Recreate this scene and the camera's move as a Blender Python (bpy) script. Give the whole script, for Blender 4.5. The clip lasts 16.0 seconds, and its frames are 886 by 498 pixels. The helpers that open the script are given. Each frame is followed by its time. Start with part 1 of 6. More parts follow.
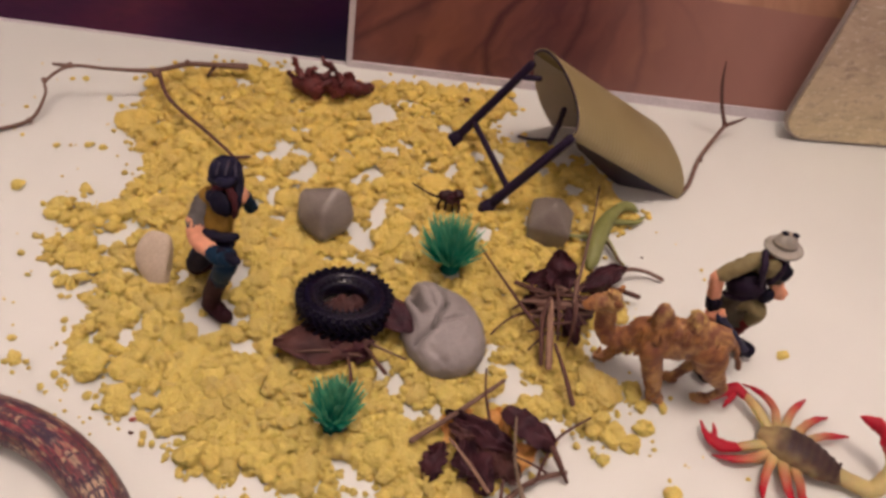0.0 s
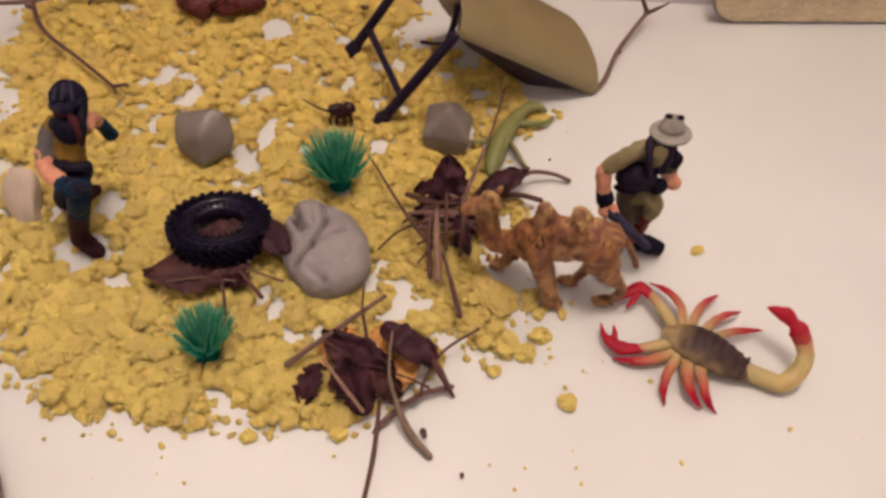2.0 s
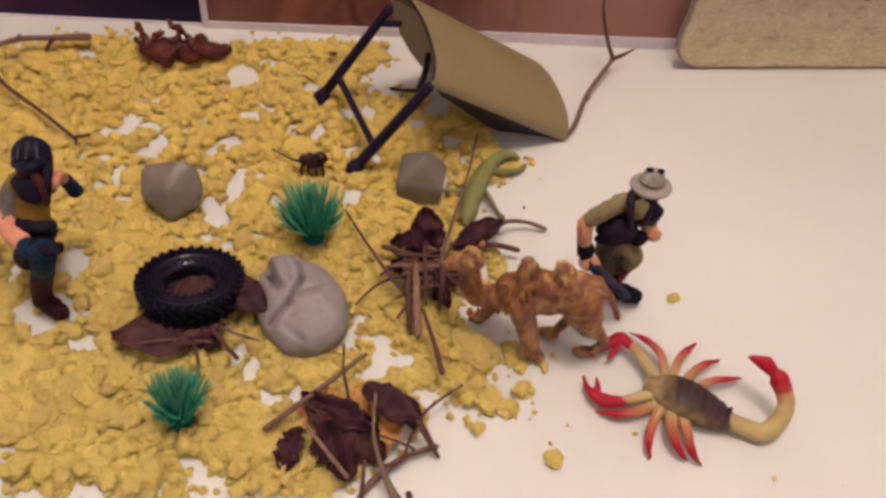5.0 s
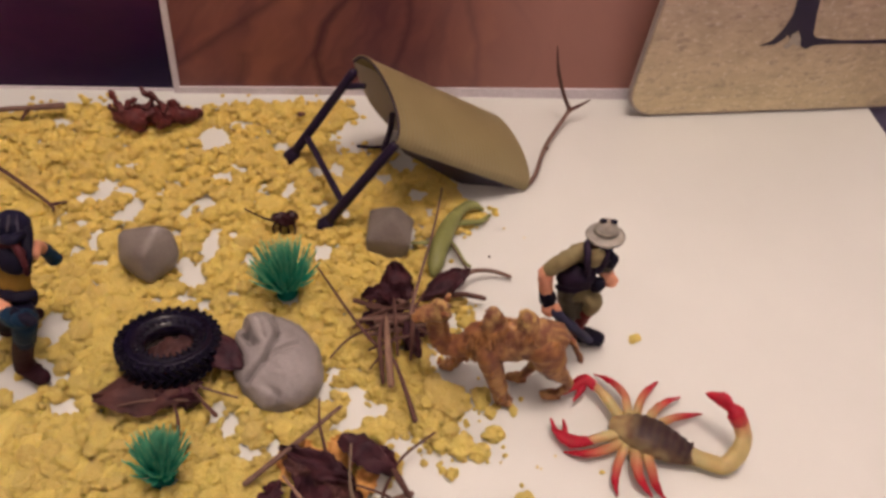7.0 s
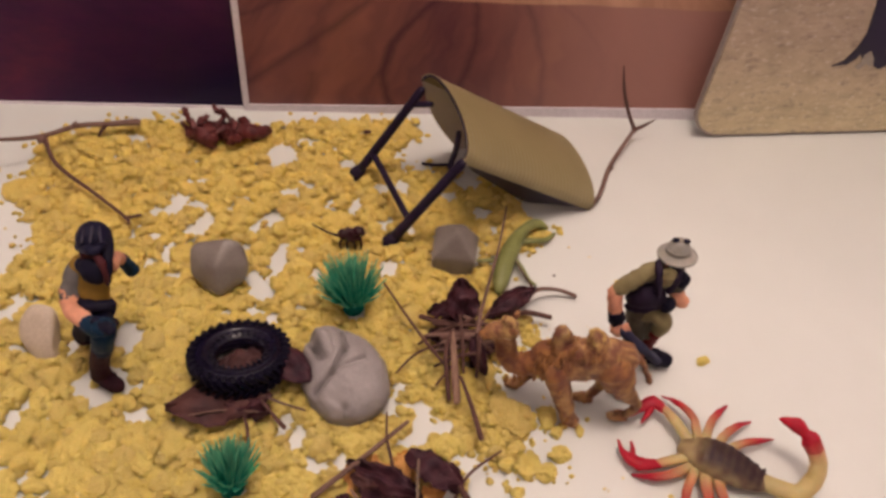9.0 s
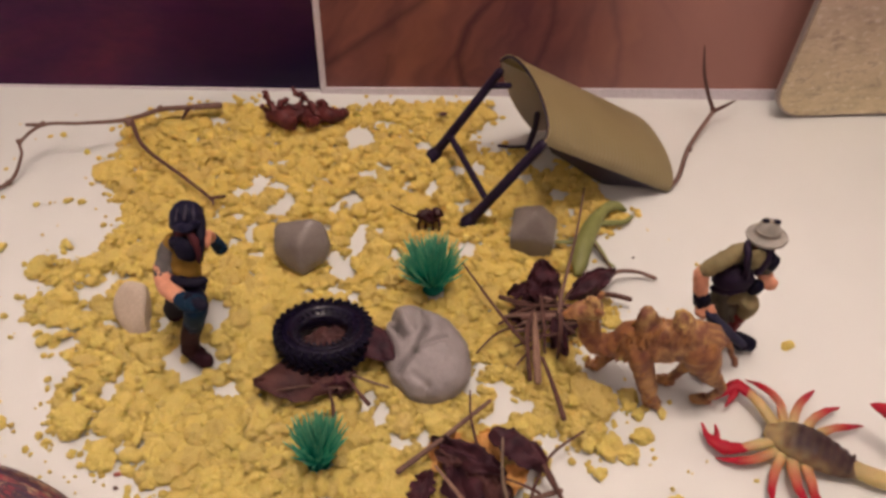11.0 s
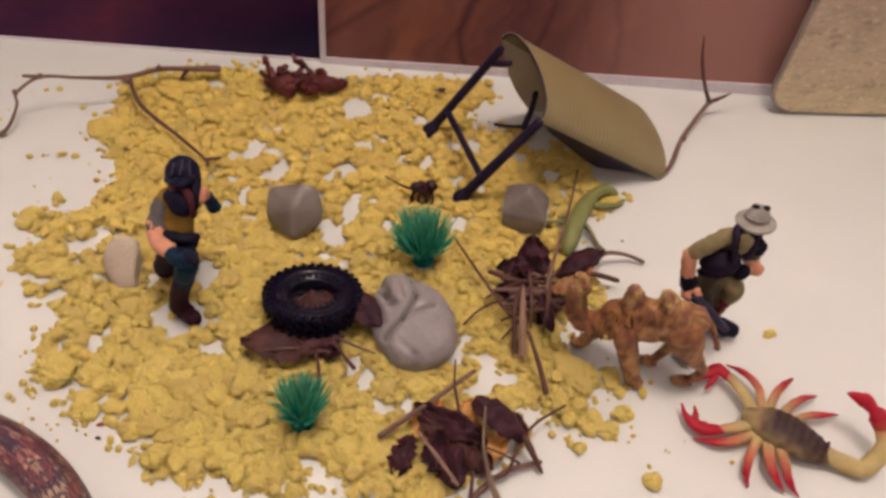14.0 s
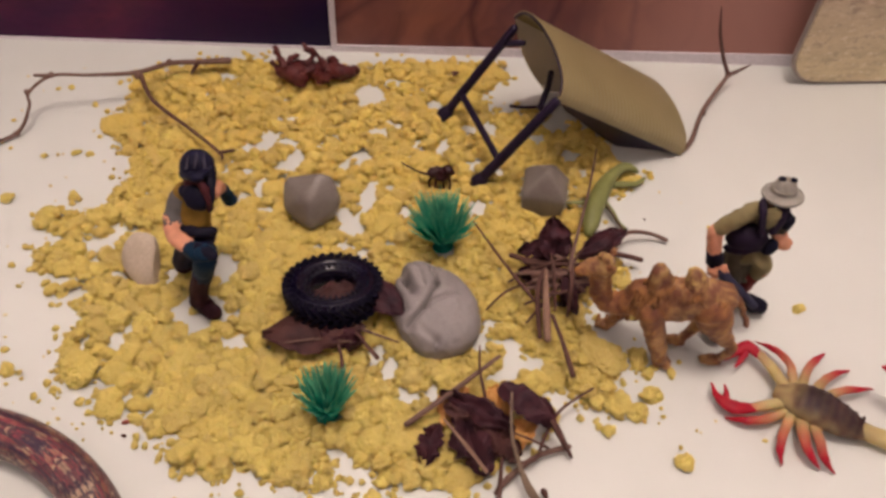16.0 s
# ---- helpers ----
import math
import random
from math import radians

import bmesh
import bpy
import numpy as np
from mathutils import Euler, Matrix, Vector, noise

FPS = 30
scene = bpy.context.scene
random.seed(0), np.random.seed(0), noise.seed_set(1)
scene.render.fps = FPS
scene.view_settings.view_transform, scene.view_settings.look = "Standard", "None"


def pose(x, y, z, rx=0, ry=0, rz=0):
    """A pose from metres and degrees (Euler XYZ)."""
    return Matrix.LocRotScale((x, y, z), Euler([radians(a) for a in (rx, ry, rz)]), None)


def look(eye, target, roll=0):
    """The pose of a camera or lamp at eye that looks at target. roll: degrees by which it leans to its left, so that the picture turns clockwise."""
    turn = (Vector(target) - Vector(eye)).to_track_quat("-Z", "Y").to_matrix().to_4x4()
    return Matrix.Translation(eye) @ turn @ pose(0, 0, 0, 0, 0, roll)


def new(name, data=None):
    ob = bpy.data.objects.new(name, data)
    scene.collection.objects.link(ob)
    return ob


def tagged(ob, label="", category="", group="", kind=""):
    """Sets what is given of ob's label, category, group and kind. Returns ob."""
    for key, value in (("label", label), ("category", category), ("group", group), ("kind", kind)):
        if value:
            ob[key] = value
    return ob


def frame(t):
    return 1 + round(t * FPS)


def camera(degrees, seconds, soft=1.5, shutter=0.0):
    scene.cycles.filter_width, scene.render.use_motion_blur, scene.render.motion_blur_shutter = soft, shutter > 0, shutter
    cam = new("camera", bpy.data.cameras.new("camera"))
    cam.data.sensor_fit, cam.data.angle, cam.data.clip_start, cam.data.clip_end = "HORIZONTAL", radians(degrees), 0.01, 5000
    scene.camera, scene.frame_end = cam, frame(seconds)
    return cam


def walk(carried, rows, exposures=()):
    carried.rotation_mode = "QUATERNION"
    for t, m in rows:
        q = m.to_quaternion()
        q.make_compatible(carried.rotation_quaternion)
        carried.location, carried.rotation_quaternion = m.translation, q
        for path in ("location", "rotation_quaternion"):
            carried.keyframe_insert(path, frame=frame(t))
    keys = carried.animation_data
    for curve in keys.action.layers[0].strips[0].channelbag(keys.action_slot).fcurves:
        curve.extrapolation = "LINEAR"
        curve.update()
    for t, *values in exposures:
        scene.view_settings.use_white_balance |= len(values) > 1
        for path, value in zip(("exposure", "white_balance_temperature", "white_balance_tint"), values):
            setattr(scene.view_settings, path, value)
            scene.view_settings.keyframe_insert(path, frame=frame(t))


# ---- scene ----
cam = camera(57.0, 16.0, soft=3.1)
PATH = [
    (0, (0.04, 0.063, 0.36), (-0.004, 1.371, -1.152), 12.5),
    (0.5, (0.061, 0.071, 0.358), (0.072, 1.338, -1.19), 12.4),
    (1, (0.1, 0.077, 0.351), (-0.016, 1.307, -1.221), 7.6),
    (1.5, (0.118, 0.08, 0.351), (-0.012, 1.276, -1.247), 5.2),
    (2, (0.114, 0.082, 0.343), (0.036, 1.256, -1.275), 6.8),
    (2.5, (0.109, 0.09, 0.332), (0.061, 1.235, -1.307), 7.5),
    (3, (0.106, 0.092, 0.342), (0.064, 1.281, -1.265), 7.9),
    (3.5, (0.101, 0.09, 0.348), (0.077, 1.341, -1.212), 8.7),
    (4, (0.098, 0.093, 0.344), (0.062, 1.344, -1.216), 8.5),
    (4.5, (0.096, 0.095, 0.343), (0.102, 1.331, -1.229), 9.8),
    (7, (0.099, 0.089, 0.364), (0.183, 1.405, -1.14), 9.7),
    (7.5, (0.098, 0.089, 0.367), (0.133, 1.437, -1.11), 8.4),
    (8, (0.098, 0.088, 0.368), (0.129, 1.463, -1.084), 8.8),
    (8.5, (0.093, 0.085, 0.364), (0.099, 1.44, -1.107), 8.2),
    (9, (0.088, 0.086, 0.362), (0.055, 1.43, -1.118), 6.8),
    (11.5, (0.073, 0.078, 0.358), (-0.092, 1.372, -1.159), 3.0),
    (12, (0.074, 0.075, 0.35), (-0.085, 1.361, -1.173), 3.5),
    (12.5, (0.077, 0.071, 0.35), (-0.044, 1.354, -1.179), 5.7),
    (13, (0.076, 0.072, 0.344), (-0.051, 1.335, -1.201), 6.4),
    (13.5, (0.075, 0.073, 0.352), (-0.054, 1.342, -1.188), 6.5),
    (14, (0.073, 0.07, 0.355), (-0.046, 1.365, -1.165), 7.3),
    (14.5, (0.074, 0.074, 0.352), (-0.082, 1.338, -1.19), 5.2),
    (15, (0.077, 0.072, 0.352), (-0.092, 1.352, -1.176), 4.1),
    (15.5, (0.075, 0.072, 0.35), (-0.109, 1.333, -1.192), 2.9),
    (16, (0.071, 0.073, 0.35), (-0.082, 1.336, -1.193), 4.0),
]
EXPOSURES = [(0.0, 0.0, 6650, 12), (1.5, 0.0, 6680, 12), (8.5, 0.0, 6720, 12.5), (12.0, 0.0, 6600, 11), (14.5, 0.0, 6500, 10), (16.0, 0.0, 6500, 10)]
walk(cam, [(t, look(eye, target, roll)) for t, eye, target, roll in PATH], EXPOSURES)

# ---- light ----
world = bpy.data.worlds.new("room_air")
world.use_nodes = True
world.node_tree.nodes["Background"].inputs[0].default_value = (1.0, 0.82, 0.68, 1)
world.node_tree.nodes["Background"].inputs[1].default_value = 0.02
scene.world = world

# the one lit lamp: a glass globe that hangs from the ceiling
LAMP_AT, GLOBE, LAMP_COLOUR, LAMP_STRENGTH = (0.11, 0.32, 1.34), 0.17, (1.0, 0.803, 0.716), 33.5


# ---- materials ----
def nodes_of(name):
    m = bpy.data.materials.new(name)
    m.use_nodes = True
    return m, m.node_tree, m.node_tree.nodes["Principled BSDF"]


def add(tree, kind, **values):
    n = tree.nodes.new(kind)
    for key, value in values.items():
        n.inputs[key].default_value = value
    return n


def mix(tree, fac, a, b, blend="MIX"):
    n = tree.nodes.new("ShaderNodeMix")
    n.data_type, n.blend_type = "RGBA", blend
    for slot, v in ((0, fac), (6, a), (7, b)):
        if isinstance(v, (int, float)):
            n.inputs[slot].default_value = v
        elif isinstance(v, tuple):
            n.inputs[slot].default_value = (*v, 1)
        else:
            tree.links.new(v, n.inputs[slot])
    return n.outputs[2]


def ramp(tree, fac, *stops):
    n = tree.nodes.new("ShaderNodeValToRGB")
    while len(n.color_ramp.elements) < len(stops):
        n.color_ramp.elements.new(0.5)
    for e, (p, c) in zip(n.color_ramp.elements, stops):
        e.position, e.color = p, (*c, 1) if isinstance(c, tuple) else (c, c, c, 1)
    tree.links.new(fac, n.inputs[0])
    return n.outputs[0]


def coords(tree, space="Object", scale=(1, 1, 1)):
    c, m = tree.nodes.new("ShaderNodeTexCoord"), tree.nodes.new("ShaderNodeMapping")
    m.inputs["Scale"].default_value = scale
    tree.links.new(c.outputs[space], m.inputs[0])
    return m.outputs[0]


def noise_tex(tree, vec, scale, detail=4.0, rough=0.55, distort=0.0):
    n = add(tree, "ShaderNodeTexNoise", Scale=scale, Detail=detail, Roughness=rough, Distortion=distort)
    tree.links.new(vec, n.inputs["Vector"])
    return n.outputs["Fac"]


def bump(tree, shader, height, strength, distance):
    n = add(tree, "ShaderNodeBump", Strength=strength, Distance=distance)
    tree.links.new(height, n.inputs["Height"])
    tree.links.new(n.outputs[0], shader.inputs["Normal"])


def surface(name, base, dark=None, rough=0.5, coarse=60.0, fine=900.0, relief=0.0002, amount=0.5, spread=0.35, coat=0.0, subsurface=0.0, metal=0.0, gloss=0.5):
    """A surface with blotches at one scale and grain at another."""
    m, tree, sh = nodes_of(name)
    vec = coords(tree)
    dark = dark or tuple(c * 0.65 for c in base)
    blot = ramp(tree, noise_tex(tree, vec, coarse, 5), (0.5 - spread / 2, 0.0), (0.5 + spread / 2, 1.0))
    grain = noise_tex(tree, vec, fine, 3)
    col = mix(tree, blot, dark, base)
    col = mix(tree, amount * 0.5, col, ramp(tree, grain, (0.3, tuple(c * 0.6 for c in base)), (0.7, tuple(min(1, c * 1.25) for c in base))))
    tree.links.new(col, sh.inputs["Base Color"])
    r = tree.nodes.new("ShaderNodeMapRange")
    r.inputs["To Min"].default_value, r.inputs["To Max"].default_value = max(0.05, rough - 0.1), min(1, rough + 0.1)
    tree.links.new(grain, r.inputs[0])
    tree.links.new(r.outputs[0], sh.inputs["Roughness"])
    sh.inputs["Coat Weight"].default_value, sh.inputs["Metallic"].default_value, sh.inputs["Specular IOR Level"].default_value = coat, metal, gloss
    if subsurface:
        sh.inputs["Subsurface Weight"].default_value = subsurface
        sh.inputs["Subsurface Radius"].default_value = (0.004, 0.002, 0.001)
    if relief:
        bump(tree, sh, grain, 0.6, relief)
    return m


def sand_material():
    m, tree, sh = nodes_of("moulding_sand")
    vec = coords(tree)
    island = tree.nodes.new("ShaderNodeNewGeometry").outputs["Random Per Island"]
    tone = ramp(tree, island, (0.0, (0.512, 0.400, 0.142)), (0.5, (0.603, 0.486, 0.140)), (1.0, (0.694, 0.573, 0.166)))
    # deeper gold towards the pictures, by y, broken up with noise
    sep = tree.nodes.new("ShaderNodeSeparateXYZ")
    tree.links.new(vec, sep.inputs[0])
    ochre = add(tree, "ShaderNodeMapRange", **{"From Min": 0.28, "From Max": 0.42})
    tree.links.new(sep.outputs[1], ochre.inputs[0])
    patch = mix(tree, 0.3, ochre.outputs[0], noise_tex(tree, vec, 14, 3))
    tone = mix(tree, patch, tone, (1.20, 1.05, 0.82), "MULTIPLY")
    blot = noise_tex(tree, vec, 140, 4)
    col = mix(tree, ramp(tree, blot, (0.35, 0.0), (0.7, 0.45)), tone, (0.50, 0.395, 0.118))
    grain = noise_tex(tree, vec, 1600, 2)
    col = mix(tree, 0.3, col, ramp(tree, grain, (0.3, (0.46, 0.37, 0.10)), (0.7, (0.80, 0.69, 0.25))))
    vor = add(tree, "ShaderNodeTexVoronoi", Scale=420.0)
    tree.links.new(vec, vor.inputs["Vector"])
    speck = ramp(tree, vor.outputs["Distance"], (0.0, 1.0), (0.05, 0.0))
    rare = ramp(tree, noise_tex(tree, vec, 90, 2), (0.62, 0.0), (0.66, 1.0))
    dots = mix(tree, 1.0, speck, rare, "MULTIPLY")
    col = mix(tree, dots, col, (0.10, 0.06, 0.02))
    tree.links.new(col, sh.inputs["Base Color"])
    sh.inputs["Roughness"].default_value = 0.9
    sh.inputs["Specular IOR Level"].default_value = 0.2
    crumb = add(tree, "ShaderNodeTexVoronoi", Scale=620.0)
    tree.links.new(mix(tree, 0.004, vec, noise_tex(tree, vec, 700, 2), "ADD"), crumb.inputs["Vector"])
    height = mix(tree, 0.40, noise_tex(tree, vec, 400, 6, 0.75), grain)
    height = mix(tree, 0.28, height, ramp(tree, crumb.outputs["Distance"], (0.1, 1.0), (0.75, 0.0)))
    sh.inputs["Subsurface Weight"].default_value = 0.18
    sh.inputs["Subsurface Radius"].default_value = (0.0042, 0.0026, 0.0008)
    bump(tree, sh, height, 1.0, 0.0017)
    return m


def paper_material():
    m, tree, sh = nodes_of("white_card")
    vec = coords(tree)
    blot = noise_tex(tree, vec, 7, 4)
    col = mix(tree, ramp(tree, blot, (0.35, 0.0), (0.7, 1.0)), (0.575, 0.602, 0.566), (0.609, 0.637, 0.598))
    dust = ramp(tree, noise_tex(tree, vec, 55, 6, 0.7), (0.66, 0.0), (0.80, 0.35))
    col = mix(tree, dust, col, (0.74, 0.69, 0.52))
    tree.links.new(col, sh.inputs["Base Color"])
    sh.inputs["Roughness"].default_value = 0.55
    bump(tree, sh, noise_tex(tree, vec, 700, 3), 0.15, 0.0003)
    return m


def canyon_material():
    """A glossy print: folds of red-brown rock that fan together above, paler above a ridge, a little sky."""
    m, tree, sh = nodes_of("rock_print")
    vec = coords(tree)
    sep = tree.nodes.new("ShaderNodeSeparateXYZ")
    tree.links.new(vec, sep.inputs[0])

    def calc(op, a, b=0.0):
        n = tree.nodes.new("ShaderNodeMath")
        n.operation = op
        for slot, v in ((0, a), (1, b)):
            if isinstance(v, (int, float)):
                n.inputs[slot].default_value = v
            else:
                tree.links.new(v, n.inputs[slot])
        return n.outputs[0]

    x, z = sep.outputs[0], sep.outputs[2]
    fan = calc("DIVIDE", calc("SUBTRACT", x, 0.155), calc("SUBTRACT", 0.27, z))
    joined = tree.nodes.new("ShaderNodeCombineXYZ")
    wob = calc("MULTIPLY", calc("SUBTRACT", noise_tex(tree, vec, 16, 3), 0.5), 0.30)
    tree.links.new(calc("ADD", fan, wob), joined.inputs[0])
    tree.links.new(calc("MULTIPLY", z, 0.9), joined.inputs[2])
    folds = noise_tex(tree, joined.outputs[0], 6.5, 3, 0.6)
    tone = ramp(tree, folds, (0.36, (0.112, 0.037, 0.043)), (0.48, (0.168, 0.060, 0.054)), (0.72, (0.250, 0.096, 0.070)))
    # the dark seams between the folds, each a curve x = a + b z + c z z, with its half width and depth
    bent = calc("MULTIPLY", calc("SUBTRACT", noise_tex(tree, vec, 60, 3), 0.5), 0.007)
    for c, b, a0, wide, deep, reach in ((-2.026, 1.469, -0.0288, 0.0075, 0.55, 0.10), (9.2229, -0.5614, 0.103, 0.0050, 0.75, 0.10), (-3.5103, 0.4791, 0.1374, 0.0045, 0.6, 0.10), (-3.6022, 0.1015, 0.2034, 0.0048, 0.65, 0.10), (-12.198, 0.7768, 0.2329, 0.0040, 0.45, 0.10),
                                        (0.0, -0.4023, 0.2692, 0.0028, 0.55, 0.05), (0.0, 2.2, -0.158, 0.0070, 0.45, 0.10), (0.0, 0.25, 0.040, 0.0060, 0.40, 0.035), (0.0, -0.9, 0.305, 0.0050, 0.25, 0.07)):
        away = calc("ABSOLUTE", calc("ADD", calc("SUBTRACT", x, calc("ADD", a0, calc("MULTIPLY", z, calc("ADD", b, calc("MULTIPLY", z, c))))), bent))
        near = ramp(tree, calc("DIVIDE", away, wide), (0.0, deep), (0.35, deep * 0.6), (1.0, 0.0))
        tone = mix(tree, mix(tree, 1.0, near, ramp(tree, calc("DIVIDE", z, reach), (0.9, 1.0), (1.0, 0.0)), "MULTIPLY"), tone, (0.050, 0.013, 0.026))
    tone = mix(tree, ramp(tree, calc("MULTIPLY", x, 4.0), (0.62, 0.0), (1.0, 0.85)), tone, (0.36, 0.175, 0.140))
    pale = mix(tree, ramp(tree, folds, (0.4, 0.0), (0.7, 1.0)), (0.38, 0.195, 0.120), (0.52, 0.295, 0.190))
    edge = calc("ADD", z, calc("MULTIPLY", calc("SUBTRACT", noise_tex(tree, vec, 12, 2), 0.5), 0.006))
    above = ramp(tree, calc("MULTIPLY", calc("SUBTRACT", edge, 0.0870), 380.0), (0.3, 0.0), (0.8, 1.0))
    col = mix(tree, above, tone, pale)
    sky = ramp(tree, calc("MULTIPLY", calc("ADD", calc("SUBTRACT", z, 0.111), calc("MULTIPLY", calc("SUBTRACT", x, 0.30), 0.35)), 220.0), (0.3, 0.0), (0.9, 1.0))
    col = mix(tree, sky, col, (0.32, 0.42, 0.62))
    tree.links.new(col, sh.inputs["Base Color"])
    sh.inputs["Roughness"].default_value = 0.42
    sh.inputs["Specular IOR Level"].default_value = 0.3
    return m


def dark_print_material():
    """A dark print: dim purple and maroon clouds, near black and navy towards its lower east end."""
    m, tree, sh = nodes_of("dusk_print")
    vec = coords(tree, scale=(1, 1, 2.0))
    f = noise_tex(tree, vec, 8, 4, 0.6, 0.6)
    col = ramp(tree, f, (0.30, (0.030, 0.004, 0.036)), (0.50, (0.058, 0.008, 0.042)), (0.72, (0.105, 0.017, 0.040)))
    sep = tree.nodes.new("ShaderNodeSeparateXYZ")
    tree.links.new(coords(tree), sep.inputs[0])
    x, z = sep.outputs[0], sep.outputs[2]

    def line(v, low, high):
        n = add(tree, "ShaderNodeMapRange", **{"From Min": low, "From Max": high})
        tree.links.new(v, n.inputs[0])
        return n.outputs[0]

    corner = mix(tree, 1.0, line(x, -0.22, -0.02), line(z, 0.10, 0.0), "MULTIPLY")
    col = mix(tree, ramp(tree, corner, (0.05, 0.0), (0.55, 0.95)), col, (0.007, 0.003, 0.030))
    col = mix(tree, ramp(tree, line(x, -0.05, -0.005), (0.2, 0.0), (1.0, 0.6)), col, (0.016, 0.005, 0.022))
    col = mix(tree, ramp(tree, noise_tex(tree, vec, 55, 5, 0.7), (0.35, 0.35), (0.62, 0.0)), col, (0.014, 0.004, 0.026))
    tree.links.new(col, sh.inputs["Base Color"])
    sh.inputs["Roughness"].default_value = 0.42
    sh.inputs["Specular IOR Level"].default_value = 0.16
    return m


def clay_print_material():
    m, tree, sh = nodes_of("clay_pan_print")
    vec = coords(tree, scale=(1, 1, 1.8))
    a, b = noise_tex(tree, vec, 34, 6, 0.7), noise_tex(tree, coords(tree, scale=(1, 1, 2.6)), 95, 5, 0.75, 1.0)
    col = ramp(tree, a, (0.30, (0.43, 0.375, 0.26)), (0.5, (0.56, 0.485, 0.34)), (0.72, (0.67, 0.59, 0.43)))
    col = mix(tree, ramp(tree, b, (0.34, 0.75), (0.47, 0.0)), col, (0.27, 0.22, 0.19))
    col = mix(tree, ramp(tree, noise_tex(tree, vec, 180, 3), (0.56, 0.0), (0.66, 0.7)), col, (0.74, 0.68, 0.56))
    # the printed ground turns from yellow clay below to a duller rose brown above
    sep = tree.nodes.new("ShaderNodeSeparateXYZ")
    tree.links.new(coords(tree), sep.inputs[0])
    far = add(tree, "ShaderNodeMapRange", **{"From Min": 0.012, "From Max": 0.085})
    tree.links.new(sep.outputs[2], far.inputs[0])
    col = mix(tree, 1.0, col, mix(tree, far.outputs[0], (0.96, 0.92, 0.80), (0.74, 0.655, 0.66)), "MULTIPLY")
    tree.links.new(col, sh.inputs["Base Color"])
    sh.inputs["Roughness"].default_value = 0.55
    bump(tree, sh, b, 0.3, 0.0005)
    return m


def snake_material():
    m, tree, sh = nodes_of("painted_snake_skin")
    sep = tree.nodes.new("ShaderNodeSeparateXYZ")
    tree.links.new(coords(tree, "UV", (1, 1, 1)), sep.inputs[0])
    # scales: angular flecks, a little longer than wide
    drift = noise_tex(tree, coords(tree, "UV", (120, 9, 1)), 2.0, 3)
    skewed = mix(tree, 0.55, coords(tree, "UV", (150, 12, 1)), drift, "LINEAR_LIGHT")
    edge = add(tree, "ShaderNodeTexVoronoi", Scale=1.35, Randomness=1.0)
    edge.feature = "DISTANCE_TO_EDGE"
    cell = add(tree, "ShaderNodeTexVoronoi", Scale=1.35, Randomness=1.0)
    tree.links.new(skewed, edge.inputs["Vector"])
    tree.links.new(skewed, cell.inputs["Vector"])
    scales = ramp(tree, edge.outputs["Distance"], (0.03, 0.0), (0.20, 1.0))
    rand = tree.nodes.new("ShaderNodeSeparateColor")
    tree.links.new(cell.outputs["Color"], rand.inputs[0])
    tone = ramp(tree, rand.outputs[0], (0.0, (0.060, 0.022, 0.036)), (0.25, (0.16, 0.080, 0.050)), (0.45, (0.25, 0.155, 0.085)), (0.60, (0.10, 0.026, 0.036)), (0.78, (0.33, 0.235, 0.14)), (1.0, (0.46, 0.35, 0.25)))
    flecks = mix(tree, scales, (0.020, 0.007, 0.026), tone)
    # maroon ground between the patches of flecks
    patch = ramp(tree, noise_tex(tree, coords(tree, "UV", (40, 5, 1)), 1.6, 3), (0.34, 0.25), (0.52, 1.0))
    col = mix(tree, patch, (0.080, 0.020, 0.034), flecks)
    # long red and blue-black streaks that run along the body
    red = noise_tex(tree, coords(tree, "UV", (16, 7.5, 1)), 1.5, 3, 0.5, 0.9)
    col = mix(tree, ramp(tree, red, (0.470, 0.0), (0.492, 0.8), (0.508, 0.8), (0.53, 0.0)), col, (0.26, 0.034, 0.046))
    blue = noise_tex(tree, coords(tree, "UV", (21, 9, 1)), 1.7, 3, 0.55, 1.0)
    col = mix(tree, ramp(tree, blue, (0.41, 0.9), (0.465, 0.0)), col, (0.022, 0.009, 0.036))
    flank = ramp(tree, sep.outputs[1], (0.28, 0.70), (0.42, 0.0))
    col = mix(tree, flank, col, (0.090, 0.032, 0.036))
    belly = ramp(tree, sep.outputs[1], (0.24, 1.0), (0.30, 0.0))
    col = mix(tree, belly, col, (0.30, 0.235, 0.165))
    tree.links.new(col, sh.inputs["Base Color"])
    sh.inputs["Roughness"].default_value = 0.36
    bump(tree, sh, scales, 0.5, 0.0004)
    return m


def tinted_material(name, rough, relief, coat=0.0, wear=0.65, under=(0.0, 0.0, 0.0), thin=0.0):
    """A moulded plastic whose colour was sprayed on part by part."""
    m, tree, sh = nodes_of(name)
    vec = coords(tree)
    a = tree.nodes.new("ShaderNodeAttribute")
    a.attribute_name = "paint"
    grain = noise_tex(tree, vec, 500, 4)
    col = mix(tree, ramp(tree, noise_tex(tree, vec, 160, 4), (0.35, 0.35 if wear < 0.8 else 0.9), (0.62, 0.0)), a.outputs["Color"], under)
    tree.links.new(mix(tree, wear, a.outputs["Color"], col), sh.inputs["Base Color"])
    sh.inputs["Roughness"].default_value = rough
    sh.inputs["Coat Weight"].default_value = coat
    sh.inputs["Specular IOR Level"].default_value = 0.25
    sh.inputs["Subsurface Weight"].default_value = 0.12
    sh.inputs["Subsurface Radius"].default_value = (0.004, 0.002, 0.001)
    bump(tree, sh, grain, 0.5, relief)
    if thin:
        let_through(m, tree, sh, a.outputs["Color"], thin)
    return m


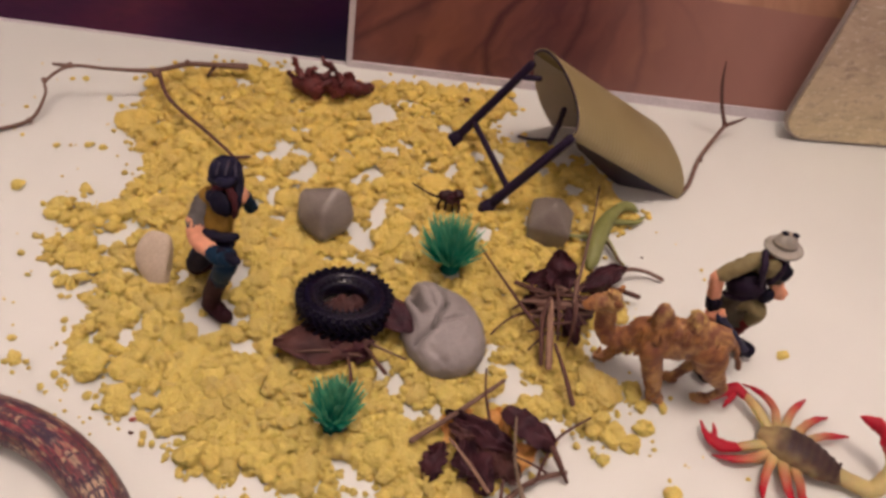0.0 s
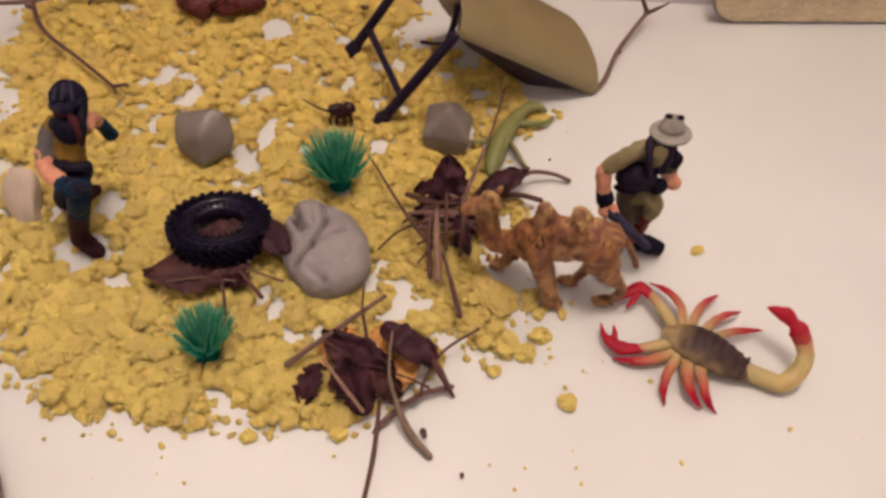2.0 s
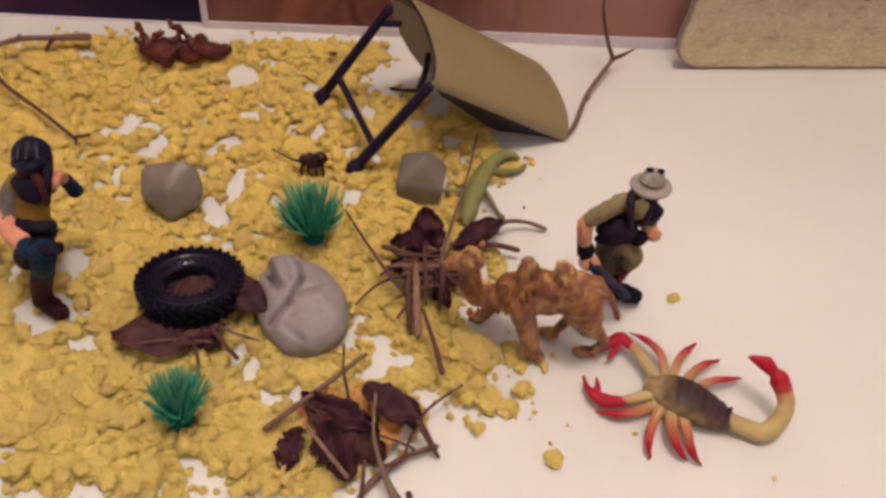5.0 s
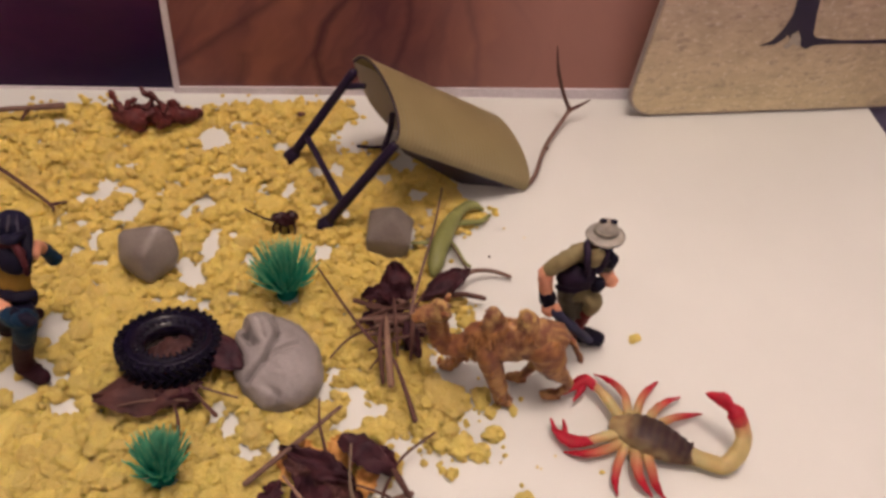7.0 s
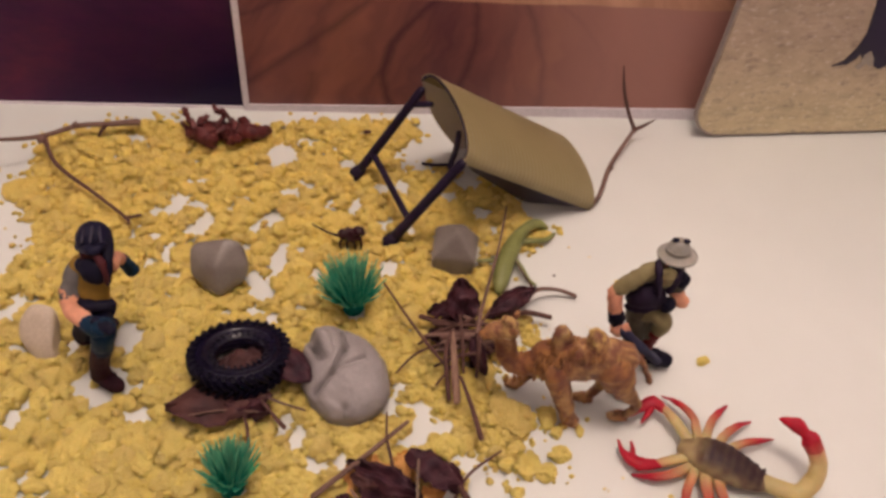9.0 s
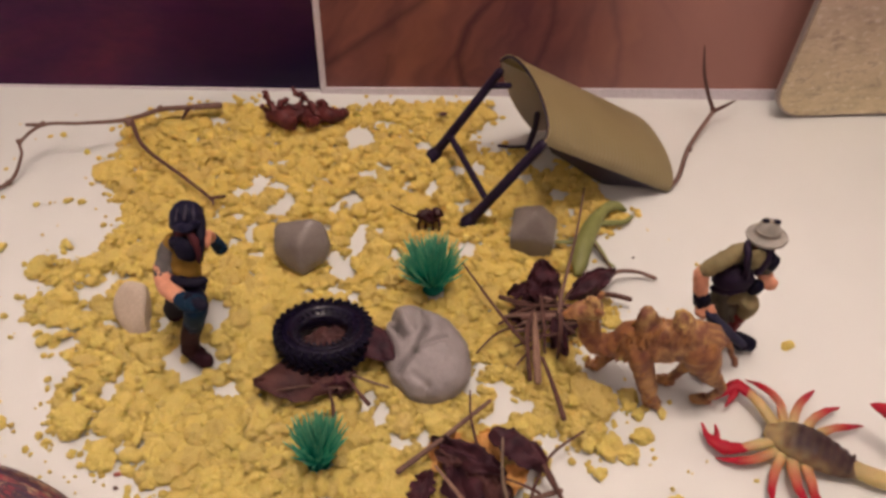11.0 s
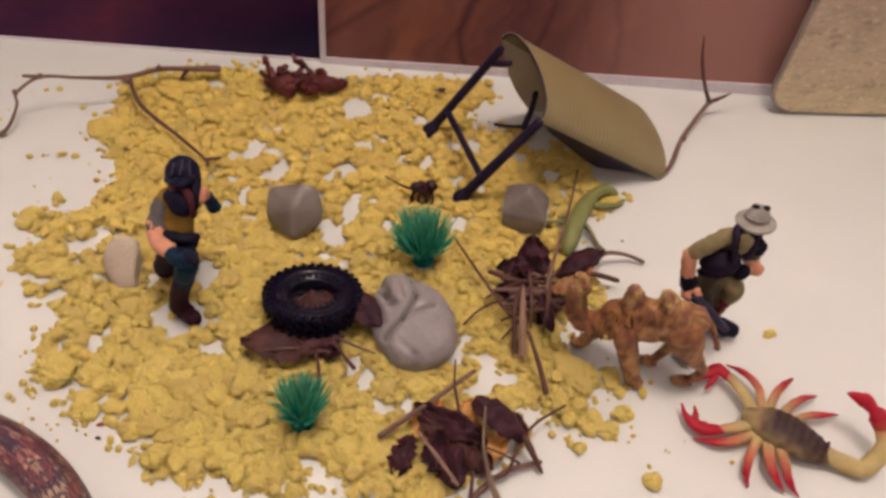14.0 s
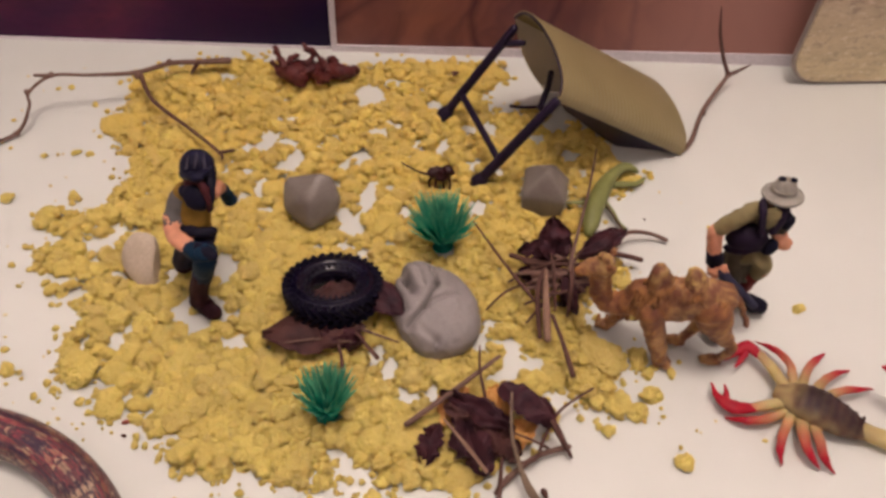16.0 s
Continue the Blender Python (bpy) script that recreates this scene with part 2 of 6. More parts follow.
def bark_material(name, base, dark):
    m, tree, sh = nodes_of(name)
    vec = coords(tree, "UV", (60, 5, 1))
    n = noise_tex(tree, vec, 3, 5, 0.65)
    spots = noise_tex(tree, coords(tree), 260, 4)
    col = mix(tree, ramp(tree, n, (0.3, 0.0), (0.7, 1.0)), dark, base)
    col = mix(tree, ramp(tree, spots, (0.55, 0.0), (0.75, 0.5)), col, tuple(c * 0.45 for c in dark))
    tree.links.new(col, sh.inputs["Base Color"])
    sh.inputs["Roughness"].default_value = 0.8
    bump(tree, sh, n, 0.6, 0.0006)
    return m


def leaf_material(name, base, dark):
    m, tree, sh = nodes_of(name)
    vec = coords(tree)
    n = noise_tex(tree, vec, 120, 5, 0.65)
    col = mix(tree, ramp(tree, n, (0.32, 0.0), (0.68, 1.0)), dark, base)
    tree.links.new(col, sh.inputs["Base Color"])
    sh.inputs["Roughness"].default_value = 0.68
    sh.inputs["Specular IOR Level"].default_value = 0.3
    bump(tree, sh, noise_tex(tree, vec, 380, 4), 0.6, 0.0005)
    return m


def let_through(m, tree, sh, colour, share):
    """Thin plastic that glows a little where light falls on its other side."""
    t, join = add(tree, "ShaderNodeBsdfTranslucent"), tree.nodes.new("ShaderNodeMixShader")
    if isinstance(colour, tuple):
        t.inputs["Color"].default_value = (*colour, 1)
    else:
        tree.links.new(colour, t.inputs["Color"])
    join.inputs[0].default_value = share
    tree.links.new(sh.outputs[0], join.inputs[1])
    tree.links.new(t.outputs[0], join.inputs[2])
    tree.links.new(join.outputs[0], tree.nodes["Material Output"].inputs["Surface"])


def grass_material():
    m, tree, sh = nodes_of("green_plastic_grass")
    vec = coords(tree)
    a = tree.nodes.new("ShaderNodeAttribute")
    a.attribute_name = "paint"
    n = noise_tex(tree, vec, 150, 3)
    tree.links.new(mix(tree, ramp(tree, n, (0.35, 0.45), (0.65, 0.0)), a.outputs["Color"], (0.002, 0.10, 0.09)), sh.inputs["Base Color"])
    sh.inputs["Roughness"].default_value = 0.35
    sh.inputs["Specular IOR Level"].default_value = 0.3
    let_through(m, tree, sh, (0.03, 0.60, 0.46), 0.5)
    return m


SAND = sand_material()
CARD = paper_material()
CANYON, DUSK, CLAY = canyon_material(), dark_print_material(), clay_print_material()
PRINT_WHITE = surface("print_border", (0.66, 0.62, 0.65), (0.58, 0.54, 0.57), 0.45, 20, 400, 0)
PRINT_BLACK = surface("print_black", (0.016, 0.008, 0.034), (0.010, 0.005, 0.022), 0.45, 60, 500, 0)
PRINT_GREY = surface("print_grey", (0.42, 0.37, 0.30), None, 0.5, 80, 500, 0)
PAD_EDGE = surface("pad_edge", (0.34, 0.295, 0.27), None, 0.8, 80, 900, 0.0003)
CLOTH = surface("navy_cloth", (0.050, 0.040, 0.085), (0.030, 0.024, 0.055), 0.9, 25, 1400, 0.0006)
def roof_material():
    m, tree, sh = nodes_of("ribbed_olive_plastic")
    vec, uv = coords(tree), coords(tree, "UV")
    sep = tree.nodes.new("ShaderNodeSeparateXYZ")
    tree.links.new(uv, sep.inputs[0])
    wave = tree.nodes.new("ShaderNodeMath")
    wave.operation = "SINE"
    turns = tree.nodes.new("ShaderNodeMath")
    turns.operation = "MULTIPLY"
    turns.inputs[1].default_value = 2 * math.pi * 34
    tree.links.new(sep.outputs[0], turns.inputs[0])
    tree.links.new(turns.outputs[0], wave.inputs[0])
    low = ramp(tree, sep.outputs[1], (0.02, 0.0), (0.06, 1.0), (0.30, 0.9), (0.48, 0.12))
    tree.links.new(mix(tree, ramp(tree, noise_tex(tree, vec, 30, 4), (0.35, 0.0), (0.65, 1.0)), (0.212, 0.172, 0.080), (0.238, 0.193, 0.092)), sh.inputs["Base Color"])
    sh.inputs["Roughness"].default_value = 0.42
    sh.inputs["Specular IOR Level"].default_value = 0.4
    bump(tree, sh, mix(tree, low, (0.5, 0.5, 0.5), wave.outputs[0]), 0.35, 0.0003)
    let_through(m, tree, sh, (0.40, 0.32, 0.16), 0.07)
    return m


OLIVE_ROOF = roof_material()
# far side of the roof: base far paler than OLIVE_ROOF, lit look put into the colour
OLIVE = surface("brightened_olive_plastic", (0.62, 0.56, 0.45), (0.55, 0.49, 0.39), 0.4, 30, 700, 0.00006, 0.3)
let_through(OLIVE, OLIVE.node_tree, OLIVE.node_tree.nodes["Principled BSDF"], (0.50, 0.43, 0.33), 0.26)
BLACK = surface("black_plastic", (0.017, 0.010, 0.029), (0.011, 0.006, 0.019), 0.40, 60, 900, 0.0001, gloss=0.16)
RUBBER = surface("black_rubber", (0.005, 0.004, 0.016), (0.003, 0.002, 0.008), 0.24, 60, 900, 0.00005, gloss=0.30)
TREAD = surface("dull_black_rubber", (0.004, 0.003, 0.011), (0.003, 0.002, 0.008), 0.45, 60, 900, 0.0001, gloss=0.07)
STONE = surface("grey_moulded_stone", (0.175, 0.152, 0.128), (0.128, 0.108, 0.094), 0.38, 70, 600, 0.0002, 0.4)
SACK = surface("grey_moulded_sack", (0.242, 0.222, 0.216), (0.200, 0.180, 0.180), 0.6, 80, 900, 0.0002, 0.4)
PEBBLE = surface("beige_pebble", (0.47, 0.40, 0.31), (0.41, 0.345, 0.26), 0.6, 60, 700, 0.0002)
BARK = bark_material("dark_bark", (0.118, 0.048, 0.032), (0.050, 0.019, 0.017))
BARK_PALE = bark_material("pale_bark", (0.205, 0.120, 0.086), (0.085, 0.043, 0.038))
BARK_BARE = bark_material("bare_wood", (0.33, 0.205, 0.135), (0.150, 0.080, 0.060))
BARK_GREY = bark_material("grey_bark", (0.235, 0.178, 0.115), (0.115, 0.075, 0.055))
LEAF_DARK = leaf_material("dark_dry_leaf", (0.058, 0.013, 0.018), (0.020, 0.005, 0.012))
LEAF_BROWN = leaf_material("brown_dry_leaf", (0.080, 0.028, 0.023), (0.034, 0.011, 0.013))
LEAF_AMBER = leaf_material("amber_dry_leaf", (0.68, 0.40, 0.125), (0.46, 0.20, 0.060))
GRASS = grass_material()
GREEN = surface("green_rubber", (0.185, 0.200, 0.060), (0.145, 0.156, 0.044), 0.5, 120, 800, 0.0002)
MAROON = surface("maroon_plastic", (0.112, 0.021, 0.018), (0.040, 0.006, 0.011), 0.5, 160, 800, 0.0006, gloss=0.3)
MAROON_DARK = surface("dark_maroon_plastic", (0.030, 0.004, 0.008), (0.014, 0.002, 0.005), 0.5, 120, 800, 0.0003, gloss=0.3)
SCRAP_RED = surface("faded_red_plastic", (0.46, 0.13, 0.10), None, 0.5, 200, 900, 0.0001)
SNAKE = snake_material()
PAINTED = tinted_material("painted_plastic", 0.58, 0.0004)
PAINTED.node_tree.nodes["Principled BSDF"].inputs["Specular IOR Level"].default_value = 0.12
FURRY = tinted_material("moulded_fur", 0.46, 0.0009, 0.0, 0.85, (0.13, 0.042, 0.034), thin=0.12)
RUBBERY = tinted_material("painted_soft_rubber", 0.45, 0.0002, 0.0, 0.5, thin=0.35)
RUBBERY.node_tree.nodes["Principled BSDF"].inputs["Subsurface Weight"].default_value = 0.45
# lilac chosen so that bounce from the unseen walls cools the shadows
WALL = surface("lilac_bounce_wall", (0.86, 0.83, 0.88), (0.83, 0.80, 0.85), 0.8, 3, 200, 0.0005)
CEILING = surface("white_ceiling_paint", (0.88, 0.86, 0.85), (0.86, 0.84, 0.83), 0.85, 3, 200, 0.0005, 0.2, 2.0)
FLOOR = surface("brown_carpet", (0.34, 0.27, 0.21), None, 0.95, 12, 500, 0.002)
m, tree, sh = nodes_of("lit_lamp_glass")
sh.inputs["Emission Color"].default_value, sh.inputs["Emission Strength"].default_value = (*LAMP_COLOUR, 1), LAMP_STRENGTH
GLOW = m


# ---- mesh tools ----
class Shape:
    """Collects vertices and faces for one mesh, with a paint colour for each vertex."""

    def __init__(self):
        self.v, self.f, self.uv, self.paint, self.now = [], [], [], [], (0.5, 0.5, 0.5)

    def put(self, verts, faces, uvs=None, paints=None):
        k = len(self.v)
        self.v += [tuple(p) for p in verts]
        self.f += [tuple(i + k for i in f) for f in faces]
        self.uv += uvs or [(0.0, 0.0)] * len(verts)
        self.paint += paints or [self.now] * len(verts)
        return self

    def tube(self, points, radii, seg=10, steps=5, paints=None, flat=(1.0, 1.0), up=None):
        """A round limb along a smooth line through the points. flat squeezes its width and its height."""
        pts = [Vector(p) for p in points]
        rad = list(radii) if isinstance(radii, (list, tuple)) else [radii] * len(pts)
        line, rr, cc = [], [], []
        for i in range(len(pts) - 1):
            a, b, c, d = pts[max(i - 1, 0)], pts[i], pts[i + 1], pts[min(i + 2, len(pts) - 1)]
            for s in range(steps):
                t = s / steps
                line.append(0.5 * (2 * b + (c - a) * t + (2 * a - 5 * b + 4 * c - d) * t * t + (3 * b - a - 3 * c + d) * t ** 3))
                rr.append(rad[i] + (rad[i + 1] - rad[i]) * t)
                if paints:
                    cc.append(tuple(p + (q - p) * t for p, q in zip(paints[i], paints[i + 1])))
        line.append(pts[-1]), rr.append(rad[-1])
        if paints:
            cc.append(paints[-1])
        first, last = (line[1] - line[0]).normalized(), (line[-1] - line[-2]).normalized()
        for k, scale in ((0.55, 0.85), (0.92, 0.45)):
            line, rr = [line[0] - first * rr[0 if k == 0.55 else 1] * (0.55 if k == 0.55 else 0.37)] + line, [(rr[0] if k == 0.55 else rr[1]) * scale] + rr
            line, rr = line + [line[-1] + last * (rr[-1] if k == 0.55 else rr[-2]) * (0.55 if k == 0.55 else 0.37)], rr + [(rr[-1] if k == 0.55 else rr[-2]) * scale]
            if paints:
                cc = [cc[0]] + cc + [cc[-1]]
        side = Vector(up) if up else (Vector((0, 0, 1)) if abs(first.z) < 0.9 else Vector((0, 1, 0)))
        verts, uvs, paint, run = [], [], [], 0.0
        for i, p in enumerate(line):
            way = (line[min(i + 1, len(line) - 1)] - line[max(i - 1, 0)]).normalized()
            side = (side - way * side.dot(way)).normalized()
            other = way.cross(side)
            run += (p - line[i - 1]).length if i else 0
            for j in range(seg):
                a = 2 * math.pi * j / seg
                verts.append(p + (side * math.cos(a) * flat[1] + other * math.sin(a) * flat[0]) * rr[i])
                uvs.append((run, abs(1 - 2 * j / seg)))
                paint.append(cc[i] if paints else self.now)
        n = len(line)
        faces = [(i * seg + j, i * seg + (j + 1) % seg, (i + 1) * seg + (j + 1) % seg, (i + 1) * seg + j) for i in range(n - 1) for j in range(seg)]
        faces += [tuple(range(seg))[::-1], tuple((n - 1) * seg + j for j in range(seg))]
        return self.put(verts, faces, uvs, paint)

    def ball(self, centre, radii, turn=(0, 0, 0), seg=16, rings=10, rough=0.0, freq=200.0):
        m = pose(*centre, *turn)
        verts, faces = [], []
        for i in range(rings + 1):
            for j in range(seg):
                th, ph = math.pi * i / rings, 2 * math.pi * j / seg
                p = m @ Vector((radii[0] * math.sin(th) * math.cos(ph), radii[1] * math.sin(th) * math.sin(ph), radii[2] * math.cos(th)))
                if rough:
                    p += (p - Vector(centre)) * rough * noise.noise(p * freq)
                verts.append(p)
        faces = [(i * seg + j, (i + 1) * seg + j, (i + 1) * seg + (j + 1) % seg, i * seg + (j + 1) % seg) for i in range(rings) for j in range(seg)]
        return self.put(verts, faces)

    def lathe(self, m, profile, seg=32):
        verts = [m @ Vector((r * math.cos(2 * math.pi * j / seg), r * math.sin(2 * math.pi * j / seg), z)) for r, z in profile for j in range(seg)]
        faces = [(i * seg + j, i * seg + (j + 1) % seg, (i + 1) * seg + (j + 1) % seg, (i + 1) * seg + j) for i in range(len(profile) - 1) for j in range(seg)]
        return self.put(verts, faces)

    def box(self, m, size, bevel=0.0):
        bm = bmesh.new()
        bmesh.ops.create_cube(bm, size=1.0, matrix=Matrix.Diagonal((*size, 1)))
        if bevel:
            bmesh.ops.bevel(bm, geom=bm.edges[:], offset=bevel, segments=2, affect="EDGES", profile=0.5)
        bm.verts.index_update()
        self.put([m @ v.co for v in bm.verts], [[v.index for v in f.verts] for f in bm.faces])
        bm.free()
        return self

    def slab(self, outline, m, thick):
        """A flat plate: an outline in its own x and z, thick along y."""
        n = len(outline)
        verts = [m @ Vector((x, 0, z)) for x, z in outline] + [m @ Vector((x, thick, z)) for x, z in outline]
        faces = [tuple(range(n)), tuple(range(n, 2 * n))[::-1]] + [(i, i + n, (i + 1) % n + n, (i + 1) % n) for i in range(n)]
        return self.put(verts, faces)

    def blade(self, base, tip, width, sag=0.2, curl=0.6, seed=0, across=12, along=22, up=(0, 0, 1), thick=0.0005, wave=0.42, ragged=1.0):
        """A dry leaf from stem to tip, curled across its width and crumpled."""
        a, b = Vector(base), Vector(tip)
        way = b - a
        size = way.length
        way.normalize()
        side = way.cross(Vector(up)).normalized()
        top = side.cross(way)
        r = random.Random(seed)
        shift = Vector((r.uniform(0, 50), r.uniform(0, 50), r.uniform(0, 50)))
        sheets = []
        for lift in (0.0, thick):
            verts = []
            for i in range(along + 1):
                t = i / along
                w = width * (math.sin(math.pi * min(1, t * 0.96 + 0.03)) ** 0.75) * (1.0 + ragged * 0.35 * noise.noise(shift + Vector((t * 6, 0, 0))) + ragged * 0.40 * noise.noise(shift + Vector((t * 19, 4, 0))))
                for j in range(across + 1):
                    s = j / across * 2 - 1
                    bend = curl * s
                    radius = w / max(0.15, abs(curl))
                    x = math.sin(bend) * radius * 0.5 if abs(curl) > 0.02 else s * w * 0.5
                    z = (1 - math.cos(bend)) * radius * 0.5 if curl >= 0 else -(1 - math.cos(bend)) * radius * 0.5
                    z += sag * size * math.sin(math.pi * t) + wave * width * noise.noise(shift + Vector((t * 4, s * 2, 0)))
                    z += 0.06 * width * noise.noise(shift + Vector((t * 11, s * 5, 3)))
                    verts.append(a + way * size * t + side * x + top * (z - lift))
            sheets.append(verts)
        n, w = (along + 1) * (across + 1), across + 1
        faces = [(i * w + j, i * w + j + 1, (i + 1) * w + j + 1, (i + 1) * w + j) for i in range(along) for j in range(across)]
        faces += [tuple(k + n for k in f)[::-1] for f in faces[:]]
        rim = [j for j in range(w)] + [i * w + across for i in range(1, along + 1)] + [along * w + j for j in range(across - 1, -1, -1)] + [i * w for i in range(along - 1, 0, -1)]
        faces += [(rim[i], rim[i - 1], rim[i - 1] + n, rim[i] + n) for i in range(len(rim))]
        return self.put(sheets[0] + sheets[1], faces)

    def mesh(self, name, material, smooth=True):
        me = bpy.data.meshes.new(name)
        me.from_pydata(self.v, [], self.f)
        me.materials.append(material)
        layer = me.uv_layers.new(name="UVMap")
        idx = np.empty(len(me.loops), dtype=np.int32)
        me.loops.foreach_get("vertex_index", idx)
        layer.data.foreach_set("uv", np.array(self.uv, dtype=np.float32)[idx].ravel())
        colours = me.attributes.new("paint", "FLOAT_COLOR", "POINT")
        colours.data.foreach_set("color", np.hstack([np.array(self.paint, dtype=np.float32), np.ones((len(self.v), 1), np.float32)]).ravel())
        bm = bmesh.new()
        bm.from_mesh(me)
        bmesh.ops.recalc_face_normals(bm, faces=bm.faces[:])
        bm.to_mesh(me)
        bm.free()
        me.shade_smooth() if smooth else None
        if smooth:
            me.set_sharp_from_angle(angle=radians(50))
        return me


def part(name, shape, material, parent=None, label="", smooth=True):
    ob = new(name, shape.mesh(name, material, smooth))
    if parent is not None:
        ob.parent = parent
        ob.matrix_parent_inverse = parent.matrix_basis.inverted()
    return tagged(ob, label)


def thing(name, at, label, category, group="", kind=""):
    ob = new(name)
    ob.location = at
    ob.empty_display_size = 0.01
    return tagged(ob, label, category, group, kind)


def rounded(w0, w1, h0, h1, r, n=8, corners=(1, 1, 1, 1)):
    """The outline of a rectangle with rounded corners, from the lower left one on."""
    out = []
    for (cx, cz, a0), on in zip(((w0 + r, h0 + r, 180), (w1 - r, h0 + r, 270), (w1 - r, h1 - r, 0), (w0 + r, h1 - r, 90)), corners):
        for k in range(n + 1):
            a = radians(a0 + 90 * k / n)
            out.append((cx + r * math.cos(a), cz + r * math.sin(a)) if on else (cx + r * (1 if a0 in (270, 0) else -1), cz + r * (1 if a0 in (0, 90) else -1)))
        if not on:
            del out[-n:]
    return out


# ---- room ----
# an unseen room added round the table; its pale surfaces bounce fill light
ROOM = (-1.3, 1.7, -1.5, 1.3, -0.75, 1.62)
x0, x1, y0, y1, z0, z1 = ROOM
tagged(part("floor", Shape().box(pose((x0 + x1) / 2, (y0 + y1) / 2, z0 - 0.05), (x1 - x0, y1 - y0, 0.1)), FLOOR, None, "brown carpeted floor of the room", False), kind="structure")
tagged(part("ceiling", Shape().box(pose((x0 + x1) / 2, (y0 + y1) / 2, z1 + 0.05), (x1 - x0, y1 - y0, 0.1)), CEILING, None, "plain white painted ceiling", False), kind="structure")
for wname, wat, wsize in (("wall_north", ((x0 + x1) / 2, y1 + 0.05), (x1 - x0 + 0.2, 0.1)), ("wall_south", ((x0 + x1) / 2, y0 - 0.05), (x1 - x0 + 0.2, 0.1)),
                          ("wall_east", (x1 + 0.05, (y0 + y1) / 2), (0.1, y1 - y0)), ("wall_west", (x0 - 0.05, (y0 + y1) / 2), (0.1, y1 - y0))):
    tagged(part(wname, Shape().box(pose(*wat, (z0 + z1) / 2), (*wsize, z1 - z0)), WALL, None, "unseen room wall, pale lilac to cool its bounced light", False), kind="structure")
lamp = thing("pendant_lamp", (LAMP_AT[0], LAMP_AT[1], z1), "round warm glowing glass globe lamp hanging from the ceiling", "lamp")
part("mount", Shape().lathe(pose(LAMP_AT[0], LAMP_AT[1], z1), [(0.0, 0.0), (0.06, 0.0), (0.06, -0.015), (0.02, -0.03), (0.0, -0.03)]), PRINT_WHITE, lamp)
part("rod", Shape().tube([(LAMP_AT[0], LAMP_AT[1], z1 - 0.02), (LAMP_AT[0], LAMP_AT[1], LAMP_AT[2] + GLOBE * 0.95)], 0.006, 10, 2), PRINT_WHITE, lamp)
part("globe", Shape().ball(LAMP_AT, (GLOBE, GLOBE, GLOBE), (0, 0, 0), 32, 20), GLOW, lamp, "warm lit glass globe")

# the table, the white card on it and the pictures behind all share one direction
TURN_BACK = 10.3
BACK = pose(-0.07, 0.52, 0, 0, 0, TURN_BACK)
table = thing("table", (0.05, 0.3, -0.75), "table covered with a dark navy cloth under the white card", "table")
part("tabletop", Shape().box(BACK @ pose(0.1, -0.33, -0.0175), (1.5, 0.9, 0.025), 0.004), CLOTH, table, "dark navy cloth")
for lx in (-0.6, 0.8):
    for ly in (-0.73, 0.07):
        part("leg", Shape().box(BACK @ pose(lx, ly, -0.39), (0.05, 0.05, 0.72), 0.004), BARK_PALE, table)
tagged(part("white_card", Shape().box(BACK @ pose(-0.005, -0.31, -0.0025), (1.035, 0.66, 0.005), 0.0008), CARD, None, "large white card lying on the dark table cloth"), category="card", kind="structure")

# ---- pictures behind ----
dusk = thing("picture", (-0.2, 0.5, 0), "dark purple picture standing upright behind the sand", "picture", "pictures behind the sand")
dusk_sheet = part("sheet", Shape().slab(rounded(-0.36, 0.0, 0.0, 0.2, 0.001, 2), BACK, 0.002), DUSK, dusk)
part("border", Shape().box(BACK @ pose(-0.18, 0.0005, 0.0008), (0.358, 0.0035, 0.0016)), PRINT_WHITE, dusk_sheet, "thin grey paper edge")
canyon = thing("picture", (0.09, 0.55, 0), "picture of red-brown rock folds with a white border, standing upright", "picture", "pictures behind the sand")
sheet = part("sheet", Shape().slab(rounded(0.0, 0.345, 0.0, 0.2, 0.001, 2), Matrix(), 0.002), CANYON, canyon)
sheet.matrix_basis = BACK @ pose(0, -0.002, 0)
part("border", Shape().slab([(0.0, 0.0), (0.345, 0.0), (0.345, 0.0098), (0.0, 0.0052)], BACK @ pose(0, -0.0033, 0), 0.001), PRINT_WHITE, sheet, "white lower border", False)
part("border", Shape().box(BACK @ pose(0.0020, -0.0028, 0.1025), (0.0040, 0.001, 0.1945)), PRINT_WHITE, sheet, "white side border")
PAN = pose(0.2580, 0.5558, 0, 0, 0, math.degrees(math.atan2(0.044, 0.174)))
pan = thing("picture", (0.33, 0.577, 0), "thick round-cornered picture of cracked clay with a dead tree, standing upright", "picture", "pictures behind the sand")
face = part("face", Shape().slab(rounded(-0.018, 0.215, 0.0032, 0.19, 0.022), Matrix(), 0.0015), CLAY, pan)
face.matrix_basis = PAN
part("backing", Shape().slab(rounded(-0.0190, 0.216, 0.0, 0.191, 0.0235), PAN @ pose(0, 0.0017, 0), 0.004), PAD_EDGE, pan, "dark grey backing edge")
trunk = [(0.0993, 0.0695), (0.0939, 0.0855), (0.0878, 0.1071), (0.0813, 0.1275), (0.088, 0.15), (0.074, 0.15), (0.0662, 0.1273), (0.0722, 0.107), (0.0765, 0.0855), (0.0747, 0.0742), (0.0705, 0.065), (0.0629, 0.0608), (0.0739, 0.0622), (0.0786, 0.0668), (0.0796, 0.0701), (0.0845, 0.0644), (0.084, 0.071), (0.0864, 0.0728), (0.091, 0.0672)]
part("printed_tree", Shape().slab(trunk, PAN @ pose(0, -0.0008, 0), 0.0006), PRINT_BLACK, face, "black trunk of a dead tree", False)
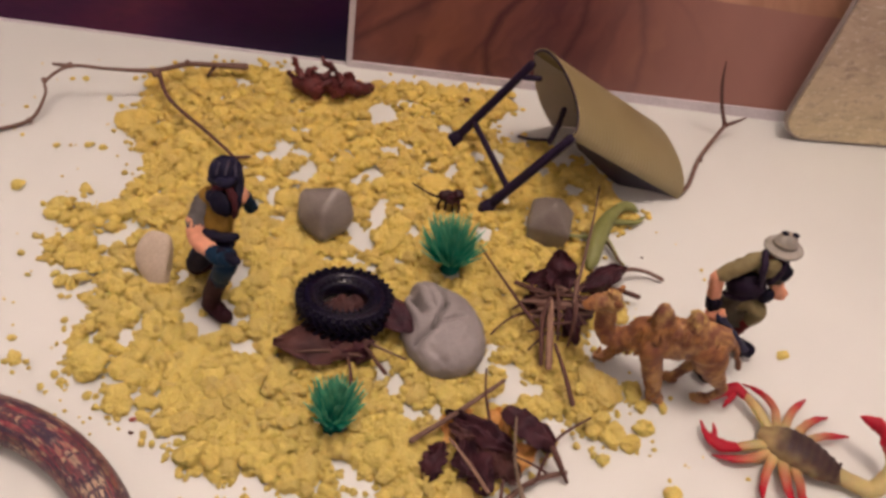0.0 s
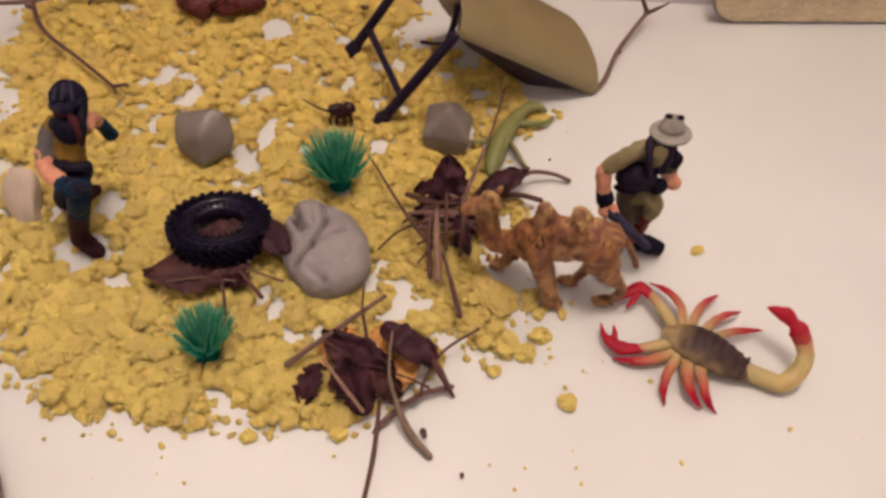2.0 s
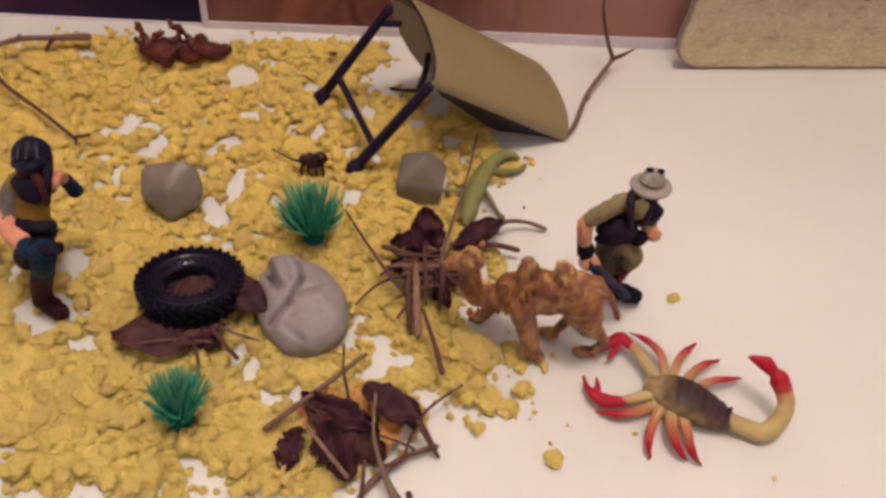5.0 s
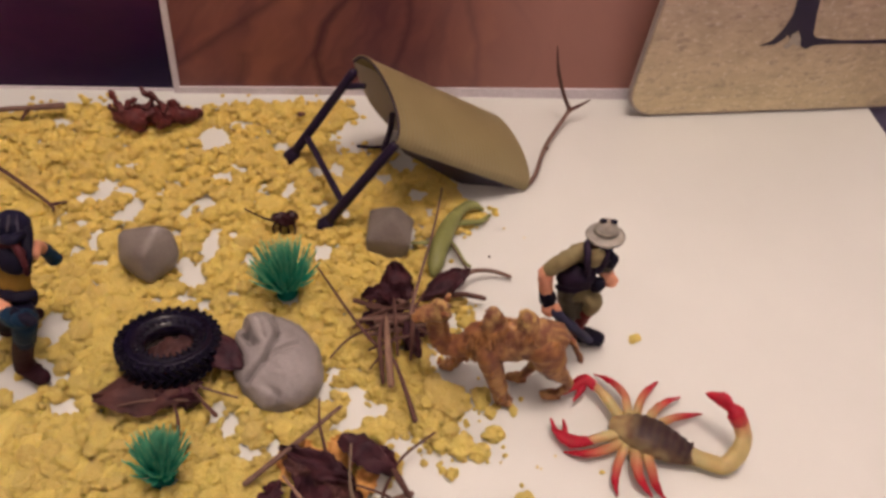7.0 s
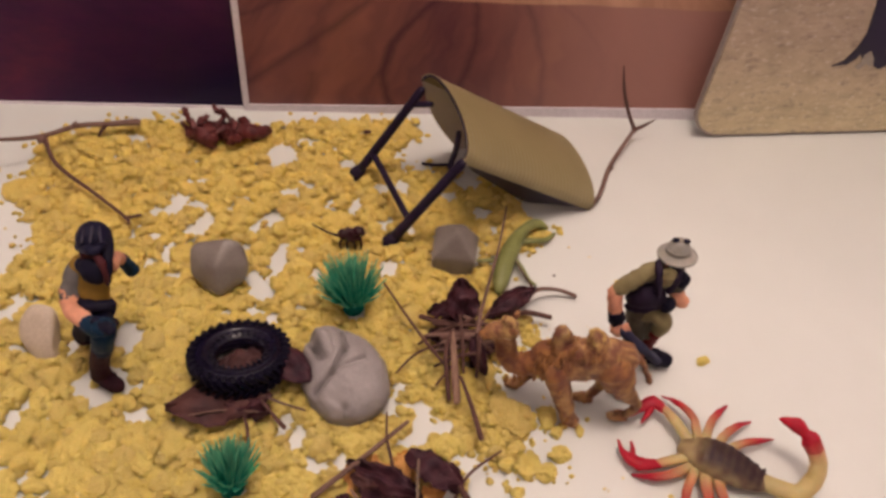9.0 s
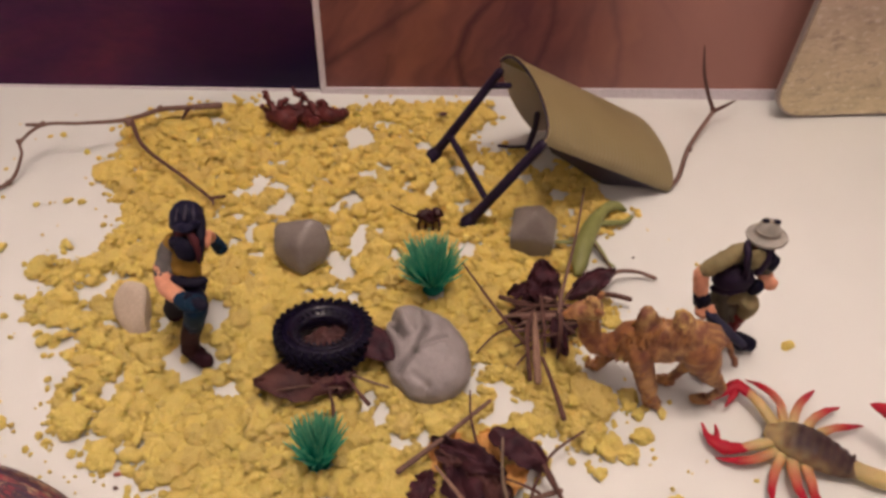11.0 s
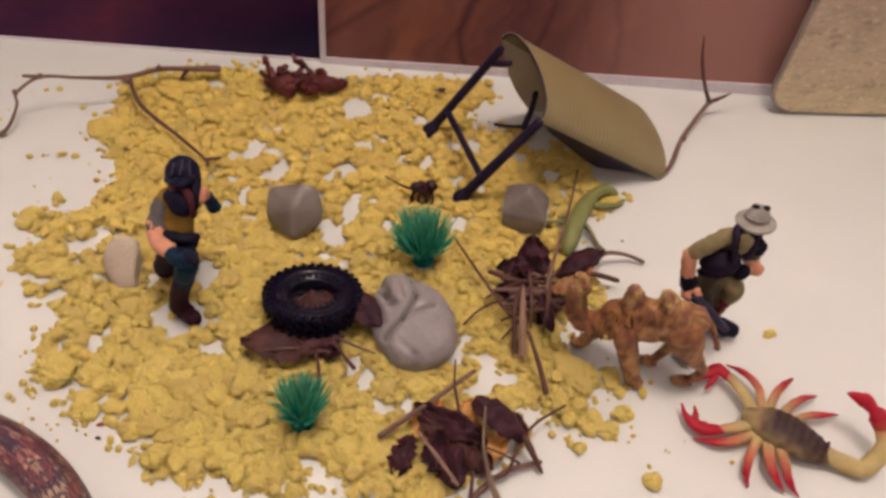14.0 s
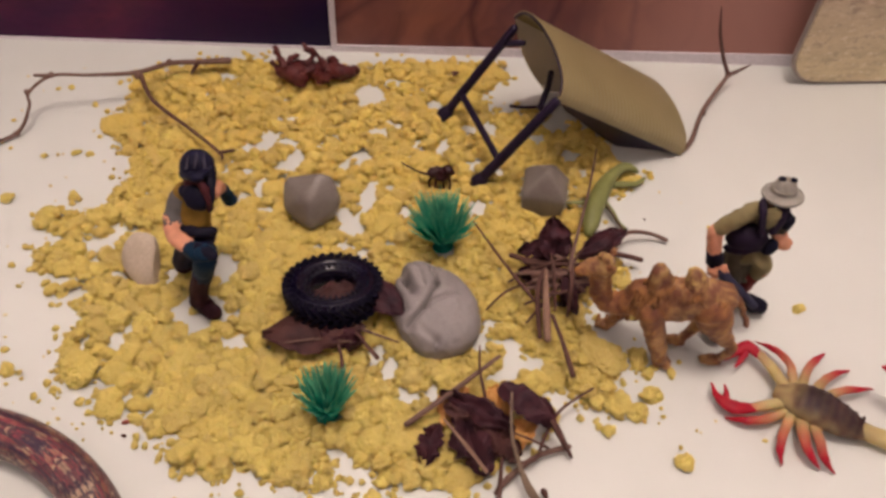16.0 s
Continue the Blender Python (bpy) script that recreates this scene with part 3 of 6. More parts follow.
part("printed_shadow", Shape().slab([(0.0944, 0.0601), (0.0991, 0.0576), (0.105, 0.0609), (0.1245, 0.0617), (0.1464, 0.061), (0.21, 0.062), (0.21, 0.066), (0.1448, 0.0639), (0.1233, 0.0641), (0.1045, 0.0662), (0.097, 0.0709), (0.0905, 0.0681)], PAN @ pose(0, -0.0006, 0), 0.0005), PRINT_BLACK, face, "long black shadow of the tree", False)
part("printed_roots", Shape().slab([(0.0804, 0.0602), (0.0832, 0.0635), (0.0826, 0.07), (0.086, 0.0719), (0.091, 0.0672), (0.0938, 0.0596), (0.0872, 0.0625), (0.0842, 0.0578)], PAN @ pose(0, -0.001, 0), 0.0004), PRINT_GREY, face, "pale roots", False)

# ---- sand ----
OUTLINE_BACK = [(-0.188, 0.463), (-0.167, 0.471), (-0.153, 0.48), (-0.134, 0.488), (-0.121, 0.495), (-0.102, 0.496), (-0.074, 0.494), (-0.045, 0.502), (-0.024, 0.514), (0.01, 0.522), (0.051, 0.532), (0.047, 0.507),
                (0.038, 0.493), (0.047, 0.478), (0.069, 0.488), (0.110, 0.476), (0.124, 0.462), (0.128, 0.448), (0.146, 0.439), (0.133, 0.423), (0.11, 0.411), (0.121, 0.395), (0.119, 0.373), (0.138, 0.369)]
OUTLINE_FRONT = [(0.134, 0.349), (0.114, 0.337), (0.119, 0.32), (0.143, 0.307), (0.135, 0.295), (0.132, 0.277), (0.125, 0.274), (0.113, 0.285), (0.1, 0.279), (0.1, 0.26), (0.079, 0.23), (0.06, 0.221),
                 (0.037, 0.219), (0.023, 0.225), (0.006, 0.208), (-0.015, 0.211), (-0.035, 0.206), (-0.061, 0.208), (-0.067, 0.215), (-0.06, 0.225), (-0.079, 0.221), (-0.082, 0.239), (-0.092, 0.226), (-0.106, 0.226)]
OUTLINE_LEFT = [(-0.105, 0.24), (-0.12, 0.253), (-0.126, 0.236), (-0.139, 0.259), (-0.134, 0.278), (-0.159, 0.287), (-0.175, 0.301), (-0.177, 0.312), (-0.165, 0.321), (-0.187, 0.329), (-0.183, 0.338),
                (-0.165, 0.343), (-0.156, 0.351), (-0.152, 0.377), (-0.167, 0.398), (-0.186, 0.41), (-0.176, 0.427)]
SAND_EDGE = np.array(OUTLINE_BACK + OUTLINE_FRONT + OUTLINE_LEFT)
GAPS_A = [(-0.032, 0.475, 0.0092, 0.0104), (-0.017, 0.493, 0.0071, 0.0032), (-0.019, 0.443, 0.0054, 0.0041), (-0.024, 0.417, 0.0073, 0.0051), (-0.033, 0.407, 0.003, 0.0032), (-0.084, 0.42, 0.0051, 0.0073), (-0.093, 0.412, 0.0041, 0.0032), (-0.063, 0.408, 0.0041, 0.0073), (-0.067, 0.4, 0.0051, 0.0041),
          (-0.072, 0.422, 0.0051, 0.0032), (-0.088, 0.393, 0.004, 0.0022), (-0.074, 0.383, 0.0041, 0.0063), (-0.013, 0.387, 0.0041, 0.0124), (-0.016, 0.365, 0.0054, 0.0063), (-0.024, 0.372, 0.0032, 0.0041), (-0.006, 0.345, 0.0022, 0.0041), (-0.1, 0.389, 0.002, 0.0067), (-0.145, 0.322, 0.002, 0.0098)]
GAPS_B = [(-0.14, 0.33, 0.0032, 0.0067), (-0.127, 0.305, 0.0041, 0.0014), (-0.085, 0.29, 0.0051, 0.0067), (-0.073, 0.319, 0.0032, 0.0076), (-0.061, 0.292, 0.0051, 0.0022), (-0.053, 0.276, 0.0041, 0.0022), (-0.101, 0.311, 0.0022, 0.0032), (0.051, 0.392, 0.0051, 0.0061), (0.041, 0.428, 0.0041, 0.0041),
          (0.023, 0.439, 0.003, 0.0063), (0.065, 0.302, 0.004, 0.004), (0.024, 0.277, 0.0032, 0.0061), (0.036, 0.265, 0.0041, 0.0041), (0.016, 0.285, 0.0032, 0.0051), (0.048, 0.268, 0.0041, 0.0032), (0.082, 0.292, 0.0051, 0.0091), (0.014, 0.221, 0.0032, 0.0054), (0.01, 0.23, 0.003, 0.0014)]
GAPS_C = [(0.022, 0.217, 0.0051, 0.0051), (0.101, 0.412, 0.0022, 0.007), (0.079, 0.305, 0.0071, 0.002), (0.093, 0.294, 0.0041, 0.004), (-0.11, 0.263, 0.001, 0.0067), (-0.093, 0.234, 0.002, 0.0054), (0.037, 0.357, 0.004, 0.0032), (0.076, 0.284, 0.0032, 0.003),
          (0.069, 0.314, 0.002, 0.002), (0.127, 0.354, 0.0041, 0.004), (0.124, 0.329, 0.004, 0.003), (-0.108, 0.231, 0.0022, 0.0067), (0.063, 0.497, 0.0092, 0.01), (-0.129, 0.474, 0.0054, 0.0032), (0.002, 0.216, 0.0022, 0.0032), (0.094, 0.263, 0.0041, 0.0081)]
# ground that stays bare because something stands on it
KEPT_CLEAR = [(*(-0.013, 0.308), 0.020), (*(0.039, 0.314), 0.021), (*(-0.043, 0.373), 0.0125), (*(0.086, 0.413), 0.013), (*(-0.001, 0.248), 0.008), (*(0.037, 0.362), 0.007), (*(-0.119, 0.315), 0.007),
              (*(0.019, 0.474), 0.0045), (*(0.049, 0.416), 0.0045), (*(-0.077, 0.293), 0.011), (*(-0.036, 0.284), 0.001)]


def inside(p, edge):
    x, y = edge[:, 0], edge[:, 1]
    nx, ny = np.roll(x, -1), np.roll(y, -1)
    cut = (y > p[1]) != (ny > p[1])
    return bool(np.sum(cut & (p[0] < (nx - x) * (p[1] - y) / np.where(ny == y, 1e-9, ny - y) + x)) % 2)


def edge_distance(p, edge):
    a, b = edge, np.roll(edge, -1, axis=0)
    d = b - a
    t = np.clip(((p - a) * d).sum(1) / (d * d).sum(1), 0, 1)
    return float(np.sqrt((((a + d * t[:, None]) - p) ** 2).sum(1)).min())


GAPS_D = [(-0.053, 0.422, 0.003, 0.0022), (-0.037, 0.393, 0.0032, 0.002), (-0.002, 0.396, 0.0022, 0.0032), (0.01, 0.38, 0.002, 0.0022), (0.007, 0.438, 0.002, 0.0022), (-0.011, 0.452, 0.0032, 0.002), (-0.083, 0.372, 0.003, 0.0032), (-0.067, 0.366, 0.0032, 0.0022), (-0.067, 0.351, 0.002, 0.0014), (-0.017, 0.349, 0.0032, 0.002),
          (-0.032, 0.346, 0.0022, 0.001), (0.01, 0.476, 0.0032, 0.003), (0.035, 0.457, 0.0032, 0.004), (0.058, 0.424, 0.0032, 0.0032), (-0.097, 0.269, 0.001, 0.0032), (-0.126, 0.263, 0.001, 0.0036), (-0.077, 0.27, 0.002, 0.001), (0.007, 0.354, 0.0022, 0.002), (0.032, 0.34, 0.002, 0.002), (-0.074, 0.443, 0.0032, 0.002)]
GAPS_E = [(0.059, 0.485, 0.0073, 0.0051), (0.089, 0.475, 0.0073, 0.005), (0.078, 0.459, 0.0051, 0.004), (0.048, 0.462, 0.0041, 0.006), (0.1, 0.448, 0.0054, 0.005), (0.11, 0.436, 0.003, 0.003)]
GAPS_F = [(-0.141, 0.333, 0.0039, 0.0042), (-0.143, 0.327, 0.003, 0.0034), (-0.154, 0.33, 0.0019, 0.0081), (-0.15, 0.322, 0.003, 0.0034), (-0.161, 0.295, 0.0039, 0.0021), (-0.153, 0.297, 0.0039, 0.0021), (-0.143, 0.291, 0.003, 0.0021), (-0.144, 0.287, 0.003, 0.0021), (-0.11, 0.276, 0.0013, 0.0042), (-0.113, 0.266, 0.0021, 0.0042), (-0.114, 0.253, 0.003, 0.0013), (-0.113, 0.245, 0.0021, 0.0051), (-0.11, 0.234, 0.0029, 0.0021), (-0.11, 0.227, 0.0021, 0.0021), (-0.094, 0.238, 0.001, 0.0042),
          (-0.091, 0.229, 0.0021, 0.003), (-0.085, 0.233, 0.0013, 0.006), (-0.094, 0.229, 0.0013, 0.003), (-0.078, 0.28, 0.0019, 0.0019), (-0.076, 0.284, 0.0039, 0.0021), (-0.066, 0.29, 0.0038, 0.0021), (-0.059, 0.276, 0.0028, 0.0029), (-0.053, 0.28, 0.0019, 0.0021), (-0.108, 0.312, 0.003, 0.0021), (-0.079, 0.322, 0.0048, 0.0069), (-0.087, 0.292, 0.0048, 0.0081), (-0.14, 0.27, 0.0019, 0.003), (-0.127, 0.261, 0.0013, 0.0021), (-0.103, 0.241, 0.0021, 0.0013), (-0.025, 0.211, 0.0029, 0.0021), (-0.034, 0.213, 0.001, 0.0021)]
GAPS = np.array(GAPS_F + GAPS_E + GAPS_A + GAPS_B + GAPS_C + GAPS_D)
CLEAR = np.array(KEPT_CLEAR)


def gap_distance(p):
    """Metres from the rim of the nearest bare patch; below zero inside."""
    scaled = np.hypot((p[0] - GAPS[:, 0]) / GAPS[:, 2], (p[1] - GAPS[:, 1]) / GAPS[:, 3])
    ragged = 0.0022 * noise.noise(Vector((p[0] * 95, p[1] * 95, 3.0))) + 0.0016 * noise.noise(Vector((p[0] * 260, p[1] * 260, 5.0)))
    return float(((scaled - 1) * np.sqrt(GAPS[:, 2] * GAPS[:, 3])).min()) + ragged


def unit_sphere(level):
    bm = bmesh.new()
    bmesh.ops.create_icosphere(bm, subdivisions=level, radius=1.0)
    bm.verts.index_update()
    v, f = np.array([w.co[:] for w in bm.verts]), np.array([[w.index for w in g.verts] for g in bm.faces])
    bm.free()
    return v, f


SPHERES = {n: unit_sphere(n) for n in (1, 2, 3, 4)}


def lump(rng, at, radius, flat, level, knobs=0):
    """One torn lump of damp sand: a ball broken along random planes, knobbly, with a flat foot."""
    v, f = SPHERES[level]
    r = np.ones(len(v))
    for _ in range(rng.randint(11, 17)):
        d = np.array([rng.gauss(0, 1), rng.gauss(0, 1), rng.gauss(0, 0.8)])
        d /= np.linalg.norm(d)
        dot = v @ d
        r = np.minimum(r, rng.uniform(0.62, 0.96) / np.maximum(dot, 0.05))
    for _ in range(rng.randint(2, 4)):
        d = np.array([rng.gauss(0, 1), rng.gauss(0, 1), rng.gauss(0, 0.6)])
        d /= np.linalg.norm(d)
        r += rng.uniform(0.10, 0.32) * np.clip((v @ d - rng.uniform(0.35, 0.75)) / 0.3, 0, 1)
    for _ in range(knobs):
        d = np.array([rng.gauss(0, 1), rng.gauss(0, 1), rng.gauss(0.2, 0.6)])
        d /= np.linalg.norm(d)
        r += rng.uniform(-0.22, 0.30) * np.clip((v @ d - rng.uniform(0.72, 0.88)) / 0.12, 0, 1)
    for k in (6.0, 11.0, 19.0):
        d1, d2, d3 = (np.array([rng.gauss(0, 1) for _ in range(3)]) for _ in range(3))
        r += (0.30 / k) * np.sin(v @ d1 * k + rng.uniform(0, 6) + 1.5 * np.sin(v @ d3 * k * 0.6)) + (0.24 / k) * np.sin(v @ d2 * k * 1.3 + rng.uniform(0, 6))
    # crumbs and broken grains all over
    if level > 2:
        for k in (29.0, 43.0):
            d1, d2 = (np.array([rng.gauss(0, 1) for _ in range(3)]) for _ in range(2))
            r += 0.011 * np.sin(v @ d1 * k + 2.0 * np.sin(v @ d2 * k * 0.4))
    r += np.array([rng.gauss(0, 0.028) for _ in range(len(v))])
    p = v * r[:, None]
    a = rng.uniform(0, 2 * math.pi)
    long = rng.uniform(0.86, 1.2)
    p = p * np.array([long, 1 / long, flat])
    c, s = math.cos(a), math.sin(a)
    p = np.stack([p[:, 0] * c - p[:, 1] * s, p[:, 0] * s + p[:, 1] * c, p[:, 2]], 1)
    p = p * radius * 1.12 + np.array(at)
    p[:, 2] = np.maximum(p[:, 2], 0.0003)
    return p, f


def sand_mesh(lumps, name):
    vs, fs, k = [], [], 0
    for p, f in lumps:
        vs.append(p), fs.append(f + k)
        k += len(p)
    v, f = np.concatenate(vs).astype(np.float32), np.concatenate(fs).astype(np.int32)
    me = bpy.data.meshes.new(name)
    me.vertices.add(len(v)), me.loops.add(f.size), me.polygons.add(len(f))
    me.vertices.foreach_set("co", v.ravel())
    me.loops.foreach_set("vertex_index", f.ravel())
    me.polygons.foreach_set("loop_start", np.arange(0, f.size, 3, dtype=np.int32))
    me.polygons.foreach_set("use_smooth", np.concatenate([np.full(len(g), len(g) > 2000) for _, g in lumps]))
    me.update(calc_edges=True)
    me.validate()
    me.materials.append(SAND)
    return me


rng = random.Random(7)
placed, lumps = np.zeros((9000, 3)), []
lo, hi = SAND_EDGE.min(0), SAND_EDGE.max(0)


def spread(count, size, close, flat, level, lift):
    made = 0
    for _ in range(count * 16):
        if made >= count:
            break
        p = np.array([rng.uniform(lo[0], hi[0]), rng.uniform(lo[1], hi[1])])
        if not inside(p, SAND_EDGE):
            continue
        near = 1.0 - min(1.0, max(0.0, (p[1] - 0.22) / 0.28))
        r = rng.uniform(*size) * (0.86 + 0.28 * near)
        rim = edge_distance(p, SAND_EDGE)
        if rim < r * 0.62 or gap_distance(p) < r * 1.02:
            continue
        if np.any(np.hypot(CLEAR[:, 0] - p[0], CLEAR[:, 1] - p[1]) < CLEAR[:, 2] + r * 0.5):
            continue
        n = len(lumps)
        # looser towards the back and the west, where the card shows between the lumps
        loose = min(1.0, max(0.0, (p[1] - 0.36) / 0.05) + max(0.0, (-0.085 - p[0]) / 0.04) + max(0.0, 0.9 - rim / 0.013)) * (0.55 + 0.9 * noise.noise(Vector((p[0] * 28, p[1] * 28, 0))))
        if rng.random() < 0.55 * loose and r < 0.003:
            continue
        room = close * (1.0 + 0.28 * loose)
        if n and np.any((placed[:n, 0] - p[0]) ** 2 + (placed[:n, 1] - p[1]) ** 2 < (room * (r + placed[:n, 2])) ** 2):
            continue
        placed[n] = (p[0], p[1], r)
        fl = flat * rng.uniform(0.8, 1.25)
        lumps.append(lump(rng, (p[0], p[1], r * fl * rng.uniform(0.15, 0.65) + lift * rng.random() ** 2), r, fl, level))
        made += 1


spread(30, (0.0062, 0.0090), 0.78, 0.46, 4, 0.0010)
spread(330, (0.0040, 0.0058), 0.72, 0.62, 3, 0.0020)
spread(900, (0.0026, 0.0040), 0.66, 0.72, 3, 0.0030)
spread(1200, (0.0017, 0.0027), 0.58, 0.78, 2, 0.0036)
spread(1700, (0.0009, 0.0017), 0.54, 0.82, 2, 0.0036)
# a thin crust of pressed crumbs between the lumps
for gx in np.arange(lo[0], hi[0], 0.0031):
    for gy in np.arange(lo[1], hi[1], 0.0031):
        p = np.array([gx + rng.uniform(-0.0012, 0.0012), gy + rng.uniform(-0.0012, 0.0012)])
        r = rng.uniform(0.0024, 0.0034)
        thick = min(1.0, max(0.0, (0.33 - p[1]) / 0.05)) * min(1.0, max(0.0, (p[0] + 0.11) / 0.03))
        if noise.noise(Vector((gx * 85, gy * 85, 3.7))) > 0.14 + 0.30 * thick:
            continue
        if inside(p, SAND_EDGE) and edge_distance(p, SAND_EDGE) > r * 0.8 and gap_distance(p) > r * 1.08 and not np.any(np.hypot(CLEAR[:, 0] - p[0], CLEAR[:, 1] - p[1]) < CLEAR[:, 2] + r * 0.3):
            lumps.append(lump(rng, (p[0], p[1], 0.0002), r, rng.uniform(0.20, 0.32), 2))
for _ in range(560):
    k = rng.randrange(len(SAND_EDGE))
    q = SAND_EDGE[k] + (SAND_EDGE[(k + 1) % len(SAND_EDGE)] - SAND_EDGE[k]) * rng.random()
    r = rng.uniform(0.0006, 0.0019)
    lumps.append(lump(rng, (q[0] + rng.gauss(0, 0.005), q[1] + rng.gauss(0, 0.005), r * 0.5), r, 0.75, 1 if r < 0.0012 else 2))
tagged(new("sand", sand_mesh(lumps, "sand")), "crumbly yellow moulding sand in torn lumps spread on the card", "sand", kind="stuff")

# loose lumps and crumbs of sand that lie apart
LOOSE = [((-0.1205, 0.245), 0.0084), ((-0.184, 0.331), 0.0058), ((0.23, 0.358), 0.0034), ((0.168, 0.256), 0.0046), ((0.152, 0.289), 0.0052), ((0.137, 0.279), 0.0058), ((0.146, 0.277), 0.0052), ((0.146, 0.31), 0.0056),
         ((0.162, 0.303), 0.0030), ((-0.156, 0.241), 0.0038), ((-0.191, 0.386), 0.0028), ((-0.183, 0.387), 0.0022), ((-0.212, 0.343), 0.0040), ((-0.177, 0.353), 0.0035), ((-0.199, 0.429), 0.0022), ((-0.221, 0.441), 0.0018), ((-0.208, 0.38), 0.0022),
         ((-0.082, 0.292), 0.0024), ((0.132, 0.265), 0.0034), ((0.15, 0.301), 0.0032), ((-0.097, 0.229), 0.0046), ((-0.101, 0.2385), 0.0036), ((-0.087, 0.2355), 0.0043), ((-0.0865, 0.2285), 0.0030), ((-0.0735, 0.2255), 0.0044), ((-0.109, 0.236), 0.0020), ((-0.115, 0.231), 0.0022), ((-0.129, 0.235), 0.0019), ((0.03, 0.212), 0.0034), ((0.069, 0.221), 0.0042), ((0.039, 0.219), 0.0014), ((0.105, 0.264), 0.0050), ((0.149, 0.352), 0.0052), ((0.137, 0.356), 0.0046), ((0.141, 0.336), 0.0040)]
for k, (at, r) in enumerate(LOOSE):
    rr = random.Random(100 + k)
    fl = rr.uniform(0.55, 0.7)
    clod = [lump(rr, (0, 0, r * fl * 0.55), r * 0.92, fl, 4 if r > 0.006 else 3, 4)]
    ob = new("sand_crumb", sand_mesh(clod, "sand_crumb"))
    ob.location = (*at, 0)
    tagged(ob, "loose yellow lump of moulding sand on the card" if r > 0.004 else "small yellow crumb of sand on the card", "sand crumb", "loose crumbs of sand")
dust = []
for cx, cy, sx, sy, n in ((-0.20, 0.36, 0.05, 0.05, 34), (-0.13, 0.235, 0.03, 0.02, 46), (0.165, 0.255, 0.022, 0.03, 22), (0.15, 0.40, 0.02, 0.025, 4), (-0.02, 0.195, 0.07, 0.012, 14), (0.20, 0.34, 0.03, 0.03, 4), (0.27, 0.25, 0.03, 0.03, 5)):
    for _ in range(n):
        r = rng.uniform(0.0004, 0.0013) if rng.random() < 0.85 else rng.uniform(0.0013, 0.0022)
        dust.append(lump(rng, (rng.gauss(cx, sx), rng.gauss(cy, sy), r * 0.4), r, 0.7, 1))
tagged(new("sand_dust", sand_mesh(dust, "sand_dust")), "tiny yellow sand grains scattered on the card", "sand", kind="stuff")

# ---- shelter ----
A, B, DD = Vector((0.054, 0.480, 0.073)), Vector((0.0845, 0.420, 0.065)), Vector((0.168, 0.464, 0.001))
CC = DD + (A - B) * 0.98
CC.z = max(CC.z, 0.001)
axis, chord = (DD - B), (A - B)
rise = axis.cross(chord).normalized()
shelter = thing("shelter", (0.09, 0.45, 0), "olive plastic lean-to roof propped on a black frame", "shelter")


def arch(s, t, lift=0.0):
    """A point of the roof: s from the high open end to the low end, t across."""
    lower, upper = B.lerp(DD, s), A.lerp(CC, s)
    a = math.pi * t
    mid, half = (lower + upper) / 2, (upper - lower) / 2
    return mid - half * math.cos(a) + rise * (0.0135 + lift) * math.sin(a) ** 0.8 + (half.normalized() * -math.cos(a)) * lift


roof, NS, NT = Shape(), 46, 28
sheets = []
for lift in (0.0, -0.0014):
    grid = []
    for i in range(NS + 1):
        s = i / NS
        # a moulded lip at the open end
        rib = 0.0005 * (1 if i < 2 else 0)
        grid += [arch(s, j / NT, lift + (rib if lift == 0 else 0)) for j in range(NT + 1)]
    sheets.append(grid)
n, w = (NS + 1) * (NT + 1), NT + 1
faces = [(i * w + j, i * w + j + 1, (i + 1) * w + j + 1, (i + 1) * w + j) for i in range(NS) for j in range(NT)]
faces += [tuple(k + n for k in f)[::-1] for f in faces[:]]
rim = list(range(w)) + [i * w + NT for i in range(1, NS + 1)] + [NS * w + j for j in range(NT - 1, -1, -1)] + [i * w for i in range(NS - 1, 0, -1)]
faces += [(rim[i], rim[i - 1], rim[i - 1] + n, rim[i] + n) for i in range(len(rim))]
roof.put(sheets[0] + sheets[1], faces, [(i / NS, j / NT) for _ in range(2) for i in range(NS + 1) for j in range(NT + 1)])
part("roof", roof, OLIVE_ROOF, shelter, "ribbed olive green half-round roof")
# the far side of the roof hangs down behind its highest edge
drop, wall, NW = Vector((0.026, 0.025, -0.0715)), Shape(), 12
layers = []
for push in (0.0, 0.0013):
    grid = []
    for i in range(NS + 1):
        top = A.lerp(CC, i / NS)
        fall = min(1.0, max(0.02, (top.z - 0.0015) / 0.0715))
        for j in range(NW + 1):
            q = j / NW * fall
            grid.append(top + drop * q + Vector((-0.004, -0.003, 0.0)) * math.sin(math.pi * q) + Vector((0.0, push, push * 0.3)))
    layers.append(grid)
n2, w2 = (NS + 1) * (NW + 1), NW + 1
faces = [(i * w2 + j, i * w2 + j + 1, (i + 1) * w2 + j + 1, (i + 1) * w2 + j) for i in range(NS) for j in range(NW)]
faces += [tuple(k + n2 for k in f)[::-1] for f in faces[:]]
rim = list(range(w2)) + [i * w2 + NW for i in range(1, NS + 1)] + [NS * w2 + j for j in range(NW - 1, -1, -1)] + [i * w2 for i in range(NS - 1, 0, -1)]
faces += [(rim[i], rim[i - 1], rim[i - 1] + n2, rim[i] + n2) for i in range(len(rim))]
part("far_side", wall.put(layers[0] + layers[1], faces), OLIVE, shelter)
foot_l, foot_r = Vector((0.0195, 0.466, 0.0055)), Vector((0.0495, 0.412, 0.0055))
top_l, top_r = A + Vector((0.0005, -0.003, -0.0065)), B + Vector((0.0, 0.001, -0.001))
leg_l = part("leg", Shape().tube([foot_l, top_l], [0.0031, 0.0026], 12), BLACK, shelter)
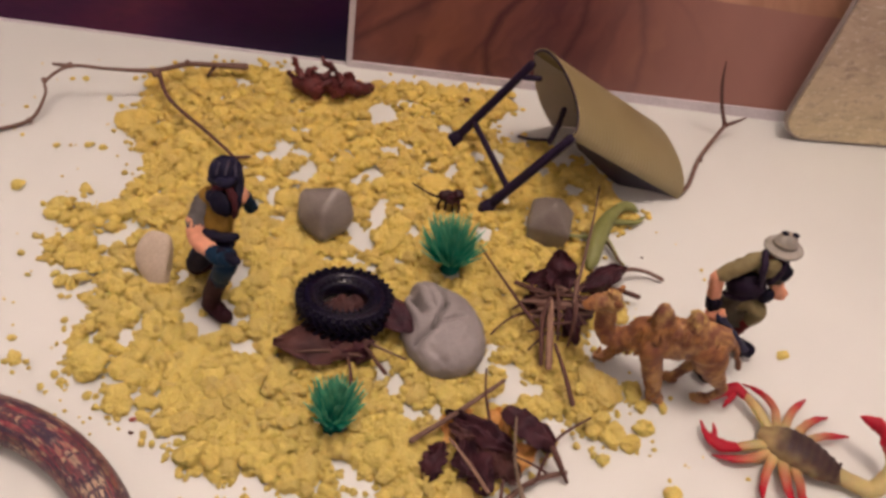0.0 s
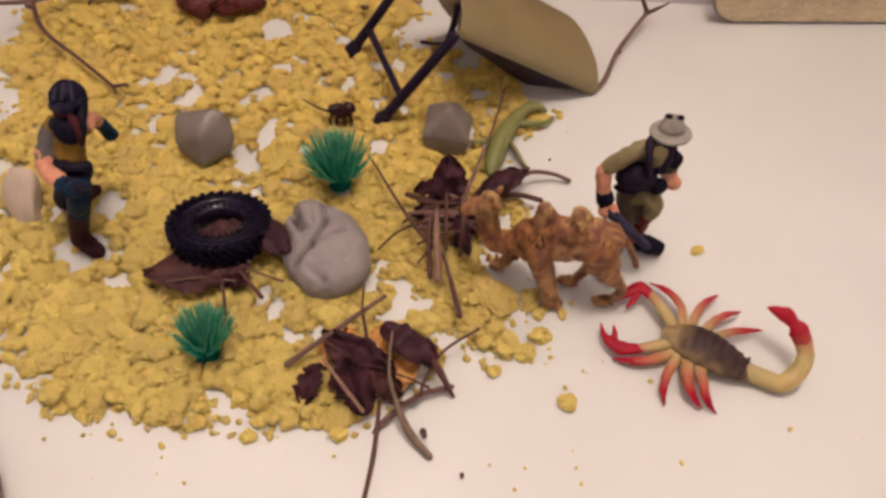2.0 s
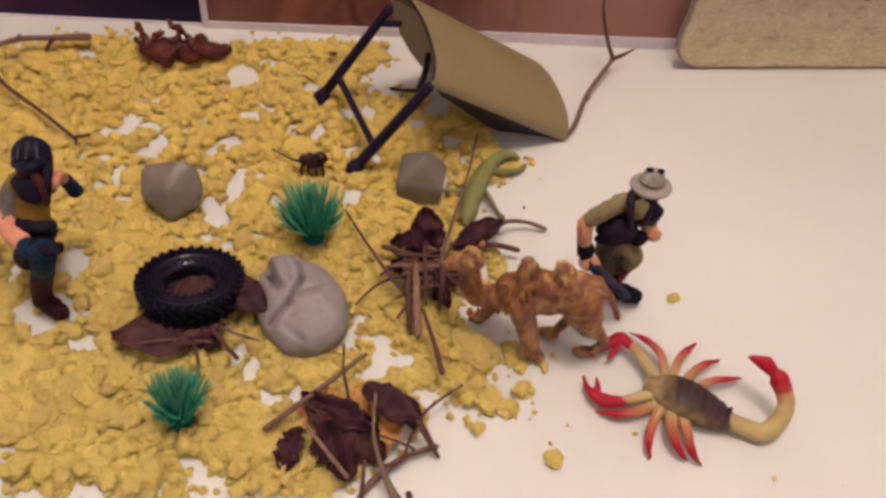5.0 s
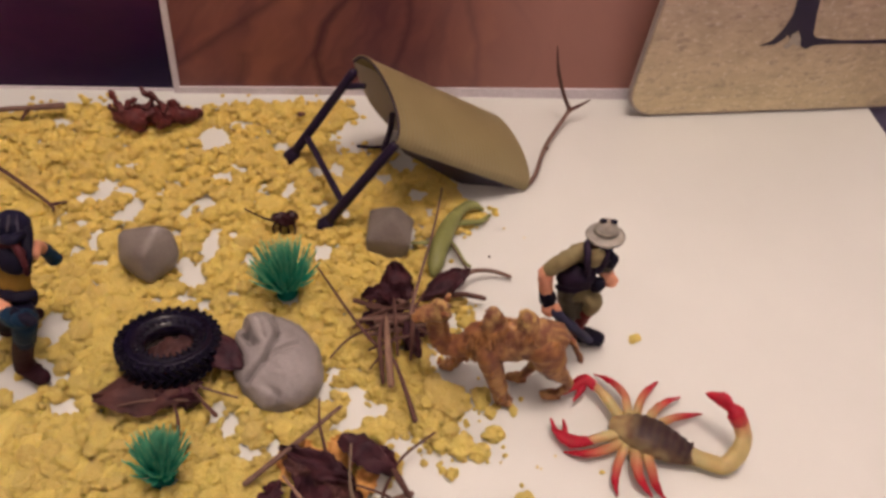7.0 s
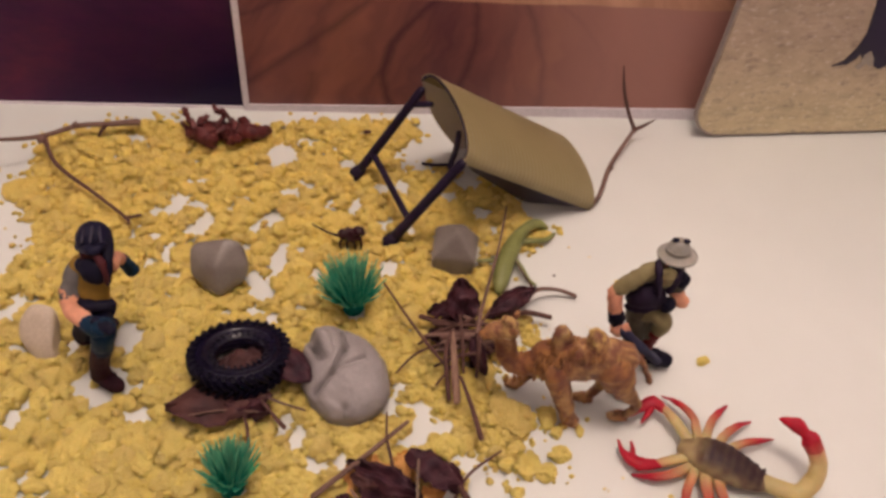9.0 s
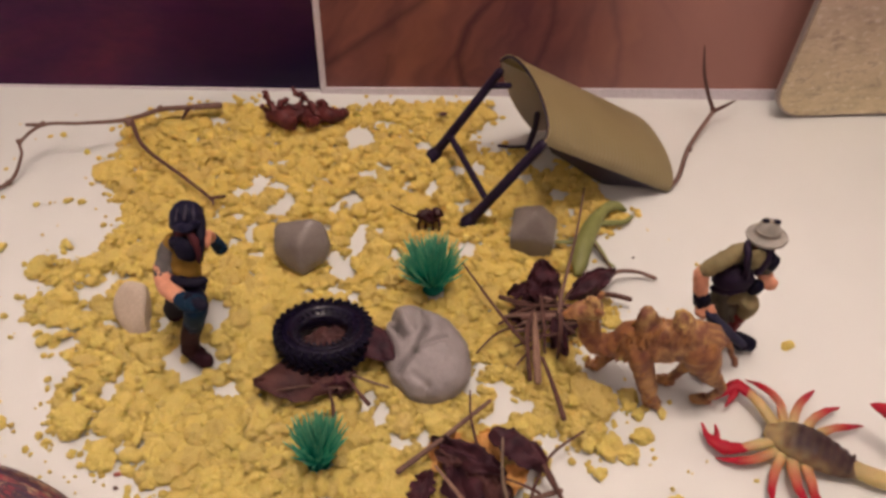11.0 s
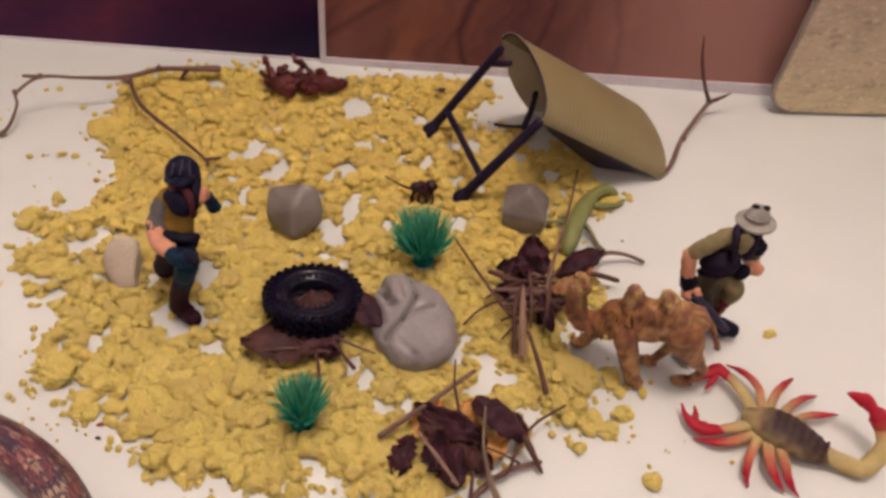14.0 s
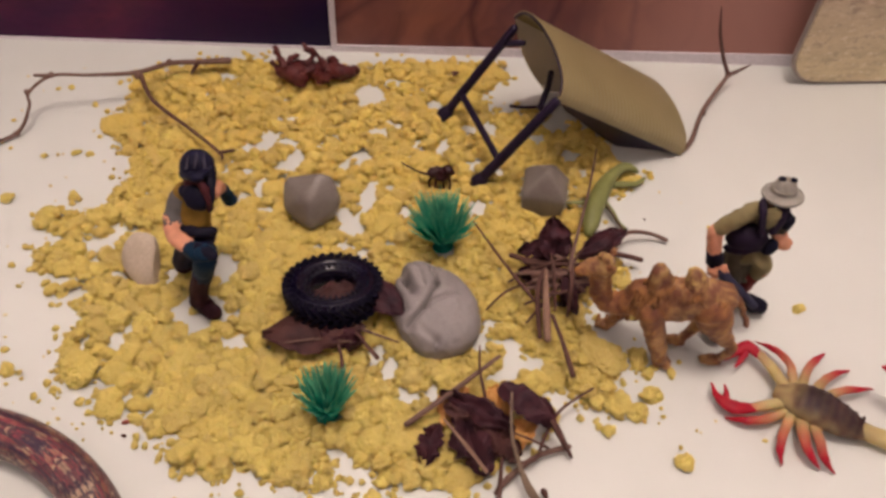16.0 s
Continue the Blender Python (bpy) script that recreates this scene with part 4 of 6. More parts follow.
leg_r = part("leg", Shape().tube([foot_r, top_r], [0.0033, 0.0028], 12), BLACK, shelter)
for f0, t0, leg in ((foot_l, top_l, leg_l), (foot_r, top_r, leg_r)):
    d = (t0 - f0).normalized()
    part("foot", Shape().tube([f0 - d * 0.0022, f0 + d * 0.0006], [0.0052, 0.0044], 12, 2), BLACK, leg)
part("crossbar", Shape().tube([foot_l.lerp(top_l, 0.24), foot_r.lerp(top_r, 0.26)], 0.0021, 10), BLACK, shelter)
part("crossbar", Shape().tube([top_l.lerp(foot_l, 0.16), (0.061, 0.474, 0.06)], 0.0019, 10), BLACK, shelter)
part("brace", Shape().tube([(0.080, 0.463, 0.050), (0.0795, 0.461, 0.039), (0.077, 0.456, 0.029)], 0.0019, 10), BLACK, shelter)
# a black sheet added below the near edge, for the shade inside the roof
shade_sheet, NF = [[], []], 24
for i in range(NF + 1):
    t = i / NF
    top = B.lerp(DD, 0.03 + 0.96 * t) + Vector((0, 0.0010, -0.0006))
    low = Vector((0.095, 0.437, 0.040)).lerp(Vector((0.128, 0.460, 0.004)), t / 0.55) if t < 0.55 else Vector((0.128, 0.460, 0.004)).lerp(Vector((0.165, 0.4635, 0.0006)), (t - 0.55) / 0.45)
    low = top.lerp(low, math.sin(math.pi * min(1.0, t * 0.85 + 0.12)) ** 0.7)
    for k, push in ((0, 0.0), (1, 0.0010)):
        shade_sheet[k] += [top + Vector((0, push, 0)), low + Vector((0, push, 0))]
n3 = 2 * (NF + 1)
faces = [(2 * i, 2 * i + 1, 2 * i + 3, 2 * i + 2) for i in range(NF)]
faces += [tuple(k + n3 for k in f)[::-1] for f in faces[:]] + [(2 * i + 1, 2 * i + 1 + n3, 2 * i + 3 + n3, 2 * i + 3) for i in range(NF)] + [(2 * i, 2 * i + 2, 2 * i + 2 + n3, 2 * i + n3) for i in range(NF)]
part("shade_sheet", Shape().put(shade_sheet[0] + shade_sheet[1], faces), BLACK, shelter, "dark sheet standing in for shade below the near edge")
part("rim", Shape().tube([arch(0.004, k / 16, -0.0008) for k in range(1, 17)], 0.0009, 8, 2), BLACK, shelter, "dark rim of the open end")
part("hook", Shape().tube([(0.059, 0.481, 0.006), (0.067, 0.48, 0.007), (0.078, 0.482, 0.008)], 0.0011, 8), BLACK, shelter)

# ---- stones, sack, pebble ----
def faceted(name, centre, points, label, turn, size=1.07):
    bm = bmesh.new()
    for p in points:
        bm.verts.new(p)
    bmesh.ops.convex_hull(bm, input=bm.verts[:])
    bmesh.ops.delete(bm, geom=[v for v in bm.verts if not v.link_faces], context="VERTS")
    bmesh.ops.dissolve_limit(bm, angle_limit=radians(12), verts=bm.verts[:], edges=bm.edges[:])
    bmesh.ops.bevel(bm, geom=bm.edges[:], offset=0.0016, segments=3, affect="EDGES", profile=0.5)
    bmesh.ops.triangulate(bm, faces=bm.faces[:])
    bmesh.ops.subdivide_edges(bm, edges=bm.edges[:], cuts=1, use_grid_fill=True)
    for v in bm.verts:
        v.co += v.co.normalized() * 0.0005 * noise.noise(v.co * 160)
    bm.verts.index_update()
    s = Shape().put([v.co[:] for v in bm.verts], [[v.index for v in f.verts] for f in bm.faces])
    bm.free()
    s.v = [(size * x, size * y, 1.04 * size * z) for x, y, z in s.v]
    ob = part(name, s, STONE)
    ob.matrix_basis = pose(*centre, 0, 0, turn)
    return tagged(ob, label, "stone", "moulded stones in the sand")


faceted("stone", (*(-0.0395, 0.3665), 0.001), [(-0.009, -0.004, 0), (-0.008, 0.009, 0), (0.006, 0.010, 0), (0.010, 0.0, 0), (0.003, -0.0095, 0), (-0.0145, 0.004, 0.0195), (0.003, 0.006, 0.0245), (0.0095, 0.006, 0.0225), (0.0150, -0.001, 0.0125), (0.0025, -0.0135, 0.0055), (-0.0135, -0.005, 0.0095), (0.0, -0.0068, 0.0192), (-0.008, 0.012, 0.012), (0.008, 0.013, 0.012)],
        "grey moulded plastic stone with flat facets in the sand", 0, 1.17)
faceted("stone", (*(0.087, 0.405), 0.001), [(-0.013, -0.011, 0), (0.011, -0.012, 0), (0.014, 0.010, 0), (-0.012, 0.012, 0), (-0.0145, -0.0105, 0.0135), (0.0125, -0.0115, 0.0125), (0.0150, 0.008, 0.0150), (-0.0125, 0.010, 0.0200), (0.000, -0.001, 0.0275), (0.005, 0.009, 0.0245), (-0.006, 0.008, 0.0245)],
        "grey moulded plastic stone with a pointed top beside the shelter", 6, 0.95)


def sack_shape():
    s, seg, rings = Shape(), 96, 72
    verts = []
    for i in range(rings + 1):
        th = math.pi * i / rings
        for j in range(seg):
            ph = 2 * math.pi * j / seg
            d = Vector((math.sin(th) * math.cos(ph), math.sin(th) * math.sin(ph), math.cos(th)))
            # narrower at the tied end, full at the other
            y = d.y
            wx = 0.0200 + 0.0025 * (-y) - 0.0065 * max(0, y) ** 2
            p = Vector((d.x * wx, d.y * 0.0275, abs(d.z) ** 0.9 * (1 if d.z > 0 else -1) * (0.0125 - 0.002 * y)))
            dip = 0.0
            if d.z > -0.2:
                for ax, ay, bx, by, deep, wide in ((-0.0050, 0.0235, -0.0063, 0.0167, 0.0040, 0.0022), (-0.0063, 0.0167, -0.0065, 0.0086, 0.0046, 0.0019), (0.0078, 0.0175, 0.0051, 0.0068, 0.0022, 0.0012), (0.0051, 0.0068, -0.0051, -0.0019, 0.0026, 0.0013), (-0.0051, -0.0019, -0.0165, -0.0063, 0.0024, 0.0014),
                                                   (0.0111, -0.0024, -0.0024, -0.0015, 0.0013, 0.0012), (-0.0117, -0.0121, -0.0079, -0.0197, 0.0010, 0.0016), (-0.0079, -0.0197, -0.0126, -0.0243, 0.0012, 0.0014), (-0.0133, 0.0138, -0.0135, 0.0010, 0.0012, 0.0014), (0.0015, 0.0200, -0.0005, 0.0090, 0.0009, 0.0012)):
                    e = Vector((bx - ax, by - ay))
                    q = Vector((p.x - ax, p.y - ay))
                    t = max(0, min(1, q.dot(e) / e.dot(e)))
                    dist = (q - e * t).length
                    dip += deep * 1.5 * math.exp(-(dist / wide) ** 2)
            p.z -= dip
            p += d * (0.0009 * noise.noise(p * 130) + 0.0004 * noise.noise(p * 420))
            verts.append(p)
    faces = [(i * seg + j, (i + 1) * seg + j, (i + 1) * seg + (j + 1) % seg, i * seg + (j + 1) % seg) for i in range(rings) for j in range(seg)]
    return s.put(verts, faces)


sack = part("sack", sack_shape(), SACK)
sack.matrix_basis = pose(*(0.039, 0.312), 0.0100, 6, -4, 37) @ Matrix.Scale(1.06, 4)
tagged(sack, "grey moulded plastic sack with creases lying on the sand", "sack")
def pebble_shape():
    """A flat stone like a half moon, straight on one side, pointed below."""
    s = Shape().ball((0, 0, 0), (0.0112, 0.0052, 0.0165), (0, 0, 0), 32, 22, 0.08, 110)
    for i, (x, y, z) in enumerate(s.v):
        narrow = 1.0 - 0.45 * max(0.0, -z / 0.0165) ** 1.5
        x = x * narrow
        s.v[i] = (min(x, 0.0066 + 0.0012 * math.sin(z * 180)) if x > 0 else x * 1.08, y, z)
    return s


pebble = part("pebble", pebble_shape(), PEBBLE)
pebble.matrix_basis = pose(*(-0.113, 0.309, 0.011), -38, -10, 8)
tagged(pebble, "flat smooth beige pebble leaning in the sand", "pebble")

# ---- tyre ----
TYRE = pose(*(-0.012, 0.309), 0.0152, -16, -4, 0) @ Matrix.Diagonal((1.05, 1.05, 0.66, 1))
tyre = thing("tyre", (*(-0.012, 0.308), 0.004), "black rubber toy tyre with chunky tread lying on a dead leaf", "tyre")
prof = [(0.0115, 0.0045), (0.0125, 0.0068), (0.0150, 0.0082), (0.0185, 0.0090), (0.0212, 0.0080), (0.0222, 0.0050), (0.0225, 0.0), (0.0222, -0.0050), (0.0212, -0.0080), (0.0185, -0.0090), (0.0150, -0.0082), (0.0125, -0.0068), (0.0115, -0.0045), (0.0108, 0.0), (0.0115, 0.0045)]
casing = part("casing", Shape().lathe(TYRE, prof, 56), RUBBER, tyre)
part("bead", Shape().lathe(TYRE, [(0.0155, 0.0082), (0.0160, 0.0094), (0.0168, 0.0096), (0.0174, 0.0086)], 56), RUBBER, casing, "raised ring on the side wall")
ribs = Shape()
for k in range(28):
    ribs.box(TYRE @ pose(0, 0, 0, 0, 0, 360 / 28 * k) @ pose(0.0142, 0, 0.0079, 0, 22, 20), (0.0052, 0.0011, 0.0013), 0.0003)
part("ribs", ribs, RUBBER, casing, "short raised ribs round the hole")
lug = Shape().box(pose(0.0222, 0, 0.0045, 0, 0, 0) @ pose(0, 0, 0, 28, 0, 0), (0.0042, 0.0022, 0.0098), 0.0004)
lug.box(pose(0.0216, 0, 0.0083, 0, 35, 14), (0.0036, 0.0018, 0.0018), 0.0004)
lug.box(pose(0.0214, 0.0021, -0.0045) @ pose(0, 0, 0, -28, 0, 0), (0.0042, 0.0022, 0.0098), 0.0004)
lug_mesh = lug.mesh("tread_lug", TREAD)
for k in range(32):
    ob = new("tread_lug", lug_mesh)
    ob.parent = tyre
    ob.matrix_parent_inverse = tyre.matrix_basis.inverted()
    ob.matrix_basis = TYRE @ pose(0, 0, 0, 0, 0, 360 / 32 * k)


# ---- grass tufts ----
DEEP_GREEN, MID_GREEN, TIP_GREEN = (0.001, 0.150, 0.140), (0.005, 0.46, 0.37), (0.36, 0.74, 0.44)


def grass_tuft(at, height, wide, seed, turn, lean):
    """A moulded brush: a flat foot, a narrow neck and thin spikes that fan out from it."""
    r = random.Random(seed)
    m = pose(*at, lean[0], lean[1], turn)
    tuft = thing("grass_tuft", at, "green plastic grass tuft with spiky blades stuck in the sand", "grass", "plastic grass tufts")
    foot = Shape()
    foot.now = DEEP_GREEN
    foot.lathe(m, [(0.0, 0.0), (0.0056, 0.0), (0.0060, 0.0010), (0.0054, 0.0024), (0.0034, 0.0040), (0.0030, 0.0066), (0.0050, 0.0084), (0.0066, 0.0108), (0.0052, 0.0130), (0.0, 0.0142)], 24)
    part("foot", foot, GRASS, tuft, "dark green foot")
    for ring, (count, out, tall) in enumerate(((14, 0.14, 1.0), (24, 0.36, 1.0), (34, 0.58, 0.96), (42, 0.80, 0.88), (44, 1.0, 0.76))):
        for k in range(count):
            a = 2 * math.pi * (k + 0.5 * (ring % 2) + r.uniform(-0.3, 0.3)) / count
            o = out * r.uniform(0.82, 1.14)
            h = height * tall * r.uniform(0.82, 1.08)
            b = Vector((0.0034 * o * math.cos(a), 0.0034 * o * math.sin(a), 0.0075))
            mid = Vector(((0.0020 + wide * 0.52) * o * math.cos(a), (0.0020 + wide * 0.52) * o * math.sin(a), 0.0060 + (h - 0.0060) * 0.48))
            tip = Vector((wide * o * math.cos(a), wide * o * math.sin(a), h))
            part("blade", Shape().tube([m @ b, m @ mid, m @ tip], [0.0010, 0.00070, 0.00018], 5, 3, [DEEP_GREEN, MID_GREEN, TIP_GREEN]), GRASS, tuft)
    return tuft


grass_tuft((*(0, 0.2475), 0.001), 0.0305, 0.0138, 3, 20, (-6, 4))
grass_tuft((*(0.036, 0.36), 0.002), 0.0365, 0.0180, 5, 70, (-4, -2))


# ---- twigs, branch, stick piles ----
def stick(points, radii, material, label, name="stick", group="sticks and dead leaves", knots=()):
    s = Shape().tube(points, radii, 9, 6)
    for k, size in knots:
        s.ball(points[k], (size, size, size), (0, 0, 0), 8, 6, 0.3, 400)
    ob = part(name, s, material)
    return tagged(ob, label, "stick", group)


branch = thing("branch", (-0.231, 0.391, 0.003), "thin dry forked branch arching from the card onto the sand", "branch")
main = [(-0.248, 0.375, 0.003), (-0.231, 0.392, 0.003), (-0.224, 0.403, 0.016), (-0.226, 0.41, 0.021), (-0.216, 0.422, 0.026), (-0.196, 0.43, 0.024), (-0.174, 0.444, 0.019), (-0.16, 0.462, 0.015), (-0.145, 0.471, 0.012), (-0.128, 0.479, 0.01)]
stem = part("stem", Shape().tube(main, [0.0011, 0.0012, 0.0009, 0.0009, 0.0010, 0.0010, 0.0015, 0.0016, 0.0017, 0.0024], 9, 6), BARK_PALE, branch)
for q, size in (((-0.231, 0.392, 0.003), 0.0019), ((-0.227, 0.41, 0.021), 0.0019), ((-0.217, 0.423, 0.026), 0.0019), ((-0.173, 0.443, 0.018), 0.0026), ((-0.16, 0.462, 0.016), 0.0021)):
    part("knot", Shape().ball(q, (size, size, size * 0.9), (0, 0, 0), 10, 7, 0.35, 500), BARK_PALE, stem)
part("spur", Shape().tube([(-0.216, 0.422, 0.026), (-0.224, 0.418, 0.028)], [0.0014, 0.0009], 8), BARK_PALE, branch)
part("fork", Shape().tube([(-0.171, 0.444, 0.018), (-0.157, 0.427, 0.014), (-0.126, 0.409, 0.012), (-0.104, 0.396, 0.01), (-0.102, 0.393, 0.008)], [0.0016, 0.0013, 0.0011, 0.0010, 0.0006], 9, 6), BARK, branch, "thin dark side shoot")
part("shoot", Shape().tube([(-0.104, 0.396, 0.01), (-0.095, 0.397, 0.013)], [0.0013, 0.0007], 8), BARK, branch)
part("spur", Shape().tube([(-0.145, 0.47, 0.012), (-0.149, 0.466, 0.006)], [0.0016, 0.0008], 8), BARK, branch)

twig = thing("twig", (0.168, 0.465, 0.004), "thin bare forked twig standing up behind the shelter", "twig")
J = Vector((0.198, 0.538, 0.012))
stem = part("stem", Shape().tube([(0.169, 0.466, 0.003), (0.175, 0.478, 0.004), (0.182, 0.505, 0.006), J], [0.0012, 0.0015, 0.0014, 0.0014], 9, 6), BARK_PALE, twig)
part("shoot", Shape().tube([J, (0.192, 0.54, 0.022), (0.184, 0.54, 0.041), (0.179, 0.54, 0.06)], [0.0015, 0.0013, 0.0012, 0.0004], 9, 6), BARK, twig)
part("shoot", Shape().tube([J, (0.203, 0.54, 0.014), (0.211, 0.544, 0.018)], [0.0015, 0.0013, 0.0004], 9, 6), BARK, twig)
part("knot", Shape().ball(J, (0.0024, 0.0022, 0.0022), (0, 0, 0), 10, 7, 0.3, 500), BARK, stem)
part("knot", Shape().ball((0.182, 0.503, 0.005), (0.0020, 0.0018, 0.0022), (0, 0, 0), 10, 7, 0.3, 500), BARK_PALE, stem)

DARK_STICK, PALE_STICK = "thin dark dry stick in a loose pile on the sand", "pale brown dry stick in a loose pile on the sand"
for pts, rad, mat in (
        ([(0.05, 0.375, 0.01), (0.067, 0.348, 0.017), (0.08, 0.33, 0.02), (0.09, 0.322, 0.016)], [0.00062, 0.00094, 0.00125, 0.00101], BARK),
        ([(0.066, 0.318, 0.008), (0.074, 0.328, 0.012), (0.085, 0.333, 0.016), (0.106, 0.34, 0.018)], [0.00070, 0.00086, 0.00101, 0.00086], BARK),
        ([(0.083, 0.329, 0.016), (0.099, 0.332, 0.02), (0.116, 0.34, 0.018)], [0.00125, 0.00156, 0.00140], BARK_PALE),
        ([(0.074, 0.353, 0.012), (0.088, 0.348, 0.016), (0.104, 0.348, 0.018)], [0.00172, 0.00203, 0.00156], BARK),
        ([(0.08, 0.34, 0.014), (0.098, 0.341, 0.02), (0.115, 0.344, 0.022)], [0.00140, 0.00156, 0.00140], BARK),
        ([(0.092, 0.3315, 0.031), (0.0935, 0.325, 0.025), (0.096, 0.315, 0.0165), (0.0985, 0.306, 0.009)], [0.0006, 0.0021, 0.0026, 0.0024], BARK_BARE),
        ([(0.092, 0.337, 0.026), (0.090, 0.325, 0.021), (0.0945, 0.307, 0.008)], [0.0012, 0.0018, 0.0014], BARK),
        ([(0.099, 0.314, 0.018), (0.106, 0.299, 0.016), (0.112, 0.285, 0.013)], [0.0011, 0.0015, 0.0019], BARK),
        ([(0.104, 0.352, 0.026), (0.106, 0.33, 0.026), (0.107, 0.321, 0.01)], [0.0013, 0.0017, 0.0009], BARK),
        ([(0.115, 0.448, 0.01), (0.112, 0.408, 0.015), (0.106, 0.357, 0.026), (0.104, 0.336, 0.028)], [0.00062, 0.00086, 0.00117, 0.00117], BARK_PALE),
        ([(0.117, 0.362, 0.008), (0.13, 0.368, 0.009), (0.144, 0.368, 0.008)], [0.00140, 0.00187, 0.00172], BARK),
        ([(0.12, 0.414, 0.006), (0.127, 0.399, 0.008), (0.135, 0.383, 0.01)], [0.00047, 0.00062, 0.00078], BARK),
        ([(0.097, 0.349, 0.022), (0.111, 0.347, 0.02), (0.125, 0.357, 0.012)], [0.00140, 0.00172, 0.00125], BARK_PALE),
        ([(0.085, 0.324, 0.01), (0.097, 0.324, 0.022), (0.109, 0.33, 0.02)], [0.00078, 0.00117, 0.00101], BARK),
        ([(0.075, 0.338, 0.008), (0.085, 0.342, 0.016), (0.102, 0.347, 0.024)], [0.0009, 0.0014, 0.0012], BARK),
        ([(0.082, 0.355, 0.012), (0.09, 0.333, 0.018), (0.098, 0.318, 0.012)], [0.0010, 0.0013, 0.0009], BARK),
        ([(0.111, 0.361, 0.018), (0.099, 0.33, 0.02), (0.087, 0.314, 0.008)], [0.0008, 0.0012, 0.0007], BARK),
        ([(0.087, 0.335, 0.02), (0.1, 0.334, 0.024), (0.114, 0.334, 0.016)], [0.0016, 0.0019, 0.0012], BARK),
        ([(0.094, 0.355, 0.02), (0.097, 0.332, 0.026), (0.1, 0.319, 0.016)], [0.0009, 0.0012, 0.0009], BARK),
        ([(0.087, 0.3305, 0.022), (0.104, 0.3365, 0.0245), (0.121, 0.3405, 0.0215)], [0.0012, 0.0017, 0.0013], BARK_PALE),
        ([(0.078, 0.3365, 0.018), (0.098, 0.3375, 0.0225), (0.118, 0.3395, 0.0235)], [0.0010, 0.0015, 0.0011], BARK_PALE),
        ([(0.081, 0.3455, 0.017), (0.100, 0.3440, 0.0220), (0.117, 0.3500, 0.0200)], [0.0008, 0.0012, 0.0009], BARK)):
    stick(pts, [r * 0.82 for r in rad], mat, DARK_STICK if mat is BARK else PALE_STICK)

PILE = "sticks and dead leaves"
for kind, base, tip, wide, sag, curl, up, label in (
        (LEAF_DARK, (0.099, 0.347, 0.017), (0.092, 0.3655, 0.034), 0.018, 0.06, 0.6, (0.1, -1, 0.5), "dark red-brown curled dead leaf standing in the sticks"),
        (LEAF_DARK, (0.109, 0.356, 0.016), (0.135, 0.383, 0.014), 0.017, 0.12, -1.2, (0, -0.4, 1), "dark dry leaf rolled lengthwise on the sticks"),
        (LEAF_DARK, (0.077, 0.354, 0.014), (0.097, 0.358, 0.018), 0.011, 0.10, 0.6, (0, -0.3, 1), "small dark dry leaf among the sticks"),
        (LEAF_DARK, (0.079, 0.344, 0.01), (0.1, 0.34, 0.012), 0.014, 0.08, -0.5, (0, -0.2, 1), "small dark dry leaf among the sticks"),
        (LEAF_DARK, (0.082, 0.348, 0.012), (0.103, 0.352, 0.016), 0.012, 0.12, -0.7, (0, -0.5, 1), "crumpled dark dry leaf under the sticks"),
        (LEAF_DARK, (0.105, 0.337, 0.008), (0.118, 0.351, 0.012), 0.012, 0.12, 0.6, (0, -0.5, 1), "crumpled dark dry leaf under the sticks"),
        (LEAF_DARK, (0.104, 0.326, 0.01), (0.106, 0.344, 0.018), 0.010, 0.10, 0.7, (0.4, -0.6, 1), "dark strip of dry leaf among the sticks"),
        (LEAF_DARK, (0.102, 0.334, 0.026), (0.1115, 0.3225, 0.010), 0.010, 0.14, -0.8, (0.3, -0.8, 0.7), "dark dry leaf drooping from the sticks")):
    tagged(part("dead_leaf", Shape().blade(base, tip, wide, sag, curl, len(label) + int(wide * 9999), up=up, wave=0.32, ragged=0.7), kind), label, "leaf", PILE)
stick([(0.129, 0.376, 0.012), (0.137, 0.385, 0.01), (0.149, 0.39, 0.006), (0.159, 0.39, 0.003)], [0.0016, 0.0013, 0.0011, 0.0012], BARK_PALE, "curved pale leaf stalk resting on the card")

